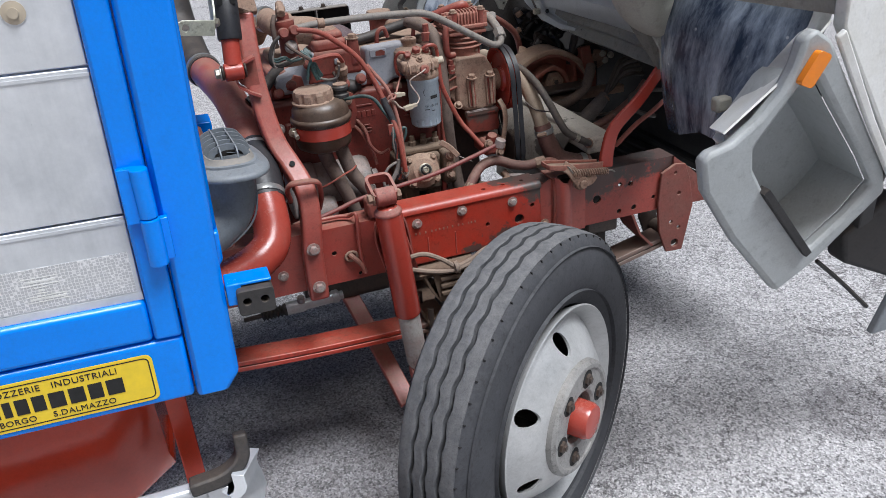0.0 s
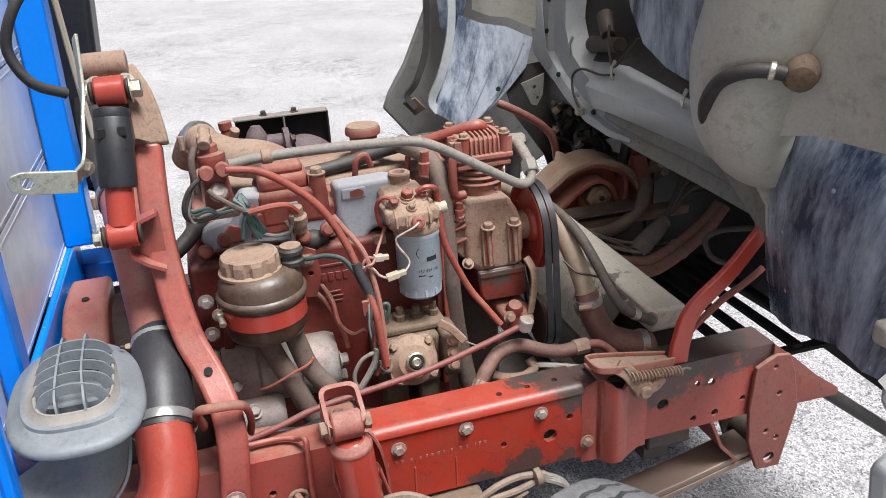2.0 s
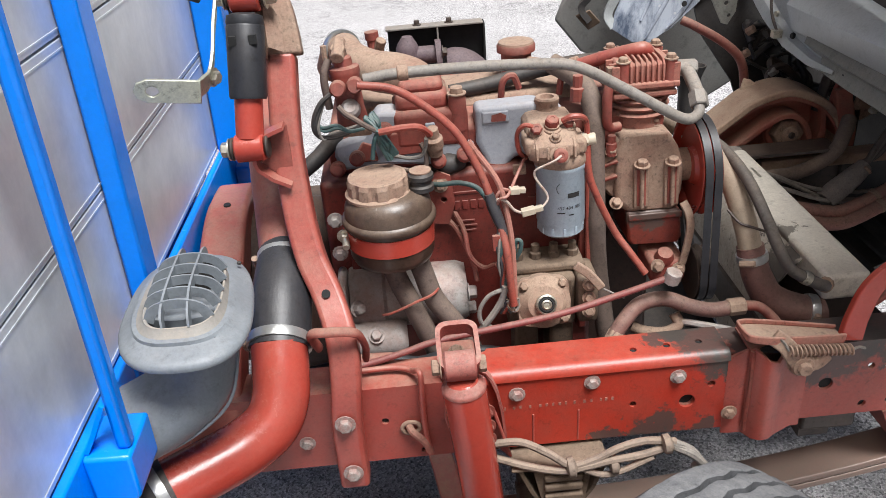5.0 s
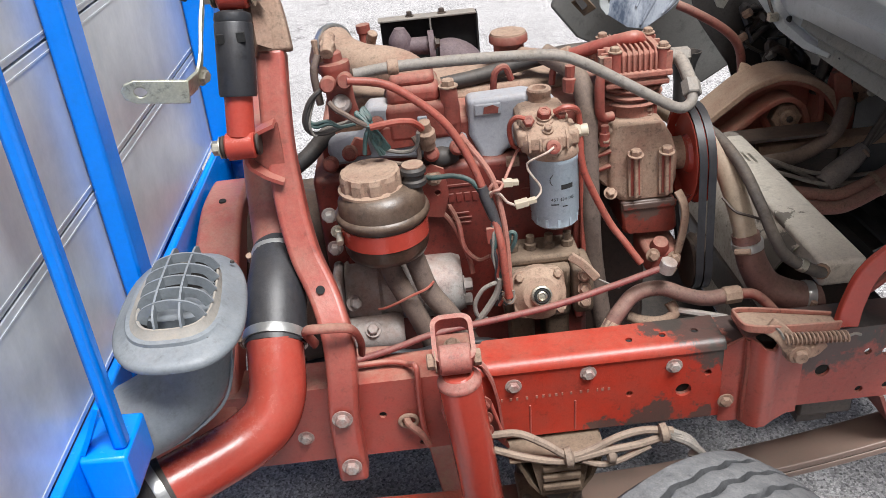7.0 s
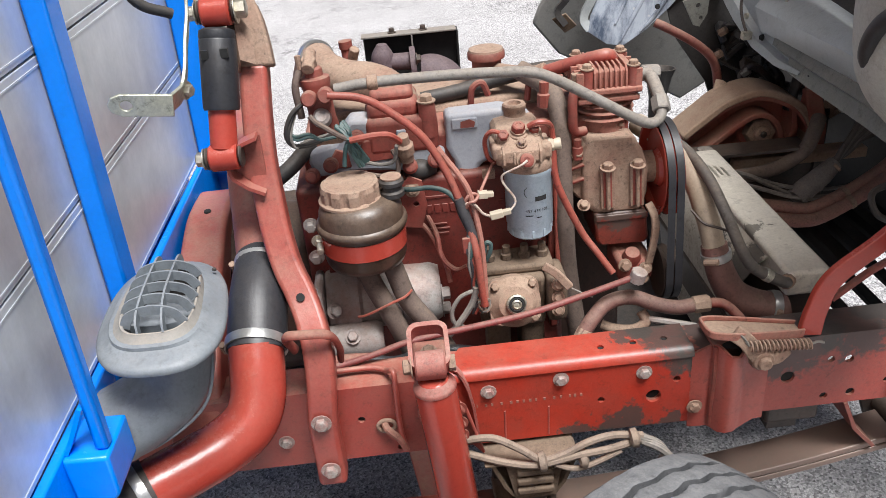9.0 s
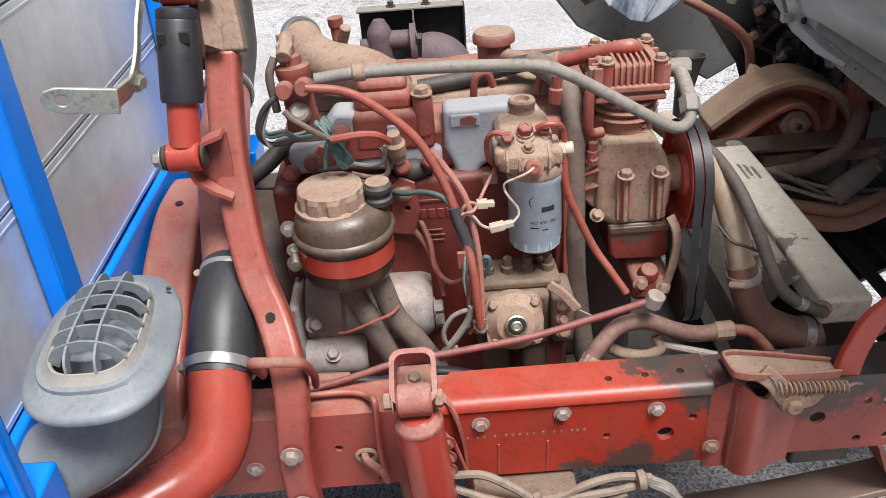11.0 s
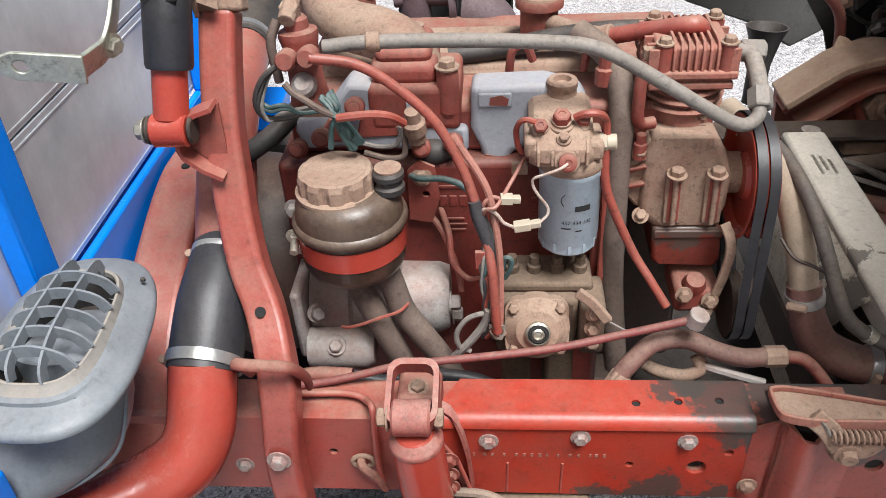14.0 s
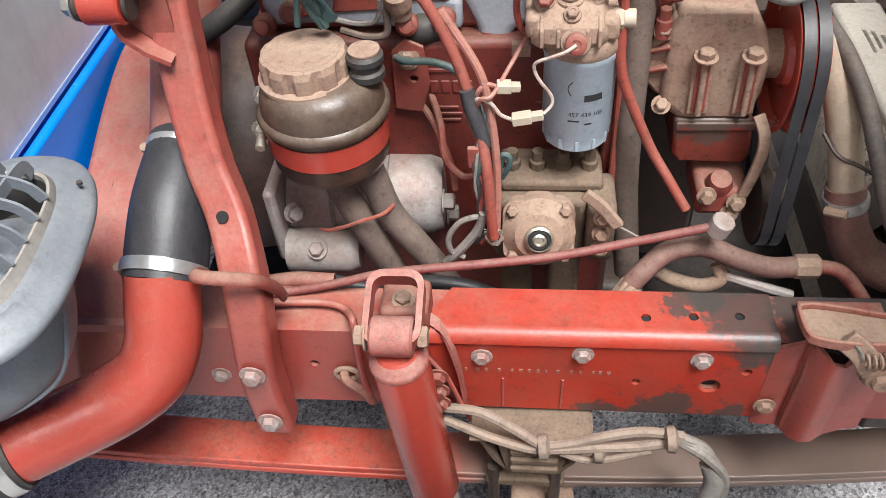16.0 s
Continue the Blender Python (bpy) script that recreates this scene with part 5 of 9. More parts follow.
plate(bm, [(0.251, 0.2441, 1.006), (0.273, 0.2441, 1.005), (0.275, 0.2441, 1.014), (0.266, 0.2441, 1.019), (0.252, 0.2441, 1.016)], 0.001)
part("label_patch", bm, M_RED_DUSTY, frame_)
bm = B()
plate(bm, [(0.245, 0.2472, 0.935), (0.268, 0.2472, 0.930), (0.270, 0.2472, 0.916), (0.262, 0.2472, 0.908), (0.248, 0.2472, 0.918)], 0.002)
part("overspray_patch", bm, M_RED_DUSTY, mani)
bm = B()
pts = [(0.224, 0.938), (0.224, 0.972), (0.16, 0.985), (0.150, 1.018), (0.10, 1.034), (0.078, 1.035), (0.05, 1.0), (0.008, 0.99), (0.004, 0.97), (0.012, 0.945), (0.09, 0.948), (0.15, 0.942)]
holed(bm, pts, [], 0.05, lambda u, v, w: V(u, 0.246 + w, v))
part("manifold_flange", bm, M_WHITE_GREY, mani, bevel=0.006)
for pts in ([(0.028, 0.958), (0.072, 0.958), (0.068, 0.985), (0.05, 0.992)], [(0.082, 0.963), (0.152, 0.966), (0.153, 0.985), (0.142, 1.008), (0.092, 1.0)]):
    bm = B()
    holed(bm, pts, [], 0.006, lambda u, v, w: V(u, 0.243 + w, v))
    part("overspray_panel", bm, M_RED_DUSTY, mani, bevel=0.0025)
for x, z in ((0.093, 1.014), (0.171, 0.956), (0.014, 0.957), (0.212, 0.962), (0.046, 0.972)):
    bm = B()
    lathe(bm, [(0, 0), (0.0125, 0), (0.0125, 0.010), (0.009, 0.013), (0.0075, 0.013), (0.0075, 0.018), (0, 0.019)], (x, 0.248, z), (0, -1, 0.3), 14)
    part("union_boss", bm, M_RED_DUSTY, eng)
bm = B()
lathe(bm, [(0, 0), (0.012, 0), (0.012, 0.012), (0.0145, 0.014), (0.0145, 0.03), (0.010, 0.034), (0.009, 0.048), (0, 0.05)], (0.167, 0.238, 0.972), (-0.05, -0.3, 1), 12)
part("injector", bm, M_TAN, eng)
bm = B()
tube(bm, [(0.10, 0.236, 0.955), (0.13, 0.228, 0.951), (0.15, 0.228, 0.955), (0.152, 0.232, 0.975), (0.146, 0.236, 0.992)], 0.004, 8)
part("earth_strap", bm, M_HOSE, eng)
settle(mani, (0.26, 0.244, 1.012), (0.264, 0.224, 1.027))
# tan pipe over the head
bm = B()
tube(bm, [(0.034, 0.408, 1.100), (0.05, 0.365, 1.092), (0.082, 0.338, 1.081), (0.12, 0.322, 1.076), (0.148, 0.312, 1.063), (0.164, 0.306, 1.035), (0.166, 0.304, 1.0)], [0.0285, 0.030, 0.032, 0.033, 0.034, 0.036, 0.036], 24)
part("inlet_pipe", bm, M_TAN, eng)
bm = B()
tube(bm, [(0.036, 0.405, 1.100), (0.022, 0.44, 1.09), (0.005, 0.48, 1.05)], 0.0275, 18)
part("inlet_elbow", bm, M_TAN, eng)
clamp(eng, (0.032, 0.412, 1.100), (0.45, -0.85, 0.1), 0.029)

# ---- fuel valve with its two round ports ----
fv = thing("fuel_valve", (0.043, 0.25, 1.0), "dusty red fuel valve with two round ports", "valve")
bm = B()
lathe(bm, [(0, 0), (0.026, 0), (0.022, 0.03), (0.021, 0.07), (0.024, 0.084), (0.0245, 0.088), (0.024, 0.094), (0.015, 0.097), (0.0145, 0.108), (0.011, 0.112), (0, 0.112)], (0.045, 0.262, 1.015), (-0.05, 0.05, 1), 24)
part("valve_body", bm, M_RED_DUSTY, fv)
bm = B()
cyl(bm, (0.036, 0.272, 1.118), (0.036, 0.258, 1.142), 0.013, 0.012, 8)
cyl(bm, (0.034, 0.245, 1.128), (0.038, 0.282, 1.146), 0.0105, 0.0105, 10)
part("valve_elbow", bm, M_TAN, fv, bevel=0.002)
for x, z in ((0.030, 1.083), (0.056, 1.086)):
    bm = B()
    lathe(bm, [(0, 0), (0.0125, 0), (0.0125, 0.024), (0.010, 0.028), (0, 0.028)], (x, 0.247, z), (0.02, -0.94, 0.2), 16)
    part("port", bm, M_RED_DUSTY, fv)
bm = B()
box(bm, (0.022, 0.245, 1.0), (0.074, 0.285, 1.022))
part("valve_foot", bm, M_TAN, fv, bevel=0.006)
bm = B()
lathe(bm, [(0, 0), (0.016, 0), (0.014, 0.012), (0.009, 0.016), (0, 0.016)], (0.045, 0.242, 1.048), (0, -0.8, 0.6), 14)
part("valve_plug", bm, M_STEEL, fv)
bm = B()
tube(bm, [(0.020, 0.258, 1.125), (0.010, 0.25, 1.10), (0.012, 0.25, 1.05)], 0.006, 10)
part("valve_fitting", bm, M_HOSE, fv)
settle(fv, (0.043, 0.222, 1.09), (0.047, 0.138, 1.1225), 0.92)

# ---- fuel filter ----
ff = thing("fuel_filter", (0.354, 0.205, 0.83), "pale blue fuel filter can under a dusty cast head", "fuel filter")
FX, FY = 0.353, 0.203
bm = B()
lathe(bm, [(0, 0.818), (0.012, 0.817), (0.014, 0.821), (0.031, 0.823), (0.0362, 0.828), (0.0368, 0.842), (0.0385, 0.846), (0.0385, 0.935), (0.040, 0.938), (0.040, 0.944), (0.036, 0.948), (0, 0.948)], (FX, FY, 0), (0, 0, 1), 36)
can = part("filter_can", bm, M_FILTER, ff)
for k in range(12):
    a = 2 * math.pi * k / 12
    bm = B()
    box(bm, (-0.002, 0.0362, 0.829), (0.002, 0.0376, 0.842), Matrix.Translation((FX, FY, 0)) @ Matrix.Rotation(a, 4, "Z"))
    part("grip_flute", bm, M_FILTER, can)


def on_can(u, z, r=0.0389):
    a = u / 0.0385 - math.pi / 2
    return V(FX + r * math.cos(a), FY + r * math.sin(a), z)


def can_bar(u0, u1, z0, z1):
    bm = B()
    n = 6
    sheet(bm, [[on_can(u0 + (u1 - u0) * k / n, z) for k in range(n + 1)] for z in (z0, z1)], 0.0003)
    return bm


part("brand_bar", can_bar(0.004, 0.024, 0.896, 0.904), M_INK_SHADE, can)
def on_can_text(text, u0, z0, size):
    cu = bpy.data.curves.new("lettering", "FONT")
    cu.body, cu.size, cu.extrude = text, size, 0.0
    tmp = bpy.data.objects.new("lettering", cu)
    me = bpy.data.meshes.new_from_object(tmp)
    bpy.data.objects.remove(tmp)
    for v in me.vertices:
        v.co = on_can(u0 + v.co.x, z0 + v.co.y, 0.0391)
    me.materials.append(M_INK_SHADE)
    ob = new("part_number", me)
    ob.parent = can


on_can_text("457 434 105", -0.012, 0.877, 0.0075)
for z, a, b in ((0.870, -0.012, 0.0), (0.866, 0.006, 0.014)):
    part("small_print_bar", can_bar(a, b, z, z + 0.0018), M_INK_SHADE, can)
settle(ff, (0.353, 0.1645, 0.90), (0.354, 0.1415, 0.922), 0.99)
# the cast head: a body sloping back over a skirt, with ears at its sides
bm = B()
sheet_rows = []
for x, g in ((0.302, 0.010), (0.308, 0.003), (0.322, 0.0), (0.358, 0.0), (0.371, 0.003), (0.377, 0.010)):
    sheet_rows.append([V(x, y, z) for y, z in ((0.240, 0.982), (0.142 + g, 0.982), (0.136 + g, 0.990), (0.138 + g, 1.006 - g * 0.5), (0.160 + g, 1.022 - g), (0.178 + g, 1.030 - g), (0.235, 1.033 - g), (0.246, 1.022 - g))])
loft(bm, sheet_rows)
for row in (sheet_rows[0], sheet_rows[-1]):
    bm.faces.new([bm.verts.new(p) for p in row])
bmesh.ops.remove_doubles(bm, verts=bm.verts, dist=1e-5)
part("filter_head", bm, M_TAN, ff, bevel=0.003)
bm = B()
lathe(bm, [(0, 0), (0.0405, 0), (0.0425, 0.006), (0.041, 0.016), (0.036, 0.024), (0, 0.026)], (0.353, 0.180, 0.966), (0, 0, 1), 28)
part("head_skirt", bm, M_TAN, ff)
for lo, hi in (((0.296, 0.146, 0.990), (0.312, 0.20, 1.014)), ((0.368, 0.146, 0.986), (0.388, 0.20, 1.010))):
    bm = B()
    box(bm, lo, hi)
    part("head_ear", bm, M_TAN, ff, bevel=0.005)
for x in (0.316, 0.332, 0.360, 0.372):
    bm = B()
    plate(bm, [(x - 0.002, 0.141, 0.984), (x - 0.002, 0.134, 0.987), (x - 0.002, 0.136, 1.004), (x - 0.002, 0.150, 1.014)], 0.004)
    part("head_rib", bm, M_TAN, ff, bevel=0.001)
bm = B()
lathe(bm, [(0.0225, -0.010), (0.0185, 0.0), (0.0175, 0.008), (0.0190, 0.011), (0.0190, 0.017), (0.0170, 0.0195), (0.0110, 0.0195), (0.0095, 0.013), (0.005, 0.012), (0, 0.013)], (0.343, 0.232, 1.031), (0, 0, 1), 24)
part("head_boss", bm, M_TAN, ff)


def plug(p, ax, r, tall, mat=M_RED_DUSTY, hexed=True):
    """A banjo or screw plug on its washer, under its hexagon."""
    bm = B()
    lathe(bm, [(0, 0), (r * 1.45, 0), (r * 1.5, 0.002), (r * 1.4, 0.0045), (r * 1.1, 0.0055), (r * 1.1, tall * 0.45), (0, tall * 0.45)], p, ax, 22)
    seat = part("plug_washer", bm, M_TAN, ff)
    bm = B()
    q = V(*p) + V(*ax).normalized() * tall * 0.42
    lathe(bm, [(0, 0), (r, 0), (r * 1.02, 0.002), (r, tall * 0.5), (r * 0.8, tall * 0.58), (r * 0.45, tall * 0.58), (r * 0.4, tall * 0.52), (0, tall * 0.52)], q, ax, 6 if hexed else 18)
    part("head_plug", bm, mat, seat)


plug((0.316, 0.166, 1.020), (-0.1, -0.75, 0.65), 0.0085, 0.018)
plug((0.339, 0.169, 1.022), (0, -0.35, 0.94), 0.0105, 0.020)
plug((0.363, 0.172, 1.022), (0.1, -0.5, 0.85), 0.0085, 0.014)
plug((0.341, 0.150, 1.013), (0, -0.6, 0.8), 0.0060, 0.012, M_TAN)
plug((0.345, 0.139, 0.992), (0, -0.95, 0.3), 0.0105, 0.016, M_RED_DUSTY, False)
bm = B()
cyl(bm, (0.384, 0.166, 1.0), (0.393, 0.165, 1.001), 0.012, seg=6), cyl(bm, (0.392, 0.165, 1.001), (0.404, 0.164, 1.002), 0.0095, seg=10)
part("plastic_union", bm, M_CREAM, ff)
bm = B()
tube(bm, [(0.354, 0.163, 1.035), (0.365, 0.158, 1.042), (0.379, 0.159, 1.041), (0.389, 0.165, 1.031), (0.393, 0.170, 1.003), (0.394, 0.176, 0.972), (0.398, 0.195, 0.93), (0.402, 0.20, 0.843), (0.402, 0.19, 0.765)], 0.0044, 9)
part("bleed_pipe", bm, M_REDHOSE, ff)
bm = B()
tube(bm, [(0.313, 0.158, 1.030), (0.299, 0.157, 1.036), (0.290, 0.163, 1.028), (0.287, 0.170, 1.012), (0.291, 0.176, 0.987), (0.302, 0.185, 0.972)], 0.0036, 8)
part("leak_off_pipe", bm, M_REDHOSE, ff)
bm = B()
tube(bm, [(0.345, 0.124, 0.997), (0.335, 0.120, 0.992), (0.321, 0.120, 0.986), (0.307, 0.125, 0.977), (0.306, 0.126, 0.967), (0.312, 0.125, 0.955), (0.323, 0.128, 0.937), (0.324, 0.126, 0.926), (0.316, 0.122, 0.918)], 0.0018, 6)
part("earth_wire", bm, M_PALEWIRE, ff)
bm = B()
tube(bm, [(0.345, 0.1385, 0.945), (0.341, 0.1385, 0.940), (0.341, 0.1385, 0.934), (0.344, 0.1385, 0.928)], 0.0006, 5)
part("pen_mark", bm, M_INK_SHADE, ff)

# ---- air compressor ----
M_FOOT = dusty("oily_red_paint", (0.20, 0.026, 0.016), (0.10, 0.024, 0.018), DUST, 0.5, 0.35, scale=14, oil=(((0.51, 0.2, 0.862), 0.045),), stain_colour=(0.075, 0.055, 0.045))
co = thing("air_compressor", (0.5, 0.25, 0.79), "dusty tan and red finned air compressor", "compressor")
bm = B()
holed(bm, [(0.453, 0.976), (0.447, 0.966), (0.446, 0.872), (0.456, 0.862), (0.466, 0.852), (0.548, 0.852), (0.556, 0.884), (0.556, 0.925), (0.546, 0.958), (0.536, 0.974), (0.534, 0.985), (0.455, 0.985)], [], 0.118, lambda u, v, w: V(u, 0.201 + w, v))
part("crankcase", bm, M_TAN, co, bevel=0.014)
bm = B()
lathe(bm, [(0.030, -0.016), (0.041, -0.004), (0.041, 0.006), (0.034, 0.012), (0, 0.012)], (0.544, 0.248, 0.908), (1, 0, 0), 28)
part("bearing_housing", bm, M_TAN, co)
bm = B()
holed(bm, [(0.466, 0.853), (0.470, 0.800), (0.474, 0.793), (0.556, 0.790), (0.560, 0.800), (0.554, 0.853)], [], 0.10, lambda u, v, w: V(u, 0.199 + w, v))
part("foot", bm, M_FOOT, co, bevel=0.005)
bm = B()
box(bm, (0.468, 0.1955, 0.838), (0.556, 0.2005, 0.850))
part("foot_lip", bm, M_FOOT, co, bevel=0.002)
# finned barrel
bm = B()
lathe(bm, [(0.046, 0), (0.0415, 0.006), (0.041, 0.034)] + [(r, 0.035 + 0.0115 * k + d) for k in range(4) for r, d in ((0.041, 0), (0.0475, 0.001), (0.0495, 0.003), (0.0475, 0.006), (0.041, 0.007))] + [(0.043, 0.083), (0, 0.083)], (0.495, 0.268, 0.968), (0, 0, 1), 36)
part("cylinder", bm, M_FIN, co)
for k, (x, w) in enumerate(((0.487, 0.010), (0.500, 0.009), (0.512, 0.008), (0.485, 0.008), (0.497, 0.011), (0.511, 0.010))):
    bm = B()
    box(bm, (x, 0.2275 + abs(x + w / 2 - 0.495) * 0.12, 0.992 - 0.011 * (k // 3)), (x + w, 0.2325 + abs(x + w / 2 - 0.495) * 0.2, 0.998 - 0.011 * (k // 3)))
    part("cast_mark", bm, M_TAN, co, bevel=0.001)
# head: two flanges, a hollowed core with upright fins, and corner columns
for lo, hi in (((0.443, 0.218, 1.038), (0.542, 0.324, 1.048)), ((0.440, 0.215, 1.052), (0.545, 0.326, 1.063)), ((0.446, 0.221, 1.046), (0.539, 0.321, 1.055))):
    bm = B()
    box(bm, lo, hi)
    part("head_flange", bm, M_FIN, co, bevel=0.003)
bm = B()
box(bm, (0.450, 0.2225, 1.060), (0.535, 0.314, 1.0915))
part("cylinder_head", bm, M_FIN, co, bevel=0.004)
for k in range(7):
    x = 0.4715 + 0.0083 * k
    bm = B()
    plate(bm, [(x, 0.217, 1.060), (x, 0.219, 1.088), (x, 0.226, 1.0965), (x, 0.24, 1.098), (x, 0.306, 1.098), (x, 0.318, 1.092), (x, 0.322, 1.060)], 0.0036)
    part("cooling_fin", bm, M_FIN, co, bevel=0.0009)
for y0, y1 in ((0.217, 0.222), (0.236, 0.241), (0.258, 0.263), (0.282, 0.287), (0.306, 0.311)):
    for x0, x1 in ((0.440, 0.452), (0.533, 0.544)):
        bm = B()
        box(bm, (x0, y0, 1.060), (x1, y1, 1.090))
        part("side_fin", bm, M_FIN, co, bevel=0.0009)
for x in (0.4585, 0.5315):
    for y in (0.226, 0.306):
        bm = B()
        lathe(bm, [(0.0105, 0), (0.0095, 0.004), (0.0095, 0.034), (0, 0.034)], (x, y, 1.060), (0, 0, 1), 18)
        col = part("bolt_column", bm, M_RED_DUSTY, co)
        bm = B()
        hexbolt(bm, (x, y, 1.094), (0, 0, 1), 0.0075, 0.007)
        part("head_bolt", bm, M_TAN, col)
# angular side cover with its ribs
bm = B()
holed(bm, [(0.424, 0.936), (0.436, 0.952), (0.452, 0.952), (0.452, 0.876), (0.440, 0.880), (0.426, 0.897)], [], 0.07, lambda u, v, w: V(u, 0.212 + w, v))
cover = part("side_cover", bm, M_TAN, co, bevel=0.007)
for z in (0.930, 0.905):
    bm = B()
    plate(bm, [(0.426, 0.209, z), (0.450, 0.200, z + 0.012), (0.450, 0.216, z + 0.012), (0.426, 0.216, z)], 0.005)
    part("cover_rib", bm, M_RED_DUSTY, cover, bevel=0.0015)
for p in ((0.441, 0.212, 0.958), (0.448, 0.2, 0.872)):
    bm = B()
    hexbolt(bm, p, (0, -0.7, 0.7), 0.0075, 0.009)
    part("cover_bolt", bm, M_TAN, co)
bm = B()
cyl(bm, (0.440, 0.21, 0.952), (0.440, 0.21, 0.974), 0.0085, seg=12), cyl(bm, (0.440, 0.21, 0.972), (0.440, 0.21, 0.986), 0.0065, seg=6)
part("oil_union", bm, M_RED_DUSTY, co)
# long studs in their slots
for x in (0.486, 0.535):
    bm = B()
    holed(bm, [(x - 0.0125, 0.942), (x + 0.0115, 0.942), (x + 0.0145, 0.860), (x - 0.0095, 0.860)], [], 0.008, lambda u, v, w: V(u, 0.196 + w, v))
    pad = part("stud_pad", bm, M_TAN, co, bevel=0.003)
    bm = B()
    holed(bm, [(x - 0.0075, 0.930), (x + 0.0065, 0.930), (x + 0.009, 0.866), (x - 0.005, 0.866)], [], 0.002, lambda u, v, w: V(u, 0.1945 + w, v))
    part("stud_slot", bm, M_RED_DUSTY, pad)
    bm = B()
    cyl(bm, (x - 0.0005, 0.192, 0.935), (x + 0.002, 0.192, 0.864), 0.0036, seg=10)
    part("stud", bm, M_TAN, pad)
    bm = B()
    hexbolt(bm, (x - 0.0005, 0.193, 0.937), (0, -0.12, 1), 0.0088, 0.009)
    part("stud_nut", bm, M_TAN, pad)
bm = B()
lathe(bm, [(0.027, 0), (0.027, 0.020), (0.024, 0.023), (0.016, 0.023), (0.015, 0.030), (0, 0.030)], (0.554, 0.240, 0.912), (1, 0, 0), 24)
part("bearing_cap", bm, M_TAN, co)
bm = B()
tube(bm, [(0.452, 0.236, 1.072), (0.440, 0.224, 1.066), (0.4345, 0.220, 1.050), (0.434, 0.219, 1.026), (0.4345, 0.219, 1.004), (0.441, 0.221, 0.994), (0.456, 0.226, 0.993)], 0.0078, 12)
part("oil_pipe", bm, M_RED_DUSTY, co)
bm = B()
lathe(bm, [(0, 0), (0.012, 0), (0.012, 0.012), (0, 0.013)], (0.446, 0.232, 1.075), (0, 0, 1), 6)
part("pipe_union", bm, M_TAN, co)
bm = B()
sweep_rect(bm, [(0.549, 0.176, 0.876), (0.557, 0.168, 0.858), (0.560, 0.165, 0.835), (0.557, 0.165, 0.80), (0.551, 0.165, 0.768)], 0.013, 0.005, 5, (1, 0.2, 0.2))
part("adjusting_strap", bm, M_TAN, co, "flat tan belt adjusting strap", bevel=0.001)
# belt drive
PC, PL = V(0.578, 0.225, 0.915), V(0.578, 0.175, 0.745)
bm = B()
lathe(bm, [(0, 0), (0.028, 0), (0.032, 0.006), (0.066, 0.006), (0.074, -0.004), (0.080, -0.004), (0.073, 0.005), (0.080, 0.012), (0.073, 0.019), (0.080, 0.026), (0.07, 0.028), (0, 0.02)], PC - V(0.006, 0, 0), (1, 0, 0), 48)
part("pulley", bm, M_RED_CLEAN, co)
lower = thing("water_pump_pulley", (0.578, 0.175, 0.70), "small dark pulley below the compressor", "pulley")
bm = B()
lathe(bm, [(0, 0), (0.03, 0), (0.046, -0.004), (0.041, 0.004), (0.046, 0.011), (0.041, 0.018), (0.046, 0.026), (0, 0.026)], PL - V(0.006, 0, 0), (1, 0, 0), 32)
part("pulley_disc", bm, M_GREASE_SHADE, lower)
bm = B()
box(bm, (0.50, 0.165, 0.735), (0.56, 0.25, 0.775))
part("pump_housing", bm, M_RED_DUSTY, lower, bevel=0.008)
bm = B()
lathe(bm, [(0, 0), (0.015, 0), (0.016, 0.01), (0.012, 0.022), (0, 0.023)], (0.525, 0.18, 0.768), (0, -0.4, 1), 16)
part("pump_cover", bm, M_RED_DUSTY, lower)
for p in ((0.51, 0.163, 0.77), (0.545, 0.163, 0.76), (0.54, 0.163, 0.742)):
    bolt(lower, p, (0, -1, 0.2), 0.008, 0.01, M_TAN)
dvec = PL - PC
dn = dvec.length
ang = math.atan2(dvec.z, dvec.y)
for k in range(2):
    belt = thing("drive_belt", (0.58, 0.2, 0.72), "black rubber V-belt on the compressor pulley", "belt", group="drive belts")
    bm = B()
    beta = math.acos((0.079 - 0.045) / dn)
    loop = []
    for i in range(25):
        a = ang + beta + (2 * math.pi - 2 * beta) * i / 24
        loop.append((PC.y + 0.079 * math.cos(a), PC.z + 0.079 * math.sin(a)))
    for i in range(13):
        a = ang - beta + 2 * beta * i / 12
        loop.append((PL.y + 0.045 * math.cos(a), PL.z + 0.045 * math.sin(a)))
    cy, cz = sum(p[0] for p in loop) / len(loop), sum(p[1] for p in loop) / len(loop)
    x = PC.x - 0.002 + 0.0145 * k
    rings = []
    for (y, z), nx in zip(loop, loop[1:] + loop[:1]):
        d = V(0, nx[0] - y, nx[1] - z).normalized()
        nrm = V(0, d.z, -d.y)
        rings.append([bm.verts.new(V(x, y, z) + nrm * s + V(w, 0, 0)) for s, w in ((0.004, -0.006), (0.004, 0.006), (-0.004, 0.0035), (-0.004, -0.0035))])
    for a, b in zip(rings, rings[1:] + rings[:1]):
        for q in range(4):
            bm.faces.new((a[q], a[(q + 1) % 4], b[(q + 1) % 4], b[q]))
    part("belt_loop", bm, M_SLEEVE, belt)

# ---- steering fluid reservoir ----
rs = thing("fluid_reservoir", (0.085, 0.178, 0.83), "dusty brown fluid reservoir in a red clamp band", "reservoir")
RX, RY = 0.088, 0.176
bm = B()
lathe(bm, [(0, 0.83), (0.05, 0.831), (0.062, 0.838), (0.066, 0.848), (0.067, 0.895), (0.067, 0.904), (0, 0.904)], (RX, RY, 0), (0, 0, 1), 40)
part("lower_bowl", bm, M_BROWN, rs)
bm = B()
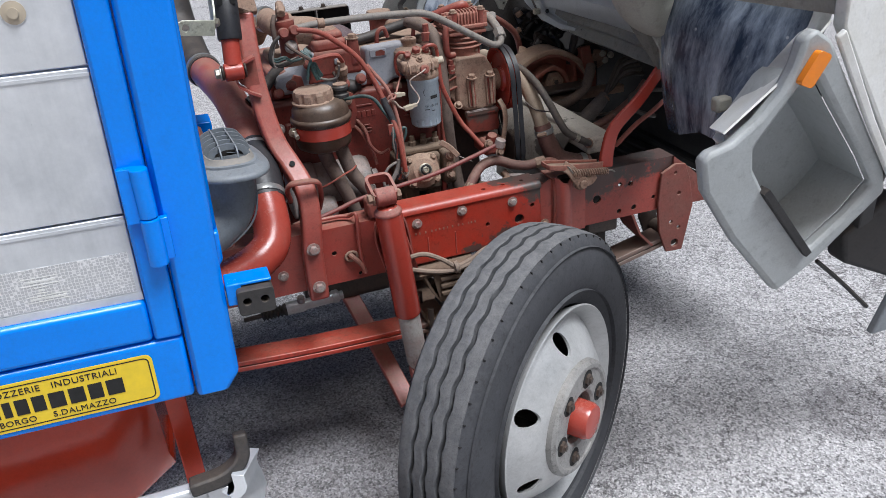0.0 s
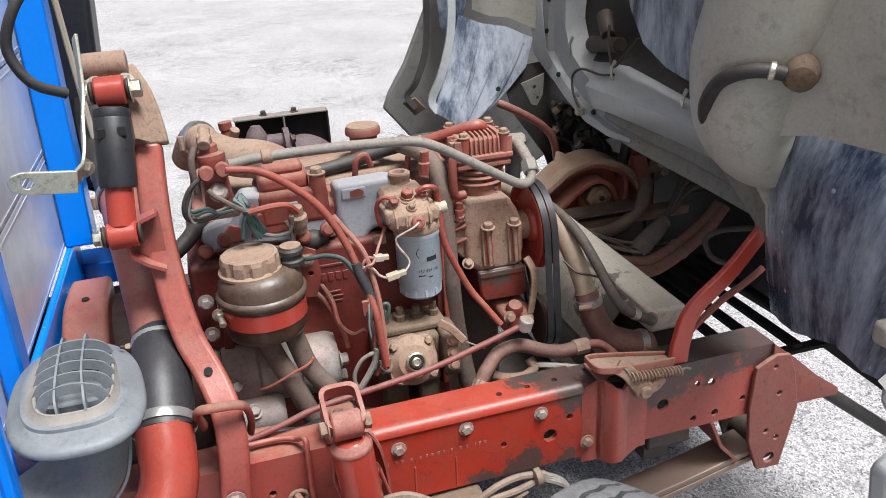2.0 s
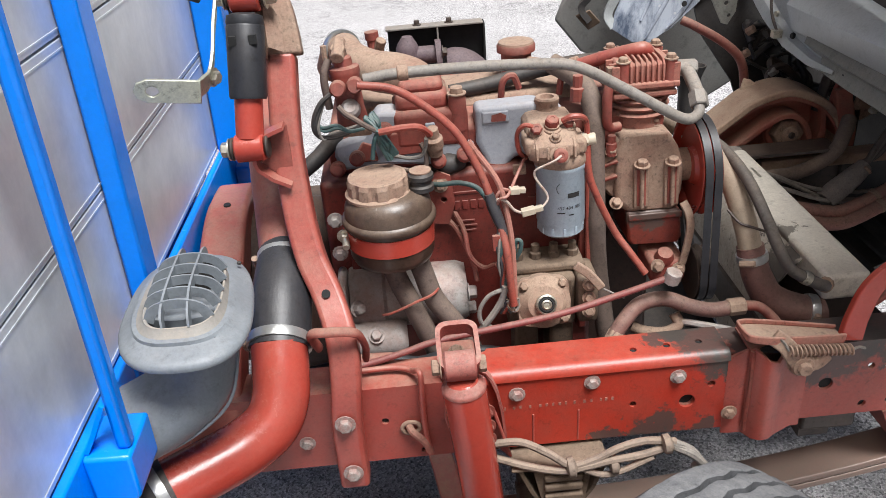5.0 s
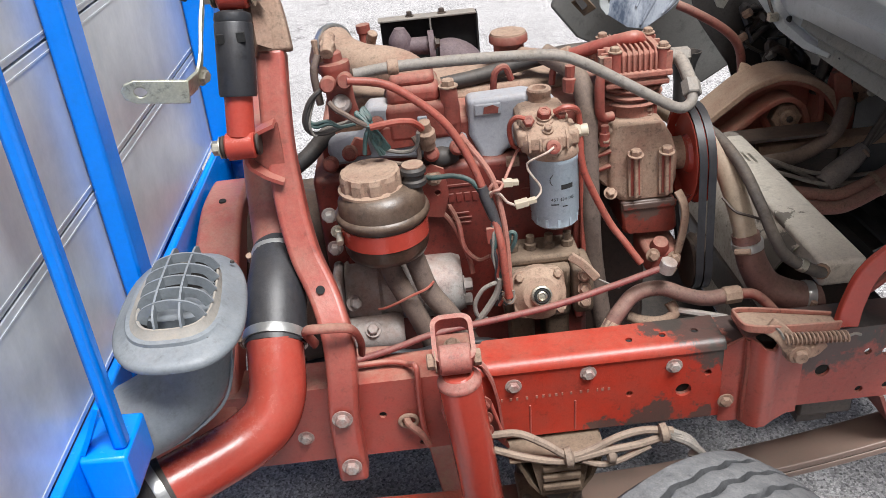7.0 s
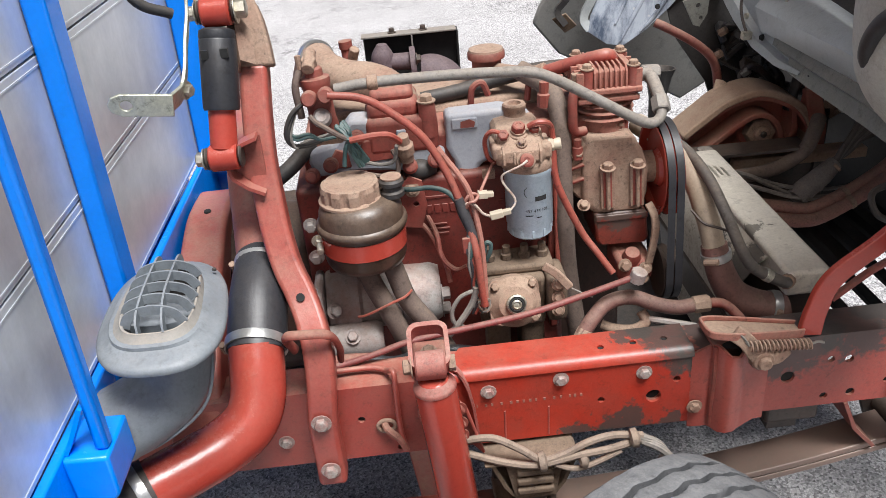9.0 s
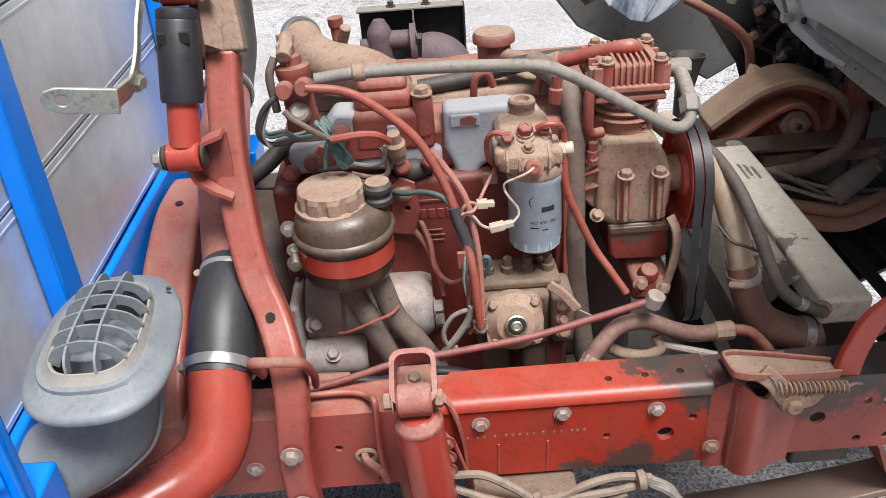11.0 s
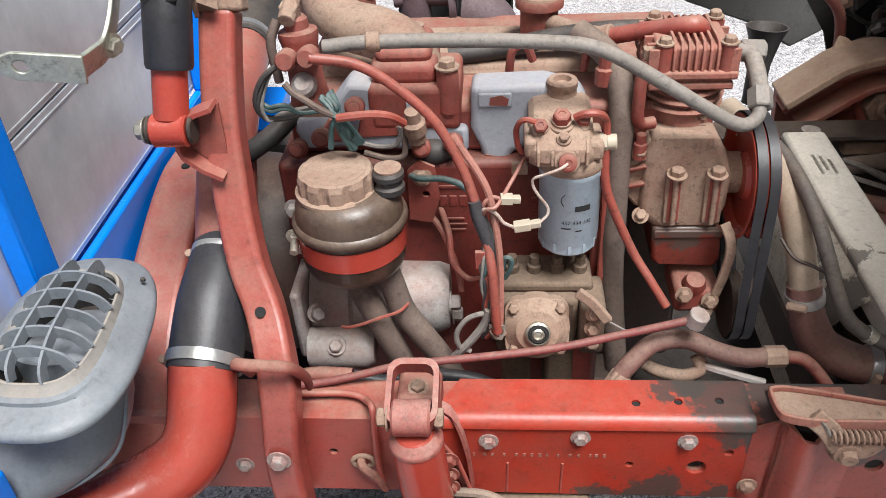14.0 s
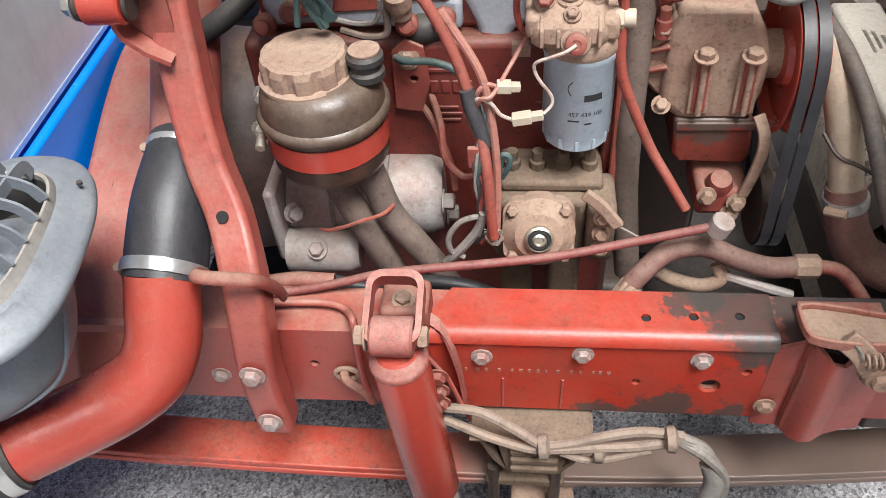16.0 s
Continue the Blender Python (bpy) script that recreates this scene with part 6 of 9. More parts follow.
lathe(bm, [(0.0665, 0.866), (0.0685, 0.866), (0.0685, 0.894), (0.0665, 0.894)], (RX, RY, 0), (0, 0, 1), 40)
part("clamp_band", bm, M_RED_CLEAN, rs, "clean red steel clamp band")
bm = B()
lathe(bm, [(0.066, 0.899), (0.072, 0.901), (0.0735, 0.906), (0.072, 0.911), (0.068, 0.914), (0.066, 0.93), (0.058, 0.944), (0.044, 0.95), (0, 0.951)], (RX, RY, 0), (0, 0, 1), 40)
part("upper_shell", bm, M_BROWN, rs)
bm = B()
prof = [(0.047, 0.943), (0.0515, 0.945), (0.0515, 0.949), (0.045, 0.952)]
lathe(bm, prof, (0.077, 0.176, 0.0), (0, 0, 1), 40)
part("cap_flange", bm, M_TAN, rs)
bm = B()
n = 60
rings = []
for z, base, cut in ((0.950, 0.0475, 0.0035), (0.967, 0.0470, 0.0035), (0.974, 0.0445, 0.001), (0.9755, 0.040, 0.0), (0.9745, 0.037, 0.0), (0.9745, 0.01, 0.0)):
    ring = []
    for k in range(n):
        r = base - cut * (0.0, 1.0, 1.0, 0.0, 0.0, 0.0)[k % 6]
        ring.append(bm.verts.new((0.077 + r * math.cos(2 * math.pi * k / n), 0.176 + r * math.sin(2 * math.pi * k / n), z)))
    rings.append(ring)
for a, b in zip(rings, rings[1:]):
    for k in range(n):
        bm.faces.new((a[k], a[(k + 1) % n], b[(k + 1) % n], b[k]))
bm.faces.new(rings[-1])
part("ribbed_cap", bm, M_TAN, rs, "tan dusty lobed screw cap", smooth=False)
bm = B()
lathe(bm, [(0.019, 0.947), (0.019, 0.954), (0.016, 0.957), (0.016, 0.963), (0.0195, 0.966), (0.0195, 0.972), (0.016, 0.976), (0, 0.977)], (0.142, 0.172, 0.0), (0, 0, 1), 24)
part("breather_cap", bm, M_BLACK, rs)
bm = B()
lathe(bm, [(0.0, 0.9772), (0.0165, 0.9765), (0.0165, 0.9785), (0, 0.980)], (0.142, 0.172, 0.0), (0, 0, 1), 24)
part("breather_top", bm, M_TAN, rs)
bm = B()
box(bm, (0.015, 0.165, 0.868), (0.028, 0.20, 0.892))
part("band_lug", bm, M_RED_CLEAN, rs, bevel=0.002)
bm = B()
cyl(bm, (0.018, 0.165, 0.885), (0.020, 0.135, 0.878), 0.0055), hexbolt(bm, (0.018, 0.163, 0.884), (0, -1, -0.2), 0.009, 0.008)
part("band_screw", bm, M_ZINC, rs)
settle(rs, (0.077, 0.176, 0.975), (0.076, 0.126, 0.993), 0.965)
bm = B()
holed(bm, [(0.148, 0.865), (0.178, 0.86), (0.19, 0.90), (0.185, 0.945), (0.165, 0.955), (0.15, 0.94)], [(0.172, 0.905, 0.005)], 0.005, lambda u, v, w: V(u, 0.205 + w, v))
brk = part("mounting_bracket", bm, M_RED_DUSTY, rs)
bm = B()
hexbolt(bm, (0.168, 0.205, 0.932), (0, -1, 0.2), 0.009, 0.008)
part("bracket_bolt", bm, M_TAN, brk)
for pts in ([(0.078, 0.122, 0.86), (0.089, 0.120, 0.817), (0.106, 0.115, 0.772), (0.124, 0.115, 0.721), (0.144, 0.12, 0.65), (0.16, 0.13, 0.58)], [(0.120, 0.126, 0.86), (0.129, 0.125, 0.821), (0.142, 0.12, 0.777), (0.170, 0.115, 0.731), (0.197, 0.12, 0.672), (0.22, 0.14, 0.58)]):
    h_ = thing("reservoir_hose", pts[2], "brown dusty rubber hose from the fluid reservoir", "hose", group="reservoir hoses")
    part("hose", tube(B(), pts, 0.0165, 14), M_HOSE, h_)
run("hose_tie_wire", "thin red wire wound round the reservoir hoses", "wire", [(0.060, 0.105, 0.764), (0.071, 0.097, 0.770), (0.092, 0.093, 0.780), (0.112, 0.093, 0.789), (0.138, 0.097, 0.797), (0.150, 0.11, 0.80)], 0.0022, M_REDHOSE, 6)

# ---- starter motor ----
st = thing("starter_motor", (0.1, 0.13, 0.72), "dull grey cast starter motor with its solenoid", "starter motor")
bm = B()
lathe(bm, [(0, 0), (0.05, 0), (0.053, 0.004), (0.053, 0.05), (0.048, 0.055), (0.048, 0.115), (0.050, 0.117), (0.050, 0.165), (0.044, 0.178), (0.02, 0.18), (0, 0.18)], (0.022, 0.152, 0.782), (1, 0.03, -0.02), 32)
part("motor_body", bm, M_STEEL, st)
for k in range(3):
    a = 0.6 + k * 2.1
    bm = B()
    hexbolt(bm, (0.202, 0.155 + 0.036 * math.cos(a), 0.778 + 0.036 * math.sin(a)), (1, 0, 0), 0.010, 0.012)
    part("end_bolt", bm, M_STEEL, st)
bm = B()
lathe(bm, [(0, 0), (0.026, 0), (0.028, 0.004), (0.028, 0.075), (0.022, 0.085), (0, 0.085)], (0.02, 0.092, 0.745), (1, 0.03, -0.02), 22)
part("solenoid", bm, M_STEEL, st)
bm = B()
box(bm, (0.008, 0.08, 0.735), (0.022, 0.16, 0.84))
part("drive_flange", bm, M_STEEL, st, bevel=0.006)
bolt(st, (0.035, 0.095, 0.80), (0.5, -0.7, 0.4), 0.0085, 0.012, M_STEEL)
bolt(st, (0.06, 0.072, 0.765), (0, -0.7, 0.7), 0.0085, 0.008, M_STEEL)
settle(st, (0.035, 0.095, 0.80), (0.018, 0.140, 0.757), 1.08)
# ---- injection pump ----
pu = thing("injection_pump", (0.32, 0.17, 0.70), "dust-caked injection pump with a silver plunger button", "pump")
bm = B()
box(bm, (0.262, 0.14, 0.70), (0.372, 0.245, 0.795))
part("pump_body", bm, M_MUD, pu, bevel=0.008)
bm = B()
box(bm, (0.27, 0.155, 0.795), (0.39, 0.225, 0.81))
part("pump_top", bm, M_MUD, pu, bevel=0.005)
for k in range(4):
    bm = B()
    lathe(bm, [(0, 0), (0.010, 0), (0.010, 0.012), (0.007, 0.014), (0.007, 0.026), (0, 0.026)], (0.284 + 0.03 * k, 0.185, 0.808), (0, 0, 1), 8)
    part("delivery_union", bm, M_MUD, pu)
bm = B()
lathe(bm, [(0, -0.02), (0.043, -0.02), (0.043, 0.010), (0.036, 0.015), (0.028, 0.024), (0.017, 0.026), (0, 0.026)], (0.316, 0.128, 0.762), (0.02, -0.93, 0.35), 28)
part("feed_pump", bm, M_TAN, pu)
bm = B()
FPM = frame_at((0.316, 0.127, 0.7625), (0.02, -0.93, 0.35))
holed(bm, rounded(0.084, 0.078, 0.016), [], 0.022, lambda u, v, w: FPM @ V(u, v, w - 0.014))
part("feed_pump_flange", bm, M_TAN, pu, bevel=0.003)
for a in (0.76, 2.38, 3.9, 5.52):
    bm = B()
    m = frame_at((0.316, 0.126, 0.763), (0.02, -0.93, 0.35)) @ Matrix.Translation((0.042 * math.cos(a), 0.042 * math.sin(a), 0.004))
    lathe(bm, [(0.007, 0), (0.007, 0.012), (0.005, 0.014), (0, 0.014)], (0, 0, 0), (0, 0, 1), 6, m)
    part("feed_pump_ear", bm, M_TAN, pu)
for r0, r1, h0, mat in ((0.0165, 0.0165, 0.026, M_ZINC), (0.0125, 0.0125, 0.0275, M_INK_SHADE), (0.0085, 0.0085, 0.028, M_ZINC)):
    bm = B()
    lathe(bm, [(r0, h0), (r1, h0 + 0.007), (r1 - 0.0025, h0 + 0.009), (r1 - 0.004, h0 + 0.006), (0.004, h0 + 0.006), (0, h0 + 0.008)], (0.316, 0.128, 0.762), (0.02, -0.93, 0.35), 24)
    part("plunger_button", bm, mat, pu, "bright round plunger button")
bm = B()
box(bm, (0.372, 0.12, 0.715), (0.405, 0.19, 0.80))
part("governor_cover", bm, M_MUD, pu, bevel=0.008)
for z in (0.74, 0.765, 0.79):
    bolt(pu, (0.388, 0.119, z), (0, -1, 0.3), 0.0075, 0.007, M_TAN)
bm = B()
sweep_rect(bm, [(0.365, 0.115, 0.83), (0.385, 0.11, 0.815), (0.405, 0.105, 0.79)], 0.014, 0.008, 4, (0.6, 0, 0.8))
part("stop_lever", bm, M_TAN, pu, bevel=0.002)
bm = B()
tube(bm, [(0.405, 0.105, 0.79), (0.44, 0.10, 0.77)], 0.0015, 6)
part("stop_cable", bm, M_GREYPIPE, pu)
bm = B()
box(bm, (0.27, 0.14, 0.60), (0.31, 0.20, 0.715)), box(bm, (0.33, 0.15, 0.58), (0.37, 0.22, 0.715))
part("pump_drain", bm, M_MUD, pu, bevel=0.006)
settle(pu, (0.317, 0.095, 0.774), (0.316, 0.092, 0.761))


# ---- pipes, hoses and wires round the engine ----
gp = run("air_delivery_pipe", "long bent grey steel air pipe across the engine", "pipe",
         [(0.07, 0.182, 1.118), (0.127, 0.184, 1.122), (0.23, 0.185, 1.121), (0.32, 0.184, 1.117), (0.365, 0.181, 1.113), (0.40, 0.18, 1.099), (0.455, 0.179, 1.066), (0.505, 0.178, 1.035), (0.536, 0.178, 1.017), (0.553, 0.180, 1.013), (0.566, 0.188, 1.018), (0.570, 0.198, 1.028)], 0.0083, M_GREYPIPE, 14)
bm = B(); cyl(bm, (0.119, 0.184, 1.122), (0.135, 0.1843, 1.1221), 0.0112); part("pipe_clip", bm, M_TAN, gp)
bm = B(); cyl(bm, (0.570, 0.195, 1.025), (0.572, 0.216, 1.040), 0.0145, seg=6); part("union_nut", bm, M_GREYPIPE, gp)
bm = B(); tube(bm, [(0.572, 0.214, 1.039), (0.572, 0.248, 1.054), (0.568, 0.268, 1.062), (0.549, 0.276, 1.062)], 0.0105, 12); part("elbow_union", bm, M_GREYPIPE, gp)
bm = B(); cyl(bm, (0.560, 0.277, 1.062), (0.589, 0.276, 1.061), 0.0135, seg=6); part("banjo_nut", bm, M_GREYPIPE, gp)
run("fuel_hose", "bright red plastic fuel hose over the engine", "hose", [(0.062, 0.139, 1.124), (0.109, 0.15, 1.111), (0.147, 0.152, 1.086), (0.192, 0.148, 1.043), (0.221, 0.14, 0.99), (0.238, 0.13, 0.942), (0.251, 0.115, 0.896), (0.258, 0.10, 0.855), (0.261, 0.092, 0.804), (0.264, 0.09, 0.769)], 0.0062, M_REDHOSE)
run("fuel_hose", "red plastic fuel hose beside the filter", "hose", [(0.391, 0.163, 0.994), (0.393, 0.162, 0.955), (0.403, 0.162, 0.918), (0.435, 0.16, 0.846), (0.459, 0.145, 0.81), (0.481, 0.13, 0.778)], 0.0058, M_REDHOSE)
run("coolant_pipe", "dusty brown coolant pipe down the engine side", "pipe", [(0.365, 0.31, 1.078), (0.398, 0.28, 1.062), (0.413, 0.255, 1.041), (0.418, 0.235, 1.005), (0.415, 0.215, 0.946), (0.416, 0.205, 0.85), (0.419, 0.20, 0.767), (0.426, 0.19, 0.694), (0.435, 0.18, 0.618)], 0.0165, M_HOSE, 14)
cp = run("red_return_pipe", "short red return pipe above the compressor", "pipe", [(0.405, 0.312, 1.069), (0.445, 0.285, 1.087), (0.485, 0.258, 1.103), (0.500, 0.258, 1.103), (0.508, 0.268, 1.092)], 0.0108, M_RED, 12)
bm = B(); cyl(bm, (0.398, 0.316, 1.066), (0.410, 0.309, 1.071), 0.0155); part("pipe_collar", bm, M_TAN, cp)
run("return_hose", "tan coolant hose below the filler cap", "hose", [(0.335, 0.40, 1.055), (0.37, 0.345, 1.062), (0.402, 0.314, 1.068)], 0.0125, M_TAN)
run("black_hose", "black rubber hose under the air pipe", "hose", [(0.20, 0.34, 1.035), (0.27, 0.345, 1.042), (0.35, 0.345, 1.058), (0.42, 0.33, 1.07), (0.5, 0.35, 1.06)], 0.013, M_BLACK)
run("black_hose", "black rubber hose behind the support arm", "hose", [(-0.06, 0.20, 0.965), (-0.02, 0.215, 0.988), (0.005, 0.24, 1.005), (0.03, 0.27, 1.018)], 0.013, M_BLACK)
run("breather_bulb", "black rubber breather behind the reservoir", "hose", [(0.165, 0.235, 0.955), (0.185, 0.225, 0.957), (0.205, 0.235, 0.955)], [0.016, 0.018, 0.014], M_BLACK, 14)
run("teal_hose", "grey-green rubber hose from the reservoir to the loom", "hose", [(0.155, 0.20, 0.936), (0.169, 0.185, 0.941), (0.198, 0.18, 0.943), (0.225, 0.175, 0.933), (0.243, 0.165, 0.905), (0.262, 0.14, 0.865), (0.268, 0.125, 0.82)], 0.0042, M_TEAL)
loom = thing("wiring_loom", (0.26, 0.13, 0.85), "taped bundle of red, pink and grey engine wires", "wires")
part("wire", tube(B(), [(0.213, 0.15, 1.022), (0.226, 0.145, 1.002), (0.240, 0.138, 0.982), (0.254, 0.130, 0.955), (0.262, 0.122, 0.915), (0.267, 0.114, 0.87), (0.268, 0.108, 0.82), (0.267, 0.10, 0.775)], 0.0046, 9), M_PINK, loom)
part("wire", tube(B(), [(0.245, 0.128, 0.93), (0.250, 0.126, 0.944), (0.258, 0.128, 0.950), (0.268, 0.13, 0.946)], 0.0026, 7), M_PINK, loom)
part("wire", tube(B(), [(0.243, 0.126, 0.928), (0.250, 0.120, 0.938), (0.262, 0.118, 0.934), (0.272, 0.118, 0.920), (0.284, 0.12, 0.912)], 0.0022, 7), M_PALEWIRE, loom)
part("wire", tube(B(), [(0.246, 0.124, 0.922), (0.252, 0.116, 0.940), (0.264, 0.118, 0.944), (0.280, 0.15, 0.955), (0.292, 0.165, 0.97), (0.300, 0.182, 0.975)], 0.0024, 7), M_PINK, loom)
part("tape_wrap", tube(B(), [(0.237, 0.127, 0.945), (0.242, 0.124, 0.926), (0.249, 0.118, 0.904), (0.256, 0.112, 0.882)], [0.0075, 0.0095, 0.0085, 0.0062], 12), M_LOOMTAPE, loom, "black insulating tape wound round the wires")
random.seed(21)
for k in range(9):
    a, b = random.uniform(-1, 1), random.uniform(-1, 1)
    part("wire", tube(B(), [(0.252 + 0.004 * a, 0.114 + 0.003 * b, 0.892), (0.250 + 0.007 * a, 0.108 + 0.005 * b, 0.865), (0.251 + 0.007 * b, 0.104 + 0.004 * a, 0.835), (0.253 + 0.006 * a, 0.102, 0.80), (0.256 + 0.010 * b, 0.100 + 0.003 * a, 0.775), (0.258 + 0.014 * a, 0.102, 0.748)], 0.0024 if k % 3 else 0.0034, 6), (M_REDHOSE, M_LOOMTAPE, M_TEAL, M_GREYPIPE, M_PINK, M_LOOMTAPE, M_TEAL, M_REDHOSE, M_GREYPIPE)[k], loom)
for p, d in (((0.268, 0.130, 0.946), V(0.024, 0.002, -0.002)), ((0.284, 0.120, 0.912), V(0.032, 0.0, 0.006))):
    bm = B()
    m = frame_at(p, d)
    box(bm, (-0.0065, -0.0050, 0), (0.0065, 0.0050, d.length * 0.62), m), box(bm, (-0.0048, -0.0038, d.length * 0.6), (0.0048, 0.0038, d.length), m)
    part("connector", bm, M_CREAM, loom, "cream plastic connector", bevel=0.001)
bm = B()
box(bm, (-0.010, -0.004, -0.008), (0.010, 0.004, 0.008), pose(0.292, 0.19, 0.952, 0.3, 0.5, 0))
part("wire_clip", bm, M_TAN, loom, bevel=0.001)
bm = B()
box(bm, (-0.006, -0.003, -0.013), (0.006, 0.003, 0.013), pose(0.243, 0.108, 0.872, 0.2, 0.0, 0.1))
part("wire_clip", bm, M_RED_DUSTY, loom, bevel=0.001)
part("wire", tube(B(), [(0.252, 0.10, 0.792), (0.240, 0.10, 0.790), (0.224, 0.10, 0.781), (0.211, 0.10, 0.758), (0.213, 0.10, 0.735), (0.228, 0.10, 0.725)], 0.0036, 8), M_GREYPIPE, loom)
part("wire", tube(B(), [(0.253, 0.098, 0.80), (0.247, 0.10, 0.775), (0.234, 0.10, 0.752), (0.219, 0.10, 0.731), (0.205, 0.105, 0.71)], 0.0055, 8), M_GREYPIPE, loom)
part("clip_loop", tube(B(), [(0.273, 0.118, 0.835), (0.280, 0.115, 0.852), (0.281, 0.115, 0.866), (0.274, 0.116, 0.868), (0.271, 0.118, 0.850)], 0.0034, 8), M_TEAL, loom)
random.seed(33)
for k in range(7):
    a, b = random.uniform(-1, 1), random.uniform(-1, 1)
    part("tie_wire", tube(B(), [(0.253 + 0.004 * a, 0.093, 0.773 + 0.006 * b), (0.262 + 0.004 * b, 0.088 + 0.003 * a, 0.780 + 0.006 * a), (0.272 + 0.003 * a, 0.092, 0.770 + 0.008 * b), (0.264 + 0.005 * b, 0.089, 0.757 + 0.005 * a), (0.254, 0.093, 0.764 + 0.006 * a)], 0.0010, 5), M_TAN if k % 2 else M_GREYPIPE, loom)
gw = thing("green_wires", (0.075, 0.16, 1.04), "knot of dark green and black wires behind the cap", "wires")
random.seed(5)
for k in range(9):
    a, b = random.uniform(-1, 1), random.uniform(-1, 1)
    part("wire", tube(B(), [(0.074 + 0.007 * a, 0.148 + 0.006 * b, 1.075 + 0.004 * b), (0.082 + 0.005 * a, 0.140 + 0.005 * b, 1.066), (0.0855 + 0.003 * b, 0.136 + 0.003 * a, 1.055), (0.091 + 0.006 * a, 0.142 + 0.004 * b, 1.036 + 0.004 * b), (0.100 + 0.009 * b, 0.150 + 0.004 * a, 1.010 + 0.004 * a)], 0.0034, 7), M_TEAL, gw)
part("wire", tube(B(), [(0.085, 0.137, 1.055), (0.079, 0.135, 1.045), (0.075, 0.138, 1.03), (0.072, 0.14, 1.012)], 0.0034, 7), M_TEAL, gw)
part("tie", tube(B(), [(0.080, 0.131, 1.058), (0.086, 0.129, 1.057), (0.092, 0.133, 1.053)], 0.0016, 5), M_TEAL, gw)
for k, mat in enumerate((M_BLACK, M_BLACK, M_GREYPIPE)):
    a = 0.003 * k
    part("wire", tube(B(), [(0.027, 0.142, 1.116), (0.008 + a, 0.136 + a, 1.102), (-0.004 + a, 0.135, 1.077 - a), (-0.001 + a, 0.139, 1.056 - a), (0.018, 0.146, 1.048 + a), (0.041, 0.148, 1.053 + a), (0.062, 0.148, 1.063)], 0.0034 if k < 2 else 0.0024, 7), mat, gw)
part("wire", tube(B(), [(0.034, 0.128, 1.100), (0.042, 0.126, 1.090), (0.054, 0.127, 1.080), (0.068, 0.129, 1.068), (0.084, 0.134, 1.056)], 0.0040, 8), M_HOSE, gw)
for k in range(2):
    part("wire", tube(B(), [(-0.004 + 0.006 * k, 0.141, 1.07), (0.010, 0.138, 1.062 + 0.005 * k), (0.028, 0.136, 1.066 + 0.004 * k), (0.044, 0.14, 1.058), (0.066, 0.14, 1.060)], 0.0026, 7), M_TEAL, gw)
part("wire", tube(B(), [(0.086, 0.132, 1.055), (0.104, 0.13, 1.058), (0.124, 0.13, 1.0595), (0.144, 0.131, 1.057), (0.158, 0.15, 1.038)], 0.0052, 8), M_REDHOSE, gw)
part("wire", tube(B(), [(0.104, 0.165, 1.004), (0.124, 0.17, 0.996), (0.143, 0.17, 0.998), (0.150, 0.17, 1.010), (0.152, 0.165, 1.026)], 0.0030, 7), M_GREYPIPE, gw)
for z0, pts in enumerate(([(0.185, 0.225, 0.88), (0.20, 0.19, 0.855), (0.205, 0.17, 0.82), (0.225, 0.16, 0.80), (0.245, 0.15, 0.81)], [(0.165, 0.22, 0.875), (0.19, 0.20, 0.85), (0.21, 0.18, 0.80), (0.215, 0.17, 0.77)])):
    run("injector_pipe", "thin red injector pipe on the engine side", "pipe", pts, 0.0042, M_RED_DUSTY, 8, group="injector pipes")
for x in (0.28, 0.375):
    hp = run("lifting_loop", "small red looped pipe on the cylinder head", "pipe", [(x, 0.30, 1.03), (x + 0.004, 0.295, 1.06), (x + 0.02, 0.295, 1.068), (x + 0.03, 0.30, 1.045)], 0.0055, M_RED_DUSTY, 8, group="head loops")
bm = B()
lathe(bm, [(0, 0), (0.012, 0), (0.012, 0.02), (0.008, 0.022), (0.008, 0.04), (0, 0.042)], (0.398, 0.285, 1.02), (0, 0, 1), 8)
part("head_union", bm, M_RED_DUSTY, eng)
rod = thing("control_rod", (0.27, 0.07, 0.74), "long dull red control rod above the rail", "rod")
bm = B(); tube(bm, [(-0.01, 0.05, 0.707), (0.04, 0.055, 0.712), (0.09, 0.06, 0.722), (0.15, 0.065, 0.735), (0.32, 0.075, 0.752), (0.42, 0.085, 0.77), (0.505, 0.088, 0.793)], 0.0053, 10); part("rod_tube", bm, M_ROD, rod)
bm = B(); cyl(bm, (0.507, 0.088, 0.785), (0.512, 0.085, 0.805), 0.013, seg=10); part("rod_joint", bm, M_STEEL, rod)
bc = run("black_hose", "black rubber hose with a red end behind the rail", "hose", [(0.068, 0.085, 0.693), (0.108, 0.088, 0.68), (0.15, 0.09, 0.687), (0.192, 0.09, 0.69), (0.233, 0.09, 0.683), (0.266, 0.09, 0.667), (0.304, 0.09, 0.656)], 0.009, M_SLEEVE)
part("red_end", tube(B(), [(-0.02, 0.085, 0.687), (0.022, 0.085, 0.695), (0.068, 0.085, 0.693)], 0.0105, 10), M_RED_DUSTY, bc)
run("rail_pipe", "thin dusty red brake pipe bent over the rail", "pipe", [(0.007, 0.03, 0.716), (0.057, 0.032, 0.716), (0.083, 0.029, 0.716), (0.098, 0.02, 0.716), (0.11, -0.004, 0.729), (0.11, -0.009, 0.696), (0.109, -0.009, 0.653), (0.11, -0.01, 0.614), (0.115, -0.012, 0.578)], 0.0045, M_RED)
bm = B()
ring = [(0.088 + 0.0135 * math.cos(a), -0.004, 0.626 + 0.011 * math.sin(a)) for a in [k * math.pi / 8 for k in range(17)]]
tube(bm, ring, 0.0034, 8)
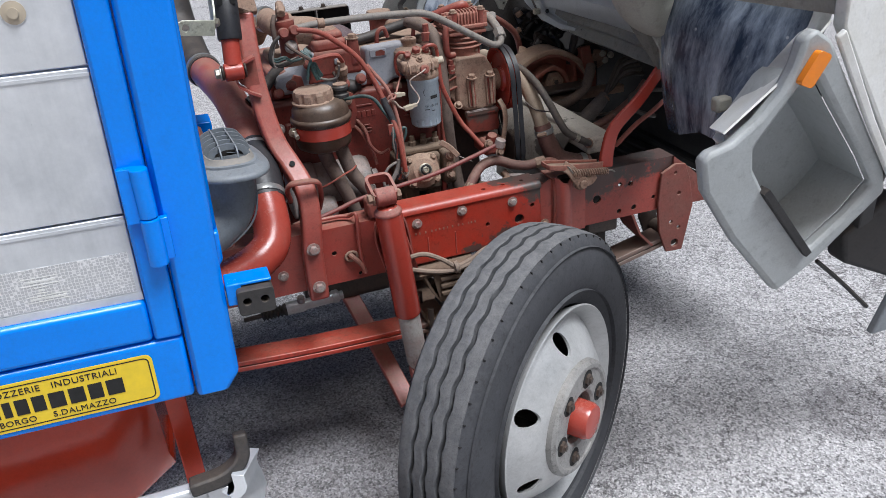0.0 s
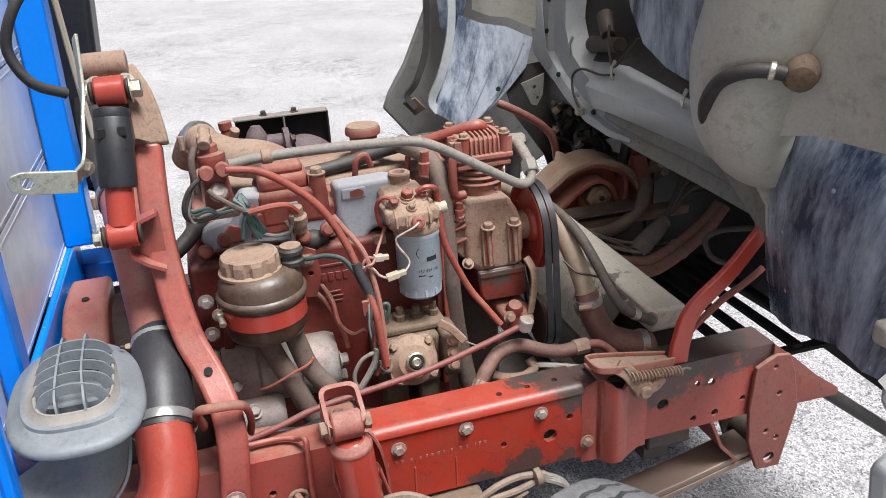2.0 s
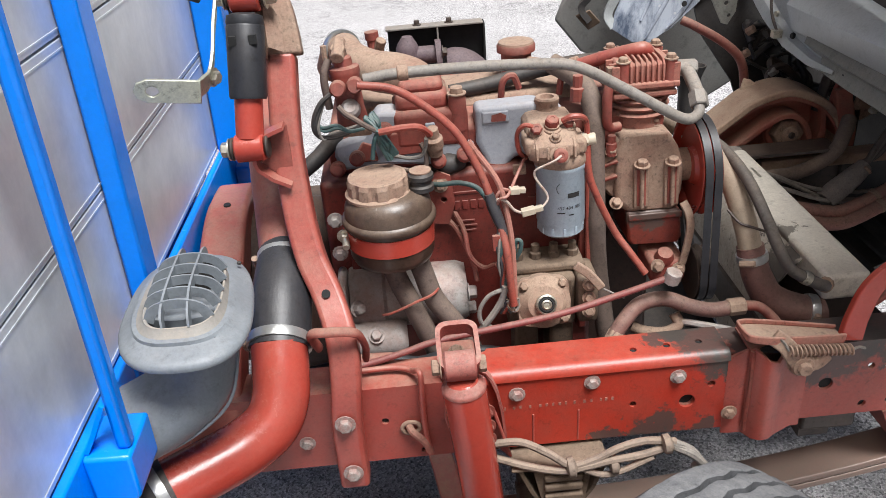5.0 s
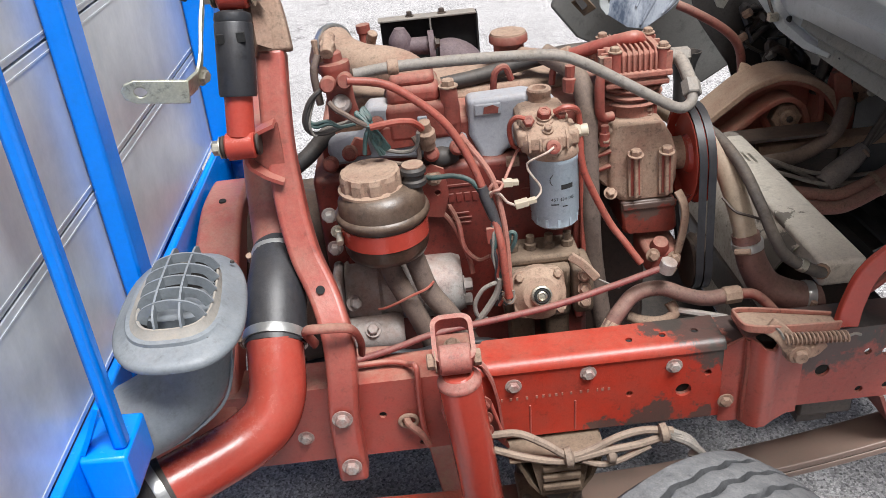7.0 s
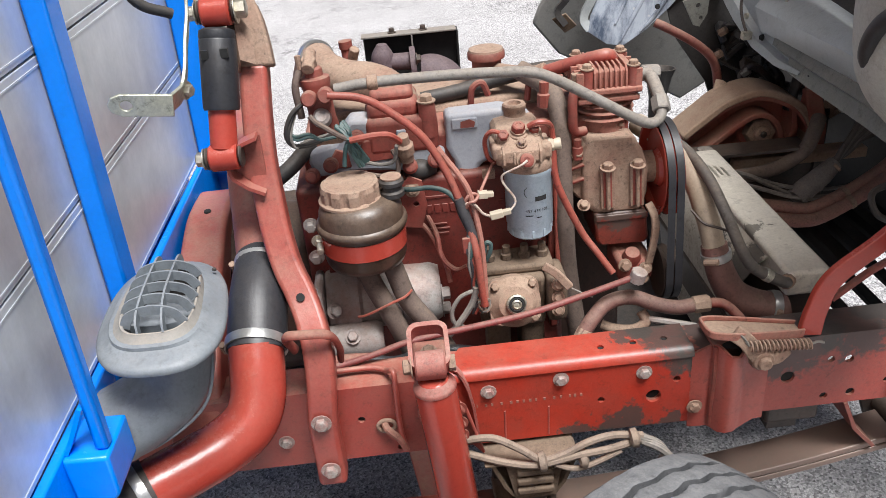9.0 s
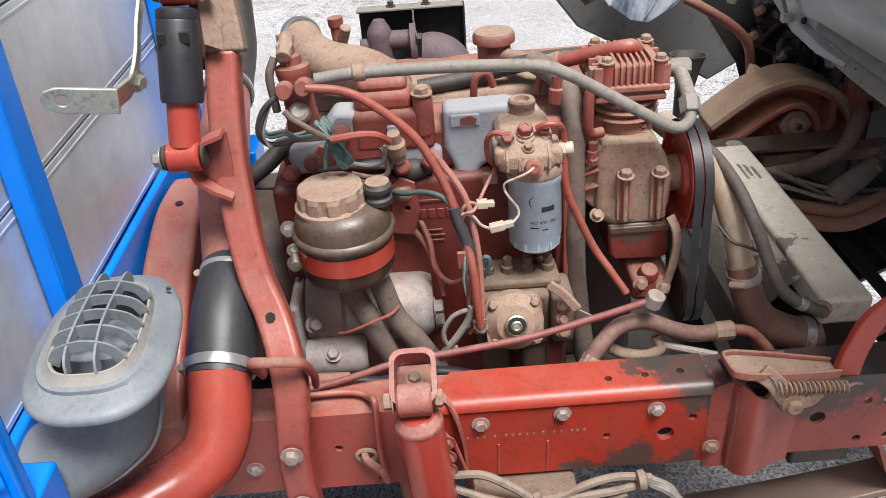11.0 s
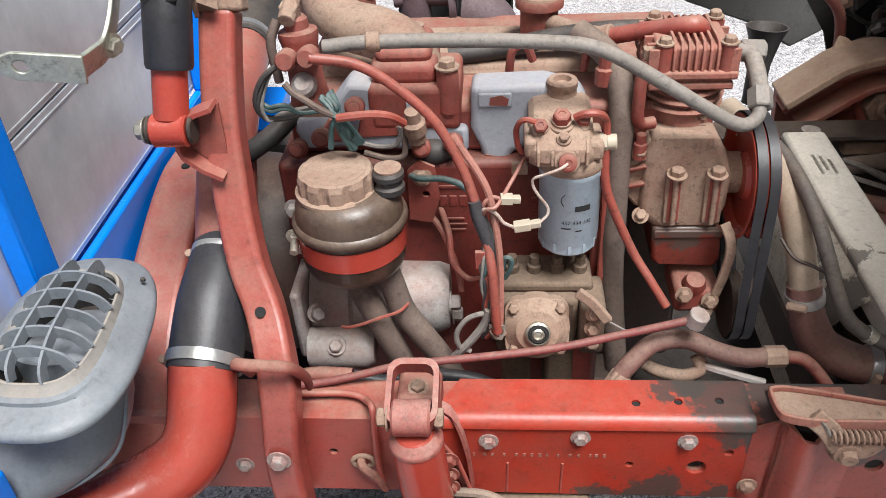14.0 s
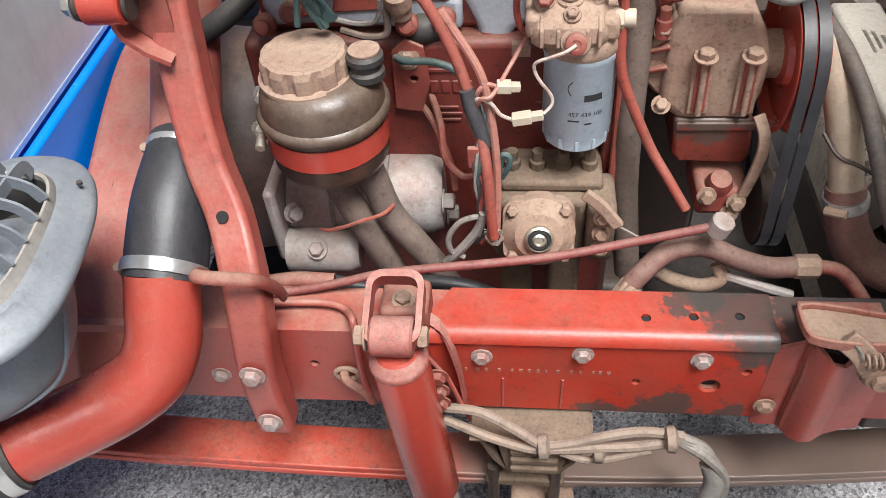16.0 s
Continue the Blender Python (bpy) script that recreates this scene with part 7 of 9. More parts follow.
part("grommet", bm, M_TAN, chassis)
bm = B()
tube(bm, [(0.08399999999999999, 0.006, 0.63), (0.089, -0.014, 0.628), (0.106, -0.014, 0.605), (0.114, -0.012, 0.582)], 0.0058, 8)
part("pipe_union", bm, M_FIN, chassis)
bh = run("brake_hose", "thick dusty rubber brake hose arched over the rail", "hose", [(0.418, 0.075, 0.70), (0.436, 0.085, 0.722), (0.465, 0.10, 0.741), (0.505, 0.103, 0.745), (0.545, 0.10, 0.728), (0.58, 0.098, 0.718), (0.615, 0.10, 0.718)], 0.0125, M_REDRUBBER, 14)
bm = B(); cyl(bm, (0.412, 0.07, 0.69), (0.425, 0.079, 0.708), 0.014, seg=8); part("hose_nut", bm, M_TAN, bh)
bm = B(); cyl(bm, (0.607, 0.10, 0.718), (0.635, 0.10, 0.719), 0.0145, seg=8); part("hose_ferrule", bm, M_TAN, bh)
bm = B(); tube(bm, [(0.635, 0.10, 0.719), (0.66, 0.095, 0.715), (0.685, 0.08, 0.69), (0.70, 0.07, 0.66)], 0.0085, 10); part("hose_pipe", bm, M_RED_DUSTY, bh)
sr = thing("steering_link", (0.52, 0.11, 0.69), "dusty tan steering link behind the brake hose", "link")
bm = B(); tube(bm, [(0.46, 0.12, 0.685), (0.48, 0.11, 0.68), (0.51, 0.10, 0.682), (0.53, 0.10, 0.695), (0.525, 0.11, 0.71)], 0.009, 10); part("link_arm", bm, M_TAN, sr)
bm = B(); tube(bm, [(0.535, 0.10, 0.70), (0.57, 0.09, 0.695), (0.61, 0.085, 0.685)], 0.006, 8); part("link_cable", bm, M_STEEL, sr)

# ---- filler cap, exhaust and shield on the far side ----
fc = thing("oil_filler", (0.323, 0.434, 1.0), "red cylindrical filler neck with a dusty lid", "filler cap")
bm = B(); lathe(bm, [(0, 0), (0.026, 0), (0.026, 0.06), (0.033, 0.062), (0.033, 0.072), (0.030, 0.076), (0, 0.077)], (0.323, 0.436, 1.005), (0, 0, 1), 26); part("filler_neck", bm, M_RED_DUSTY, fc)
bm = B(); lathe(bm, [(0.031, 0), (0.030, 0.003), (0, 0.0035)], (0.323, 0.436, 1.080), (0, 0, 1), 26); part("filler_lid", bm, M_TAN, fc)
settle(fc, (0.323, 0.436, 1.08), (0.322, 0.412, 1.088))
ex = thing("exhaust_manifold", (0.2, 0.56, 0.95), "purple-brown cast exhaust pipe with a flange", "exhaust")
M_RUST = dusty("burnt_cast_iron", (0.105, 0.075, 0.088), (0.075, 0.052, 0.06), DUST, 0.25, 0.7, scale=40)
bm = B(); tube(bm, [(0.205, 0.55, 1.006), (0.228, 0.55, 1.003), (0.252, 0.55, 0.985), (0.264, 0.55, 0.94), (0.266, 0.55, 0.86)], [0.035, 0.040, 0.041, 0.041, 0.041], 24); part("exhaust_elbow", bm, M_RUST, ex)
bm = B(); tube(bm, [(0.134, 0.55, 0.93), (0.134, 0.55, 1.0), (0.135, 0.55, 1.05), (0.136, 0.55, 1.072)], [0.024, 0.024, 0.022, 0.010], 20); part("exhaust_riser", bm, M_RUST, ex)
bm = B(); cyl(bm, (0.136, 0.55, 1.036), (0.19, 0.55, 1.034), 0.016, 0.017); cyl(bm, (0.10, 0.55, 1.028), (0.136, 0.55, 1.03), 0.012); part("exhaust_branch", bm, M_RUST, ex)
bm = B(); lathe(bm, [(0, 0), (0.037, 0), (0.037, 0.011), (0, 0.011)], (0.188, 0.55, 1.024), (1, 0, 0.02), 20); part("exhaust_flange", bm, M_RUST, ex)
for z in (1.045, 0.998):
    bm = B(); hexbolt(bm, (0.199, 0.522, z), (1, 0, 0), 0.008, 0.008); part("flange_nut", bm, M_GREASE_SHADE, ex)
hs = thing("heat_shield", (0.19, 0.64, 0.95), "black sheet metal heat shield behind the exhaust", "heat shield")
bm = B(); box(bm, (0.095, 0.594, 0.90), (0.283, 0.598, 1.076)); part("shield_back", bm, M_INK_SHADE, hs)
bm = B(); box(bm, (0.092, 0.568, 1.0745), (0.280, 0.598, 1.0785)); part("shield_lip", bm, M_GREYPIPE, hs, bevel=0.001)
bm = B(); box(bm, (0.190, 0.566, 1.05), (0.193, 0.594, 1.074)); part("shield_rib", bm, M_GREYPIPE, hs)
bm = B(); box(bm, (0.280, 0.57, 0.98), (0.283, 0.594, 1.0745)); part("shield_side", bm, M_INK_SHADE, hs)
for x in (0.153, 0.215):
    bolt(hs, (x, 0.585, 1.0785), (0, 0, 1), 0.006, 0.008, M_GREASE_SHADE)
settle(hs, (0.092, 0.568, 1.0785), (0.098, 0.600, 1.083), 1.0)
settle(ex, (0.188, 0.55, 1.024), (0.190, 0.572, 1.026))
bm = B()
lathe(bm, [(0, 0), (0.014, 0), (0.013, 0.05), (0.010, 0.055), (0.010, 0.075), (0.012, 0.077), (0.012, 0.09), (0, 0.092)], (0.085, 0.47, 1.02), (-0.06, 0, 1), 12)
part("head_stub", bm, M_RED_DUSTY, eng)
bm = B()
cyl(bm, (0.088, 0.465, 1.075), (0.096, 0.455, 1.098), 0.009, seg=8)
part("stub_screw", bm, M_TAN, eng)
settle(eng, (0.207, 0.262, 1.066), (0.205, 0.232, 1.078))

# ---- radiator ----
M_TANK = dusty("dusty_radiator_tank", (0.58, 0.54, 0.465), (0.48, 0.44, 0.375), (0.48, 0.43, 0.355), 0.8, 0.6, scale=7, oil=(((0.768, 0.27, 0.74), 0.03),), grime=0.3, stain_colour=(0.13, 0.115, 0.095))
M_COWL = dusty("stained_cowl_paint", (0.40, 0.37, 0.32), (0.26, 0.235, 0.195), DUST, 1.0, 0.6, scale=12, oil=(((0.74, 0.22, 0.71), 0.05), ((0.73, 0.3, 0.69), 0.04)), stain_colour=(0.05, 0.042, 0.036))
rad = thing("radiator", (0.77, 0.28, 0.45), "dusty grey radiator with a dented top tank", "radiator")
bm = B(); box(bm, (0.768, 0.11, 0.705), (0.843, 0.635, 0.752)); part("top_tank", bm, M_TANK, rad, bevel=0.007)
bm = B(); box(bm, (0.778, 0.125, 0.40), (0.833, 0.62, 0.705)); part("core", bm, M_GREASE_SHADE, rad)
bm = B(); box(bm, (0.773, 0.62, 0.40), (0.838, 0.635, 0.70)); part("side_tank", bm, M_TANK, rad, bevel=0.004)
bm = B()
sheet(bm, [[(0.772, y, 0.738), (0.755, y, 0.725), (0.722, y, 0.68), (0.71, y, 0.50)] for y in (0.19, 0.30, 0.45, 0.60)], 0.003)
part("fan_cowl", bm, M_COWL, rad)
bm = B(); lathe(bm, [(0, 0), (0.017, 0), (0.017, 0.008), (0.008, 0.01), (0, 0.01)], (0.822, 0.642, 0.742), (0, 0, 1), 14); part("mounting_ear", bm, M_GREYPIPE, rad)
for k, (y0, y1) in enumerate(((0.42, 0.47), (0.43, 0.465), (0.42, 0.455))):
    bm = B()
    box(bm, (0.793 + 0.011 * k, y0 + 0.07, 0.7522), (0.798 + 0.011 * k, y1 + 0.08, 0.7528))
    part("sticker_bar", bm, M_ZINC, rad)
M_PALEPIPE = dusty("dusty_beige_pipe", (0.36, 0.29, 0.215), (0.28, 0.225, 0.165), DUST, 0.9, 0.6, scale=14, grime=0.3)
rhz = thing("radiator_hose", (0.66, 0.13, 0.75), "beige and brown radiator hose with a clamped joint", "hose")
bm = B(); tube(bm, [(0.575, 0.34, 0.95), (0.605, 0.265, 0.938), (0.628, 0.205, 0.905), (0.643, 0.165, 0.85), (0.657, 0.145, 0.785), (0.661, 0.143, 0.77)], 0.0185, 18); part("metal_pipe", bm, M_PALEPIPE, rhz)
bm = B(); tube(bm, [(0.654, 0.149, 0.80), (0.660, 0.143, 0.772), (0.670, 0.139, 0.742), (0.692, 0.135, 0.705), (0.728, 0.125, 0.687), (0.762, 0.120, 0.680), (0.775, 0.120, 0.680)], [0.0215, 0.0225, 0.024, 0.026, 0.0265, 0.026, 0.026], 20); part("rubber_elbow", bm, M_REDRUBBER, rhz)
clamp(rhz, (0.658, 0.145, 0.781), (0.2, -0.15, -1), 0.0225)
clamp(rhz, (0.756, 0.121, 0.681), (1, -0.1, -0.15), 0.0262)
M_SLEEVING = dusty("grey_woven_sleeve", (0.17, 0.155, 0.15), (0.12, 0.105, 0.10), DUST, 0.6, 0.7, scale=30)
M_BYPASS = dusty("grey_dusty_rubber", (0.075, 0.068, 0.062), (0.055, 0.05, 0.046), DUST, 0.5, 0.6)
bph = run("bypass_hose", "thin grey hose along the radiator hose", "hose", [(0.590, 0.31, 0.95), (0.625, 0.24, 0.938), (0.645, 0.17, 0.91), (0.660, 0.12, 0.865), (0.675, 0.095, 0.822), (0.697, 0.088, 0.786), (0.742, 0.085, 0.757), (0.765, 0.10, 0.742), (0.775, 0.12, 0.732)], 0.0095, M_BYPASS)
bm = B(); cyl(bm, (0.715, 0.087, 0.773), (0.727, 0.086, 0.766), 0.0112, seg=14); part("hose_clip", bm, M_ZINC, bph)
bm = B(); cyl(bm, (0.758, 0.094, 0.747), (0.777, 0.122, 0.731), 0.0125, seg=10); part("hose_spigot", bm, M_TAN, bph)
run("cable_tie", "dark cable tie round the radiator hose", "cable tie", [(0.618, 0.165, 0.86), (0.632, 0.145, 0.845), (0.655, 0.135, 0.838), (0.675, 0.105, 0.84)], 0.0022, M_GREASE_SHADE, 6)

# ---- bracket with the return spring on the rail ----
rb = thing("spring_bracket", (0.66, 0.0, 0.73), "dusty red rail bracket with a coil return spring", "bracket")
TRAY = [(0.735, -0.022), (0.68, -0.030), (0.625, -0.036), (0.594, -0.034), (0.585, -0.026), (0.583, 0.0), (0.588, 0.010), (0.62, 0.014), (0.735, 0.008)]
bm = B()
holed(bm, TRAY, [], 0.004, lambda u, v, w: V(u, v, 0.751 - 0.16 * (u - 0.58) - w))
part("bracket_tray", bm, M_TAN, rb)
bm = B()
rim = spline([V(u, v, 0.755 - 0.16 * (u - 0.58)) for u, v in TRAY], 4)
sweep_rect(bm, rim, lambda q: 0.016 - 0.009 * q, 0.004, 1, (0, 0, 1))
part("tray_rim", bm, M_FIN, rb, bevel=0.0015)
bm = B()
pts = []
for k in range(15 * 10 + 1):
    a = 2 * math.pi * k / 10
    s = k / 150
    c = V(0.642, -0.042, 0.733).lerp(V(0.745, -0.03, 0.715), s)
    pts.append(c + V(0, 0.0078 * math.cos(a), 0.0078 * math.sin(a)))
tube(bm, pts, 0.0019, 5, 1)
part("coil_spring", bm, M_TAN, rb)
for p0, p1 in (((0.745, -0.03, 0.715), (0.775, -0.012, 0.70)), ((0.642, -0.042, 0.733), (0.628, -0.035, 0.752))):
    part("spring_hook", tube(B(), [p0, V(*p0).lerp(V(*p1), 0.5) + V(0, 0, 0.003), p1], 0.0022, 6), M_GREYPIPE, rb)
bm = B(); cyl(bm, (0.668, -0.052, 0.700), (0.672, -0.005, 0.702), 0.0105, seg=8); part("pivot_bolt", bm, M_TAN, rb)
bm = B(); lathe(bm, [(0.020, 0), (0.019, 0.008), (0.015, 0.014), (0, 0.015)], (0.668, -0.030, 0.701), (0, -1, 0), 16); part("lever_boss", bm, M_TAN, rb)
bm = B(); sweep_rect(bm, [(0.668, -0.034, 0.702), (0.690, -0.034, 0.700), (0.708, -0.030, 0.712)], 0.022, 0.012, 4, (0, 0, 1)); part("pawl", bm, M_TAN, rb, bevel=0.003)
bm = B(); sweep_rect(bm, [(0.622, -0.03, 0.752), (0.640, -0.036, 0.738), (0.653, -0.038, 0.718), (0.668, -0.036, 0.698)], 0.026, 0.009, 4, (1, 0, 0.4)); part("lever", bm, M_TAN, rb, bevel=0.002)
br = thing("cab_brace", (0.8, 0, 0.75), "flat red steel brace up to the tilted cab", "brace")
bm = B()
sweep_rect(bm, [(0.752, -0.005, 0.715), (0.757, -0.006, 0.76), (0.775, -0.008, 0.815), (0.84, -0.010, 0.875), (0.90, -0.012, 0.948)], lambda s: 0.036 - 0.010 * s, 0.012, 6, (0.8, 0, -0.6))
part("brace_bar", bm, M_RED_CLEAN, br, bevel=0.002)

# ---- far bracket with the big nut ----
# dusty tan lightened in colour to offset the shade under the cab
M_ARCH = dusty("lightened_dust_on_casting", (0.40, 0.285, 0.20), (0.30, 0.17, 0.12), (0.42, 0.32, 0.23), 1.2, 0.75, scale=12, grime=0.3)
M_ARCH_RED = dusty("dusty_red_casting", (0.33, 0.085, 0.058), (0.27, 0.12, 0.085), DUST, 1.0, 0.65, scale=14, grime=0.3)
fb = thing("cab_pivot_bracket", (0.87, 0.55, 0.7), "dusty arched cast bracket with a large hexagon nut", "bracket")
OUT_ARC = spline([(0.70, 0.53, 0.822), (0.752, 0.53, 0.862), (0.789, 0.53, 0.887), (0.848, 0.53, 0.902), (0.897, 0.53, 0.890), (0.942, 0.53, 0.861), (0.971, 0.53, 0.815), (0.975, 0.53, 0.76)], 5)
IN_ARC = spline([(0.735, 0.53, 0.775), (0.775, 0.53, 0.803), (0.829, 0.53, 0.842), (0.867, 0.53, 0.851), (0.900, 0.53, 0.826), (0.918, 0.53, 0.765)], 5)
bm = B()
sweep_rect(bm, [p + V(0, 0.03, 0) for p in OUT_ARC], 0.085, 0.016, 1, (0, 1, 0))
part("outer_arch", bm, M_ARCH, fb, bevel=0.004)
bm = B()
sweep_rect(bm, [p + V(0, 0.02, -0.012) for p in OUT_ARC], 0.05, 0.012, 1, (0, 1, 0))
part("arch_edge", bm, M_ARCH_RED, fb, bevel=0.003)
bm = B()
sweep_rect(bm, [p + V(0, 0.025, 0) for p in IN_ARC], 0.06, 0.012, 1, (0, 1, 0))
part("inner_rib", bm, M_ARCH_RED, fb, bevel=0.003)
bm = B()
holed(bm, [(p.x, p.z) for p in OUT_ARC] + [(0.975, 0.70), (0.71, 0.70)], [], 0.02, lambda u, v, w: V(u, 0.572 + w, v))
part("web", bm, M_ARCH_RED, fb)
for r0, h0, hgt, seg, mat in ((0.040, 0.0, 0.012, 20, M_ARCH_RED), (0.032, 0.01, 0.028, 6, M_TAN), (0.017, 0.036, 0.012, 14, M_TAN), (0.007, 0.047, 0.006, 8, M_GREASE_SHADE)):
    bm = B()
    lathe(bm, [(0, h0), (r0, h0), (r0, h0 + hgt - 0.003), (r0 - 0.003, h0 + hgt), (0, h0 + hgt)], (0.87, 0.572, 0.803), (0, -1, 0.15), seg)
    part("hexagon_nut" if seg == 6 else "nut_boss", bm, mat, fb)
bm = B()
sweep_rect(bm, [(0.925, 0.55, 0.79), (0.933, 0.55, 0.82), (0.928, 0.55, 0.86)], 0.05, 0.01, 3, (0, 1, 0))
part("rib", bm, M_ARCH_RED, fb)
bm = B()
box(bm, (0.785, 0.46, 0.765), (1.06, 0.50, 0.787))
part("base_bar", bm, M_ARCH, fb, bevel=0.003)
bm = B()
sweep_rect(bm, [(0.975, 0.515, 0.76), (0.978, 0.52, 0.82), (0.966, 0.525, 0.87), (0.962, 0.53, 0.90)], 0.034, 0.02, 4, (1, 0, 0))
part("upright", bm, M_ARCH_RED, fb, bevel=0.004)
bm = B()
sheet(bm, [[(0.775, y, 0.842), (0.80, y, 0.865), (0.857, y, 0.882), (0.93, y, 0.865), (0.985, y, 0.82)] for y in (0.60, 0.62, 0.645)], 0.012)
part("back_plate", bm, M_ARCH, fb)
bm = B()
plate(bm, [(0.768, 0.575, 0.862), (0.79, 0.60, 0.915), (0.805, 0.60, 0.91), (0.825, 0.575, 0.895)], 0.02)
part("ear", bm, M_ARCH, fb, bevel=0.003)
bm = B()
tube(bm, [(0.93, 0.55, 0.85), (0.935, 0.55, 0.89), (0.945, 0.55, 0.93)], [0.014, 0.010, 0.012], 10)
part("grease_nipple", bm, M_GREASE_SHADE, fb)
bm = B()
box(bm, (0.72, 0.53, 0.55), (1.02, 0.62, 0.76))
part("bracket_foot", bm, M_GREASE_SHADE, fb, bevel=0.01)
settle(fb, (0.87, 0.572, 0.803), (1.03, 0.862, 0.689), 1.18)
# added dark sheet below the far bracket, to darken what shows there
bm = B()
plate(bm, [(0.85, 0.45, 0.42), (1.40, 0.72, 0.42), (1.40, 1.30, 0.42), (0.85, 1.10, 0.42)], 0.01)
part("cross_plate", bm, M_RECESS_SHADE, chassis)

M_HEATER = dusty("dust_pink_rubber", (0.30, 0.125, 0.10), (0.20, 0.10, 0.082), DUST, 0.9, 0.65, scale=22)
for pts in ([(0.90, 0.60, 0.632), (0.937, 0.61, 0.615), (0.989, 0.62, 0.597), (1.045, 0.625, 0.581), (1.087, 0.63, 0.577), (1.156, 0.64, 0.598), (1.211, 0.65, 0.622), (1.255, 0.65, 0.655), (1.29, 0.65, 0.695)],
            [(0.90, 0.58, 0.607), (0.943, 0.59, 0.590), (0.994, 0.60, 0.574), (1.045, 0.605, 0.561), (1.093, 0.61, 0.561), (1.161, 0.62, 0.585), (1.215, 0.63, 0.611), (1.26, 0.635, 0.645), (1.30, 0.64, 0.69)]):
    hh = run("heater_hose", "dusty red-brown heater hose behind the radiator", "hose", pts, 0.0158, M_HEATER, 14, group="heater hoses")
    bm = B()
    cyl(bm, pts[5], V(*pts[5]).lerp(V(*pts[6]), 0.22), 0.0175)
    part("hose_band", bm, M_TAN, hh)
run("steering_hose", "dusty dark rubber hose under the far bracket", "hose", [(0.863, 0.62, 0.679), (0.915, 0.65, 0.669), (0.981, 0.68, 0.658), (1.042, 0.7, 0.666), (1.083, 0.7, 0.695), (1.109, 0.72, 0.726), (1.133, 0.75, 0.75)], 0.017, M_HOSE, 14)
for pts in ([(0.879, 0.62, 0.699), (0.925, 0.64, 0.675), (0.971, 0.65, 0.65), (1.036, 0.66, 0.623), (1.123, 0.67, 0.602), (1.222, 0.68, 0.599)],
            [(0.879, 0.62, 0.699), (0.931, 0.64, 0.67), (0.986, 0.65, 0.637), (1.048, 0.66, 0.603), (1.135, 0.67, 0.583), (1.224, 0.68, 0.59)],
            [(0.893, 0.6, 0.676), (0.956, 0.62, 0.645), (1.016, 0.63, 0.617), (1.076, 0.64, 0.597), (1.141, 0.66, 0.583)]):
    run("grey_cable", "thin grey cables sagging behind the radiator", "cable", pts, 0.0048, M_GREYPIPE, 8, group="grey cables")
sl = run("wiring_sleeve", "grey sleeved cable bundle in the engine bay", "cable", [(1.050, 0.65, 0.596), (1.076, 0.66, 0.613), (1.117, 0.67, 0.639), (1.149, 0.68, 0.663)], [0.024, 0.026, 0.024, 0.018], M_SLEEVING, 12)
for k in range(5):
    part("cable", tube(B(), [V(1.143, 0.678, 0.660) + V(0.003, 0.005, 0.003) * (k - 2), V(1.170, 0.687, 0.684) + V(0.006, 0.004, -0.003) * (k - 2), V(1.205, 0.70, 0.716) + V(0.009, 0.004, -0.006) * (k - 2), V(1.243, 0.71, 0.736) + V(0.012, 0, -0.012) * (k - 2), V(1.30, 0.72, 0.735) + V(0.01, 0, -0.018) * (k - 2)], 0.0072, 8), M_SLEEVING if k % 2 else M_BYPASS, sl)
part("sleeve_tie", tube(B(), [(1.137, 0.66, 0.668), (1.149, 0.66, 0.655), (1.160, 0.675, 0.645)], 0.004, 6), M_TAN, sl)
run("coiled_cable", "dark grey cable curling in front of the radiator", "cable", [(1.10, 0.31, 0.70), (1.06, 0.30, 0.715), (1.025, 0.30, 0.735), (1.02, 0.32, 0.765), (1.06, 0.34, 0.772), (1.12, 0.35, 0.765), (1.21, 0.35, 0.75)], 0.0065, M_BYPASS, 8)
run("red_brace_pipe", "thin dull red pipe beside the cab brace", "pipe", [(0.80, 0.03, 0.75), (0.856, 0.03, 0.795), (0.902, 0.03, 0.821), (0.936, 0.03, 0.844)], 0.006, M_RED_DUSTY, 8)
cup = thing("black_funnel", (0.60, 0.42, 0.9), "black rubber funnel behind the compressor", "funnel")
bm = B()
lathe(bm, [(0.016, -0.13), (0.018, -0.06), (0.026, -0.02), (0.034, 0.0), (0.031, 0.0), (0.022, -0.02), (0.012, -0.05), (0, -0.05)], (0.615, 0.40, 1.045), (0.05, 0.1, 1), 22)
part("funnel_cup", bm, M_BLACK, cup)
settle(cup, (0.615, 0.40, 1.045), (0.70, 0.615, 0.955))

# ---- grille slats in front of the radiator ----
gr = thing("front_grille", (1.08, 0.3, 0.55), "black front grille of parallel slats, seen from behind", "grille")
for k in range(5):
    x = 1.00 + 0.072 * k
    bm = B()
    box(bm, (x, 0.24, 0.495), (x + 0.026, 0.74, 0.507))
    part("slat", bm, M_INK_SHADE, gr, bevel=0.002)
bm = B(); box(bm, (0.98, 0.235, 0.485), (1.33, 0.262, 0.494)); part("grille_frame", bm, M_INK_SHADE, gr)

# ---- cables hung under the rail ----
hc = thing("hanging_cables", (0.38, -0.05, 0.55), "dusty beige cable bundle tied below the rail", "cables")
M_BEIGE = dusty("dusty_beige_sheath", (0.22, 0.17, 0.135), (0.16, 0.12, 0.095), DUST, 0.9, 0.7)
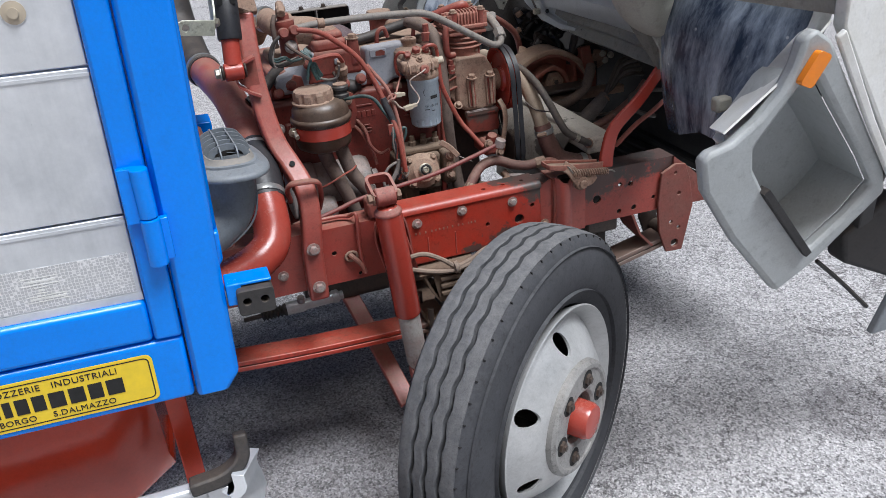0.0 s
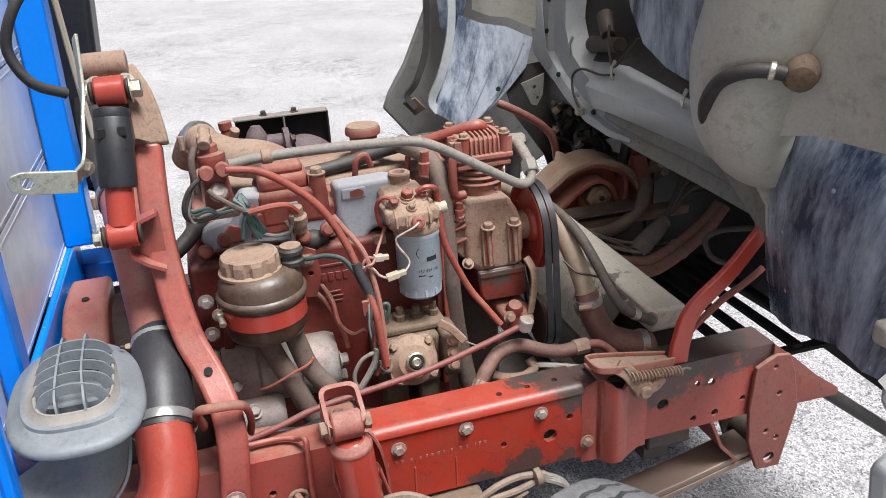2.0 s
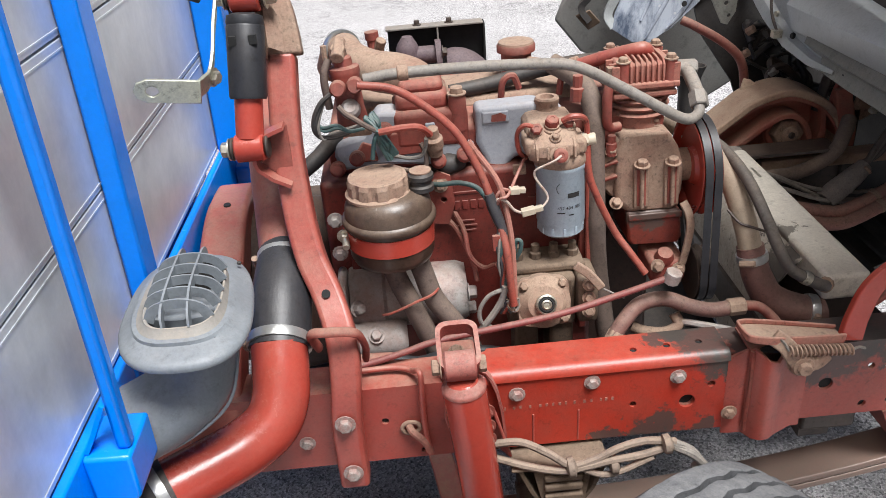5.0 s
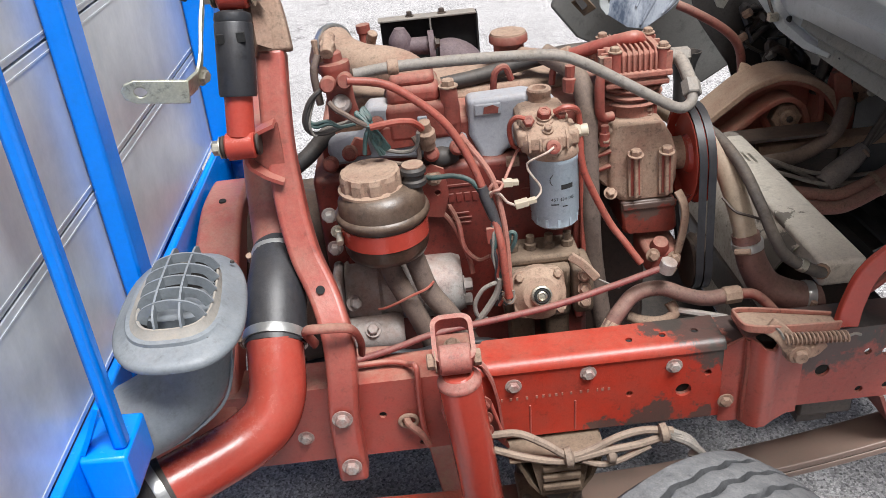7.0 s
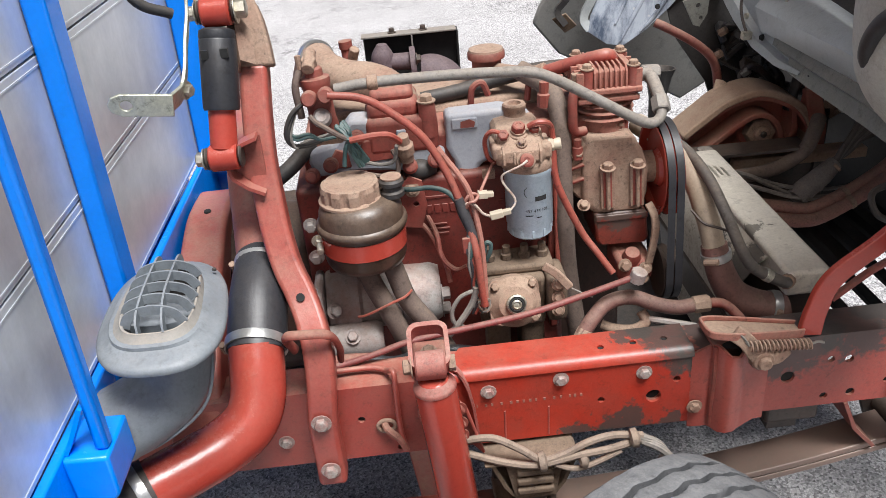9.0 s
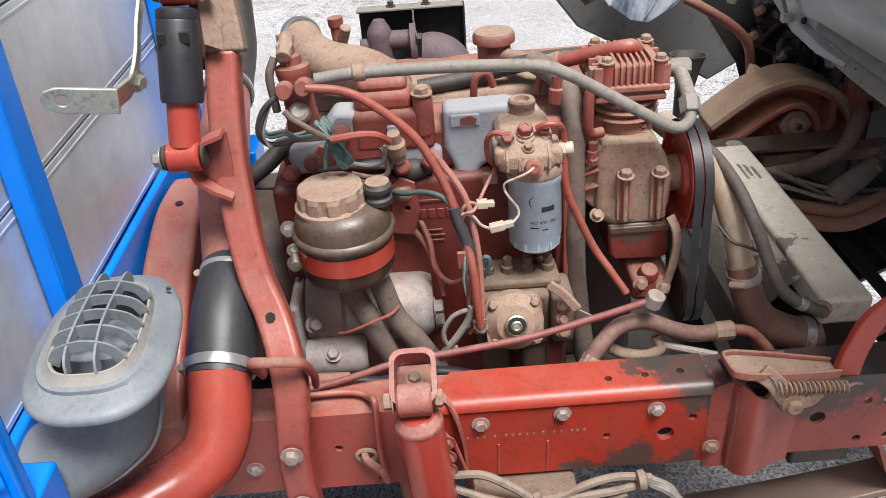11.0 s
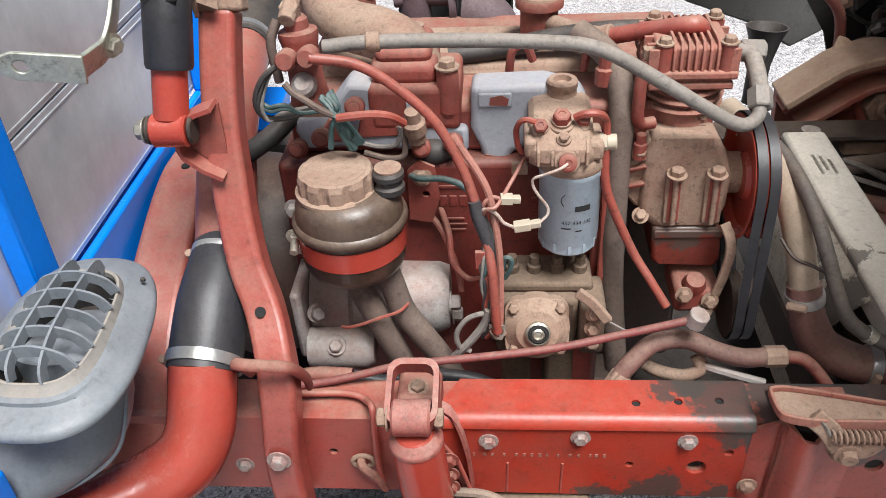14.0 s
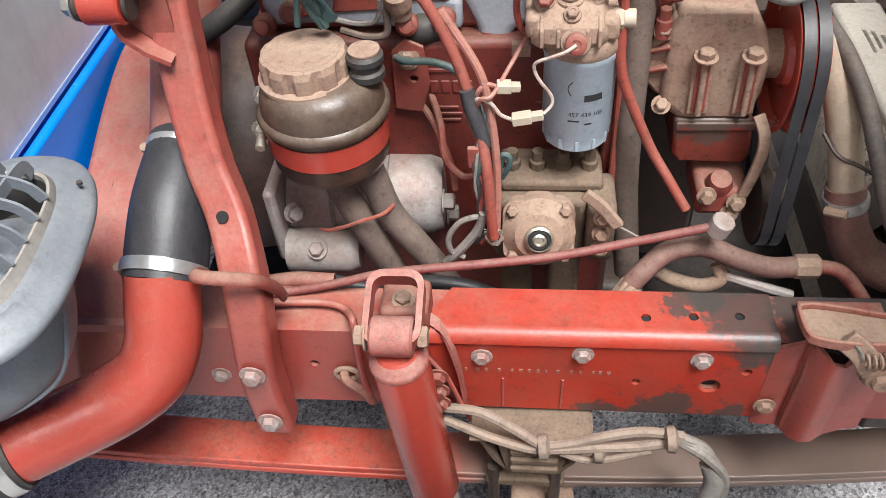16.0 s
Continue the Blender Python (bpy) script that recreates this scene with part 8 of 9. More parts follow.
for k, (pts, r) in enumerate((([(0.205, -0.03, 0.60), (0.25, -0.04, 0.608), (0.29, -0.05, 0.59), (0.325, -0.055, 0.565), (0.36, -0.055, 0.572), (0.40, -0.055, 0.592), (0.44, -0.05, 0.595), (0.485, -0.05, 0.588)], 0.0062),
                              ([(0.205, -0.03, 0.575), (0.26, -0.045, 0.562), (0.31, -0.055, 0.556), (0.345, -0.058, 0.562), (0.385, -0.06, 0.572), (0.43, -0.058, 0.575), (0.48, -0.055, 0.585)], 0.0062),
                              ([(0.345, -0.058, 0.556), (0.372, -0.06, 0.545), (0.40, -0.06, 0.548), (0.45, -0.058, 0.57)], 0.005))):
    part("cable", tube(B(), pts, r, 8), M_BEIGE, hc)
for k in range(3):
    part("dropped_cable", tube(B(), [(0.48, -0.05, 0.588 - 0.004 * k), (0.515, -0.055 - 0.005 * k, 0.565), (0.528 + 0.006 * k, -0.07, 0.52), (0.512 + 0.008 * k, -0.085, 0.45), (0.48, -0.11, 0.38), (0.45, -0.16, 0.33)], 0.0065, 8), M_GREYPIPE, hc)
part("tape_wrap", tube(B(), [(0.52, -0.06, 0.548), (0.528, -0.07, 0.52), (0.522, -0.08, 0.485)], 0.0125, 10), M_GREYPIPE, hc)
for x, z in ((0.325, 0.562), (0.39, 0.56), (0.47, 0.59)):
    bm = B()
    lathe(bm, [(0.006, 0), (0.015, 0.003), (0.016, 0.012), (0.007, 0.016)], (x - 0.008, -0.056, z), (1, 0, 0.1), 10)
    part("tie_knot", bm, M_BEIGE, hc)

# ---- tilted cab ----
cab = thing("tilted_cab", (1.2, 0.3, 0.7), "grey-white truck cab tilted forward, grimy underneath", "cab")
# near lower side panel, with the step well open in it
OUT = [(0.612, 0.94), (0.628, 0.956), (0.669, 0.966), (0.713, 1.001), (0.747, 1.046), (0.763, 1.089), (0.768, 1.136), (0.790, 1.150), (0.826, 1.127), (0.859, 1.083), (0.953, 0.961), (1.051, 0.835), (1.073, 0.779), (0.941, 0.641), (0.862, 0.587), (0.722, 0.747), (0.632, 0.873)]
WELL = [(0.716, 0.946), (0.724, 0.961), (0.761, 1.018), (0.785, 1.055), (0.805, 1.068), (0.822, 1.062), (0.876, 0.997), (0.988, 0.867), (1.035, 0.805), (0.991, 0.745), (0.921, 0.681), (0.898, 0.687), (0.768, 0.842), (0.726, 0.904)]
SLANT = Matrix(((1, 0, 0, 0), (0, 1, -0.169, 0.164), (0, 0, 1, 0), (0, 0, 0, 1)))


def two_loops(bm, outer, inner, y, thick):
    flat = bmesh.new()
    for lp in (outer, inner):
        vs = [flat.verts.new((u, v, 0)) for u, v in lp]
        for k in range(len(vs)):
            flat.edges.new((vs[k], vs[(k + 1) % len(vs)]))
    bmesh.ops.triangle_fill(flat, use_beauty=True, edges=flat.edges[:])
    flat.verts.index_update()
    A = [bm.verts.new((v.co.x, y, v.co.y)) for v in flat.verts]
    C = [bm.verts.new((v.co.x, y + thick, v.co.y)) for v in flat.verts]
    for f in flat.faces:
        i = [v.index for v in f.verts]
        bm.faces.new([A[k] for k in i])
        bm.faces.new([C[k] for k in reversed(i)])
    for e in flat.edges:
        if len(e.link_faces) == 1:
            i, j = (v.index for v in e.verts)
            bm.faces.new((A[i], A[j], C[j], C[i]))
    flat.free()


bm = B()
two_loops(bm, OUT, WELL, -0.575, 0.03)
part("step_panel", bm, M_CAB, cab, bevel=0.008).data.transform(SLANT)
bm = B()
cx, cz = 0.87, 0.88
prev = None
for s, y in ((1.0, -0.548), (0.97, -0.50), (0.9, -0.43)):
    cur = [bm.verts.new((cx + (u - cx) * s + 0.012 * (y + 0.548) / 0.12, y, cz + (v - cz) * s)) for u, v in WELL]
    if prev:
        for k in range(len(cur)):
            bm.faces.new((prev[k], prev[(k + 1) % len(cur)], cur[(k + 1) % len(cur)], cur[k]))
    prev = cur
bm.faces.new(prev)
part("step_well", bm, M_CAB, cab).data.transform(SLANT)
bm = B()
sweep_rect(bm, [(0.757, -0.576, 0.855), (0.832, -0.576, 0.765), (0.907, -0.576, 0.676)], 0.024, 0.014, 2, (0, 1, 0.0))
part("step_tread", bm, M_BLACK, cab, "black rubber step tread").data.transform(SLANT)
bm = B()
plate(bm, [(0.850, -0.605, 1.140), (0.965, -0.585, 0.965), (1.085, -0.565, 0.800), (1.072, -0.563, 0.790), (0.951, -0.583, 0.957), (0.835, -0.603, 1.128)], 0.012)
part("door_sill", bm, M_WHITE, cab, bevel=0.003)
bm = B()
plate(bm, [(0.860, -0.59, 1.14), (0.855, -0.59, 1.5), (1.8, -0.57, 1.5), (1.8, -0.55, 0.85), (1.095, -0.56, 0.795), (0.975, -0.58, 0.968)], 0.03)
part("door_skin", bm, M_WHITE, cab, bevel=0.004)
bm = B()
holed(bm, [(u * 0.9 + v * 0.42 + 0.793, -u * 0.42 + v * 0.9 + 1.083) for u, v in rounded(0.032, 0.062, 0.008, 4)], [], 0.014, lambda u, v, w: V(u, -0.576 - w, v))
part("marker_lamp", bm, M_ORANGE, cab, "amber side marker lamp", bevel=0.003).data.transform(SLANT)
# arch flange
bm = B()
sweep_rect(bm, [(0.735, -0.45, 0.915), (0.765, -0.45, 0.945), (0.82, -0.45, 0.985), (0.885, -0.45, 1.035), (0.935, -0.445, 1.10), (0.97, -0.44, 1.19), (1.0, -0.43, 1.3)], 0.036, 0.02, 5, (0.6, 0.2, -0.75))
part("arch_flange", bm, M_WHITE, cab, bevel=0.004)
bm = B()
sheet(bm, [[(0.65, -0.57, 0.985), (0.685, -0.5, 0.965), (0.722, -0.44, 0.945)], [(0.76, -0.57, 1.06), (0.775, -0.5, 1.02), (0.80, -0.44, 1.005)], [(0.85, -0.57, 1.15), (0.88, -0.5, 1.09), (0.92, -0.43, 1.10)]], 0.004)
part("arch_lip", bm, M_WHITE, cab)
# dark liner of the near wheel arch
bm = B()
rows = []
for inner, mid, outer in (((0.885, -0.03, 1.115), (0.91, -0.24, 1.148), (0.945, -0.44, 1.18)), ((0.880, -0.03, 1.04), (0.87, -0.24, 1.09), (0.925, -0.44, 1.10)), ((0.885, -0.03, 0.955), (0.85, -0.24, 1.02), (0.89, -0.44, 1.03)),
                          ((0.90, -0.03, 0.86), (0.842, -0.24, 0.93), (0.82, -0.44, 0.965)), ((0.918, -0.03, 0.79), (0.846, -0.24, 0.852), (0.77, -0.44, 0.918))):
    a, b, c = (Vector(p) for p in (inner, mid, outer))
    row = []
    for k in range(9):
        s = k / 8
        q = a * (1 - s) * (1 - 2 * s) + b * 4 * s * (1 - s) + c * s * (2 * s - 1)
        row.append(q + V(-0.008 * math.sin(s * 9), 0, 0.004 * math.cos(s * 13)))
    rows.append(row)
sheet(bm, rows, 0.005)
part("arch_liner", bm, M_LINER, cab, "scuffed dark blue-black arch liner")
bm = B()
lathe(bm, [(0, 0), (0.009, 0), (0.008, 0.002), (0, 0.002)], (0.882, -0.045, 0.955), (-1, -0.3, 0.1), 12)
part("liner_hole", bm, M_INK_SHADE, cab)
bm = B()
box(bm, (0.765, -0.40, 0.955), (0.80, -0.375, 0.985))
part("liner_clip", bm, M_CAB_UNDER, cab, bevel=0.006)
bm = B()
plate(bm, [(0.815, -0.046, 1.078), (0.930, -0.046, 1.040), (0.936, -0.046, 1.024), (0.882, -0.046, 0.987), (0.884, -0.046, 0.939), (0.874, -0.046, 0.944), (0.866, -0.046, 0.998)], 0.005)
lug = part("brace_lug", bm, M_CAB_UNDER, cab, bevel=0.002)
bm = B()
plate(bm, [(0.805, 0.03, 1.073), (0.817, -0.04, 1.076), (0.868, -0.042, 0.996), (0.878, -0.03, 0.945), (0.887, 0.0, 0.938), (0.880, 0.01, 0.995)], 0.004)
part("lug_flange", bm, M_CAB_SHADE_EDGE, lug, bevel=0.001)
# underside: big floor panel, rounded housing, cross beam and the frame of the engine opening
bm = B()
sheet(bm, [[(0.80, -0.06, 1.14), (0.79, -0.06, 1.25), (0.80, -0.05, 1.4), (0.84, -0.04, 1.62)], [(0.86, -0.13, 1.152), (0.845, -0.13, 1.25), (0.855, -0.12, 1.4), (0.88, -0.12, 1.62)], [(0.875, -0.28, 1.162), (0.868, -0.28, 1.25), (0.88, -0.28, 1.4), (0.92, -0.28, 1.62)], [(0.89, -0.56, 1.185), (0.88, -0.56, 1.26), (0.89, -0.56, 1.4), (0.92, -0.56, 1.62)]], 0.02)
part("floor_panel", bm, M_CAB_UNDER, cab)
bm = B()
tube(bm, [(0.865, -0.04, 1.045), (0.835, -0.03, 1.09), (0.815, -0.025, 1.15), (0.81, -0.03, 1.24), (0.815, -0.06, 1.36), (0.84, -0.08, 1.55)], [0.022, 0.055, 0.08, 0.09, 0.09, 0.09], 24)
part("rounded_housing", bm, M_CAB_UNDER, cab)
bm = B()
sheet(bm, [[(0.87, -0.075, 1.09), (0.875, -0.03, 1.075), (0.90, 0.05, 1.06)], [(0.885, -0.085, 1.02), (0.895, -0.03, 1.0), (0.92, 0.06, 1.0)], [(0.905, -0.06, 0.945), (0.915, -0.02, 0.935), (0.94, 0.08, 0.93)], [(0.915, -0.03, 0.90), (0.925, 0.0, 0.895), (0.96, 0.10, 0.89)]], 0.008)
part("corner_gusset", bm, M_CAB_UNDER, cab)
bm = B()
sweep_rect(bm, [(0.862, -0.05, 1.06), (0.875, -0.035, 1.0), (0.895, -0.02, 0.945), (0.905, -0.015, 0.915)], 0.024, 0.005, 4, (0.3, 1, 0))
part("gusset_strap", bm, M_GREASE_SHADE, cab)
bm = B()
lathe(bm, [(0, 0), (0.024, 0), (0.025, 0.018), (0.019, 0.032), (0.010, 0.036), (0, 0.037)], (0.815, -0.120, 1.243), (-0.55, -0.75, -0.25), 16)
part("rubber_plug", bm, M_MUD, cab)
part("plug_hose", tube(B(), [(0.790, -0.145, 1.232), (0.773, -0.135, 1.236), (0.748, -0.112, 1.233), (0.735, -0.08, 1.214), (0.738, -0.05, 1.176), (0.758, -0.03, 1.143), (0.80, -0.01, 1.114)], 0.0105, 12), M_BLACK, cab)
bm = B()
cyl(bm, (0.779, -0.139, 1.2345), (0.772, -0.134, 1.236), 0.0135)
part("hose_clip", bm, M_ZINC, cab)
# the box beam, its ledge and the drilled strip below it, both coloured darker for facing down
for name, mat, rows in (("cross_beam", M_CAB, [[(1.03, 0.87, 1.02), (1.03, 0.70, 1.04), (1.025, 0.49, 1.03), (1.02, 0.29, 1.018), (1.0, 0.05, 1.015)], [(0.972, 0.79, 0.995), (0.968, 0.69, 1.002), (0.964, 0.40, 1.02), (0.958, 0.21, 1.026), (0.93, 0.03, 1.04)],
                                               [(0.962, 0.79, 0.985), (0.96, 0.69, 0.992), (0.956, 0.40, 1.012), (0.95, 0.21, 1.02), (0.925, 0.03, 1.03)], [(0.968, 0.76, 0.94), (0.968, 0.70, 0.948), (0.965, 0.41, 0.985), (0.96, 0.19, 1.0), (0.93, 0.03, 1.0)], [(0.99, 0.74, 0.93), (0.99, 0.70, 0.936), (0.988, 0.41, 0.955), (0.985, 0.19, 0.965), (0.95, 0.03, 0.97)]]),
                        ("beam_ledge", M_CAB_SHADE_EDGE, [[(0.985, 0.72, 0.94), (0.985, 0.51, 0.944), (0.985, 0.33, 0.952), (0.975, 0.06, 0.96)], [(0.975, 0.71, 0.925), (0.975, 0.51, 0.93), (0.975, 0.33, 0.938), (0.96, 0.06, 0.945)], [(0.998, 0.68, 0.905), (0.998, 0.51, 0.91), (0.996, 0.33, 0.92), (0.98, 0.06, 0.93)]]),
                        ("drilled_strip", M_CAB_SHADE_EDGE, [[(0.992, 0.66, 0.912), (0.992, 0.55, 0.912), (0.99, 0.33, 0.922), (0.975, 0.06, 0.935)], [(0.982, 0.64, 0.885), (0.982, 0.55, 0.885), (0.98, 0.33, 0.894), (0.965, 0.06, 0.908)], [(0.994, 0.63, 0.879), (0.994, 0.55, 0.879), (0.992, 0.33, 0.888), (0.978, 0.06, 0.902)]])):
    bm = B()
    sheet(bm, rows, 0.006)
    strip = part(name, bm, mat, cab)
for k in range(10):
    y = 0.12 + 0.055 * k
    bm = B()
    lathe(bm, [(0, 0.002), (0.0045, 0.002), (0.005, 0)], (0.9835 - 0.012 * (0.55 - y) * 0.8, y, 0.9), (-1, 0, 0.3), 8)
    part("strip_hole", bm, M_INK_SHADE, strip)
# frame round the opening
outer = [(0.955, 1.04, 1.30), (0.955, 1.05, 1.16), (0.958, 1.075, 1.067), (0.96, 1.09, 1.01), (0.962, 1.013, 0.959), (0.962, 0.911, 0.92), (0.965, 0.80, 0.888), (0.97, 0.69, 0.882), (0.975, 0.59, 0.895)]
inner = [(0.985, 0.965, 1.30), (0.985, 0.975, 1.166), (0.988, 0.98, 1.094), (0.99, 0.952, 1.036), (0.99, 0.875, 1.0), (0.99, 0.80, 0.972), (0.988, 0.745, 0.95), (0.988, 0.68, 0.93), (0.988, 0.60, 0.915)]
bm = B()
sheet(bm, [[(o[0] + 0.02, o[1] + 0.006, o[2] - 0.012) for o in outer], outer, [tuple(V(*o).lerp(V(*i), 0.28) + V(0.001, 0, 0)) for o, i in zip(outer, inner)], [tuple(V(*o).lerp(V(*i), 0.36) + V(0.014, 0, 0)) for o, i in zip(outer, inner)], [tuple(V(*o).lerp(V(*i), 0.8) + V(0.006, 0, 0)) for o, i in zip(outer, inner)], inner, [tuple(V(*i) + V(0.05, -0.015, 0.02)) for i in inner]], 0.004)
fr = part("opening_frame", bm, M_CAB, cab)
for o, i, q in ((outer[4], inner[4], 0.3), (outer[5], inner[5], 0.45), (outer[2], inner[2], 0.3), (outer[1], inner[1], 0.3), (outer[6], inner[6], 0.5)):
    p = V(*o).lerp(V(*i), q)
    bm = B()
    lathe(bm, [(0, 0.006), (0.006, 0.005), (0.0075, 0)], p + V(-0.002, 0, 0), (-1, -0.2, 0.2), 10)
    part("frame_screw", bm, M_ZINC if o is outer[5] else M_INK_SHADE, fr)
bm = B()
box(bm, (0.945, 0.805, 0.905), (0.965, 0.822, 0.922))
part("cable_lug", bm, M_ZINC, fr)
part("frame_cable", tube(B(), [(0.955, 0.81, 0.915), (0.958, 0.86, 0.95), (0.965, 0.88, 0.99), (0.972, 0.84, 1.015), (0.975, 0.75, 1.02), (0.985, 0.70, 1.03)], 0.0035, 8), M_GREASE_SHADE, fr)
for y, z in ((0.70, 1.045), (0.395, 1.05), (0.93, 1.06)):
    bm = B()
    sweep_rect(bm, [(0.985, y, z - 0.035), (0.978, y, z - 0.005), (0.985, y - 0.004, z + 0.02)], 0.011, 0.003, 3, (0, 1, 0))
    part("beam_clip", bm, M_ZINC, cab)
# recess above the beam, its shade painted near-black, with a loose sheet hanging in it
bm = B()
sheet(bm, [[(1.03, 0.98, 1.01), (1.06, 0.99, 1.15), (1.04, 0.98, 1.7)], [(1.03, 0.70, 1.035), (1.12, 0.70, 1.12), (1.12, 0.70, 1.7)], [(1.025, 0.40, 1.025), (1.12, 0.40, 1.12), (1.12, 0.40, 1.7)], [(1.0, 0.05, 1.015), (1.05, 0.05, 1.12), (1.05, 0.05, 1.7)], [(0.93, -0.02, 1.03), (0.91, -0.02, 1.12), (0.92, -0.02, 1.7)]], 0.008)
part("engine_tunnel", bm, M_RECESS_SHADE, cab)
bm = B()
sheet(bm, [[(1.035, 0.72, 1.18), (1.025, 0.76, 1.30), (1.02, 0.78, 1.5)], [(1.01, 0.61, 1.118), (1.02, 0.60, 1.28), (1.02, 0.6, 1.5)], [(1.0, 0.49, 1.09), (0.985, 0.42, 1.25), (0.99, 0.42, 1.5)], [(1.0, 0.365, 1.078), (0.975, 0.25, 1.2), (0.97, 0.23, 1.5)], [(0.985, 0.26, 1.10), (0.96, 0.12, 1.2), (0.95, 0.08, 1.5)]], 0.004)
part("loose_insulation", bm, M_LINER, cab, "scuffed dark insulation sheet")
for p0, p1 in (((1.03, 0.90, 1.06), (1.02, 0.74, 1.09)), ((1.04, 0.86, 1.14), (1.02, 0.80, 1.10))):
    bm = B()
    cyl(bm, p0, p1, 0.022, 0.018)
    part("dark_bracket", bm, M_GREASE_SHADE, cab)
part("recess_cable", tube(B(), [(1.0, 0.62, 1.13), (0.985, 0.66, 1.08), (0.982, 0.70, 1.05), (0.99, 0.74, 1.09), (1.01, 0.78, 1.13)], 0.0035, 8), M_GREASE_SHADE, cab)
# floor sheet coloured near-black for the shade under the cab
bm = B()
sheet(bm, [[(0.98, 0.03, 0.93), (1.1, 0.03, 0.9), (1.4, 0.03, 0.85)], [(0.995, 0.35, 0.90), (1.15, 0.35, 0.86), (1.45, 0.35, 0.8)], [(0.99, 0.65, 0.885), (1.2, 0.65, 0.86), (1.5, 0.65, 0.78)], [(0.985, 1.02, 0.955), (1.2, 1.02, 0.85), (1.5, 1.02, 0.72)]], 0.01)
part("floor_sheet", bm, M_GREASE_SHADE, cab)
# added near-black sheet closing the view to the front, as shade
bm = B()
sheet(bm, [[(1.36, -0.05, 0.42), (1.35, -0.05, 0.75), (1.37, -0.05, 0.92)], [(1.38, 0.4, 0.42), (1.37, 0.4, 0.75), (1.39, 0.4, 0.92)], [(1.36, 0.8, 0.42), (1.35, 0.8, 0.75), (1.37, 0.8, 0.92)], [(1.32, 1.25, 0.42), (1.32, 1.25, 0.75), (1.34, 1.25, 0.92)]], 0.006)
part("front_bulkhead", bm, M_RECESS_SHADE, cab)
# far flange, liner and mudguard
bm = B()
sheet(bm, [[(0.905, 1.06, 1.30), (0.93, 1.04, 1.30)], [(0.918, 1.06, 1.17), (0.945, 1.04, 1.16)], [(0.93, 1.06, 1.02), (0.96, 1.04, 1.03)], [(0.985, 1.05, 0.945), (0.99, 1.0, 0.96)]], 0.006)
part("far_flange", bm, M_CAB, cab)
bm = B()
sheet(bm, [[(0.75, 1.16, 1.12), (0.80, 1.11, 1.10), (0.86, 1.09, 1.09), (0.925, 1.05, 1.06)], [(0.70, 1.13, 0.975), (0.755, 1.08, 0.965), (0.81, 1.07, 0.985), (0.90, 1.04, 0.985)], [(0.665, 1.11, 0.905), (0.71, 1.06, 0.89), (0.77, 1.06, 0.90), (0.85, 1.04, 0.93)], [(0.655, 1.10, 0.868), (0.695, 1.055, 0.845), (0.735, 1.05, 0.838), (0.79, 1.04, 0.875)]], 0.005)
fl = part("far_liner", bm, M_LINER_FAR, cab, "scuffed blue-grey far arch liner")
for pts in ([(0.845, 1.088, 1.065), (0.80, 1.068, 0.975), (0.755, 1.056, 0.90), (0.725, 1.046, 0.85)], [(0.895, 1.055, 1.05), (0.86, 1.045, 0.985), (0.81, 1.040, 0.91), (0.775, 1.038, 0.875)], [(0.80, 1.105, 1.085), (0.755, 1.075, 0.975), (0.715, 1.055, 0.895)]):
    part("liner_rib", tube(B(), pts, [0.006] * (len(pts) - 1) + [0.003], 8), M_LINER_FAR, fl)
bm = B()
sheet(bm, [[(0.79, 1.15, 1.32), (0.83, 1.11, 1.31), (0.87, 1.10, 1.32), (0.935, 1.055, 1.32)], [(0.785, 1.145, 1.135), (0.82, 1.105, 1.12), (0.865, 1.085, 1.115), (0.93, 1.045, 1.085)]], 0.005)
part("far_upper_panel", bm, M_CAB_UNDER, cab)
bm = B()
sheet(bm, [[(0.70, 1.19, 1.32), (0.745, 1.18, 1.31), (0.78, 1.16, 1.32)], [(0.695, 1.185, 1.16), (0.735, 1.175, 1.14), (0.77, 1.155, 1.15)], [(0.70, 1.18, 1.09), (0.725, 1.17, 1.07), (0.75, 1.155, 1.09)]], 0.005)
part("far_dark_strip", bm, M_LINER, cab)
bm = B()
lathe(bm, [(0, 0.002), (0.006, 0.002), (0.007, 0)], (0.814, 1.03, 0.936), (0, -1, 0.2), 10)
part("liner_hole", bm, M_INK_SHADE, fl)
bm = B()
holed(bm, [(0.53, 0.865), (0.548, 0.91), (0.60, 0.99), (0.68, 1.16), (0.69, 1.5), (1.2, 1.5), (1.2, 0.72), (1.05, 0.655), (0.96, 0.60), (0.85, 0.665), (0.70, 0.72), (0.60, 0.775)], [], 0.02, lambda u, v, w: V(u, 1.22 + w, v))
part("far_side_panel", bm, M_CAB_DARK, cab, bevel=0.006)
bm = B()
sweep_rect(bm, [(0.72, 1.13, 1.2), (0.71, 1.12, 1.08), (0.675, 1.11, 0.97), (0.645, 1.11, 0.905), (0.66, 1.10, 0.872)], 0.022, 0.010, 5, (1, 0, 0.3))
part("far_arch_flange", bm, M_CAB, cab)
bm = B()
sweep_rect(bm, [(0.655, 1.15, 1.2), (0.645, 1.14, 1.05), (0.61, 1.13, 0.96), (0.58, 1.13, 0.92), (0.60, 1.12, 0.885)], 0.016, 0.01, 5, (1, 0, 0.3))
part("far_seal", bm, M_BLACK, cab)
bm = B()
plate(bm, [(0.565, 1.13, 0.90), (0.60, 1.12, 0.915), (0.63, 1.12, 0.88), (0.60, 1.13, 0.86)], 0.006)
part("rusty_tab", bm, M_MUD, cab, bevel=0.002)
bm = B()
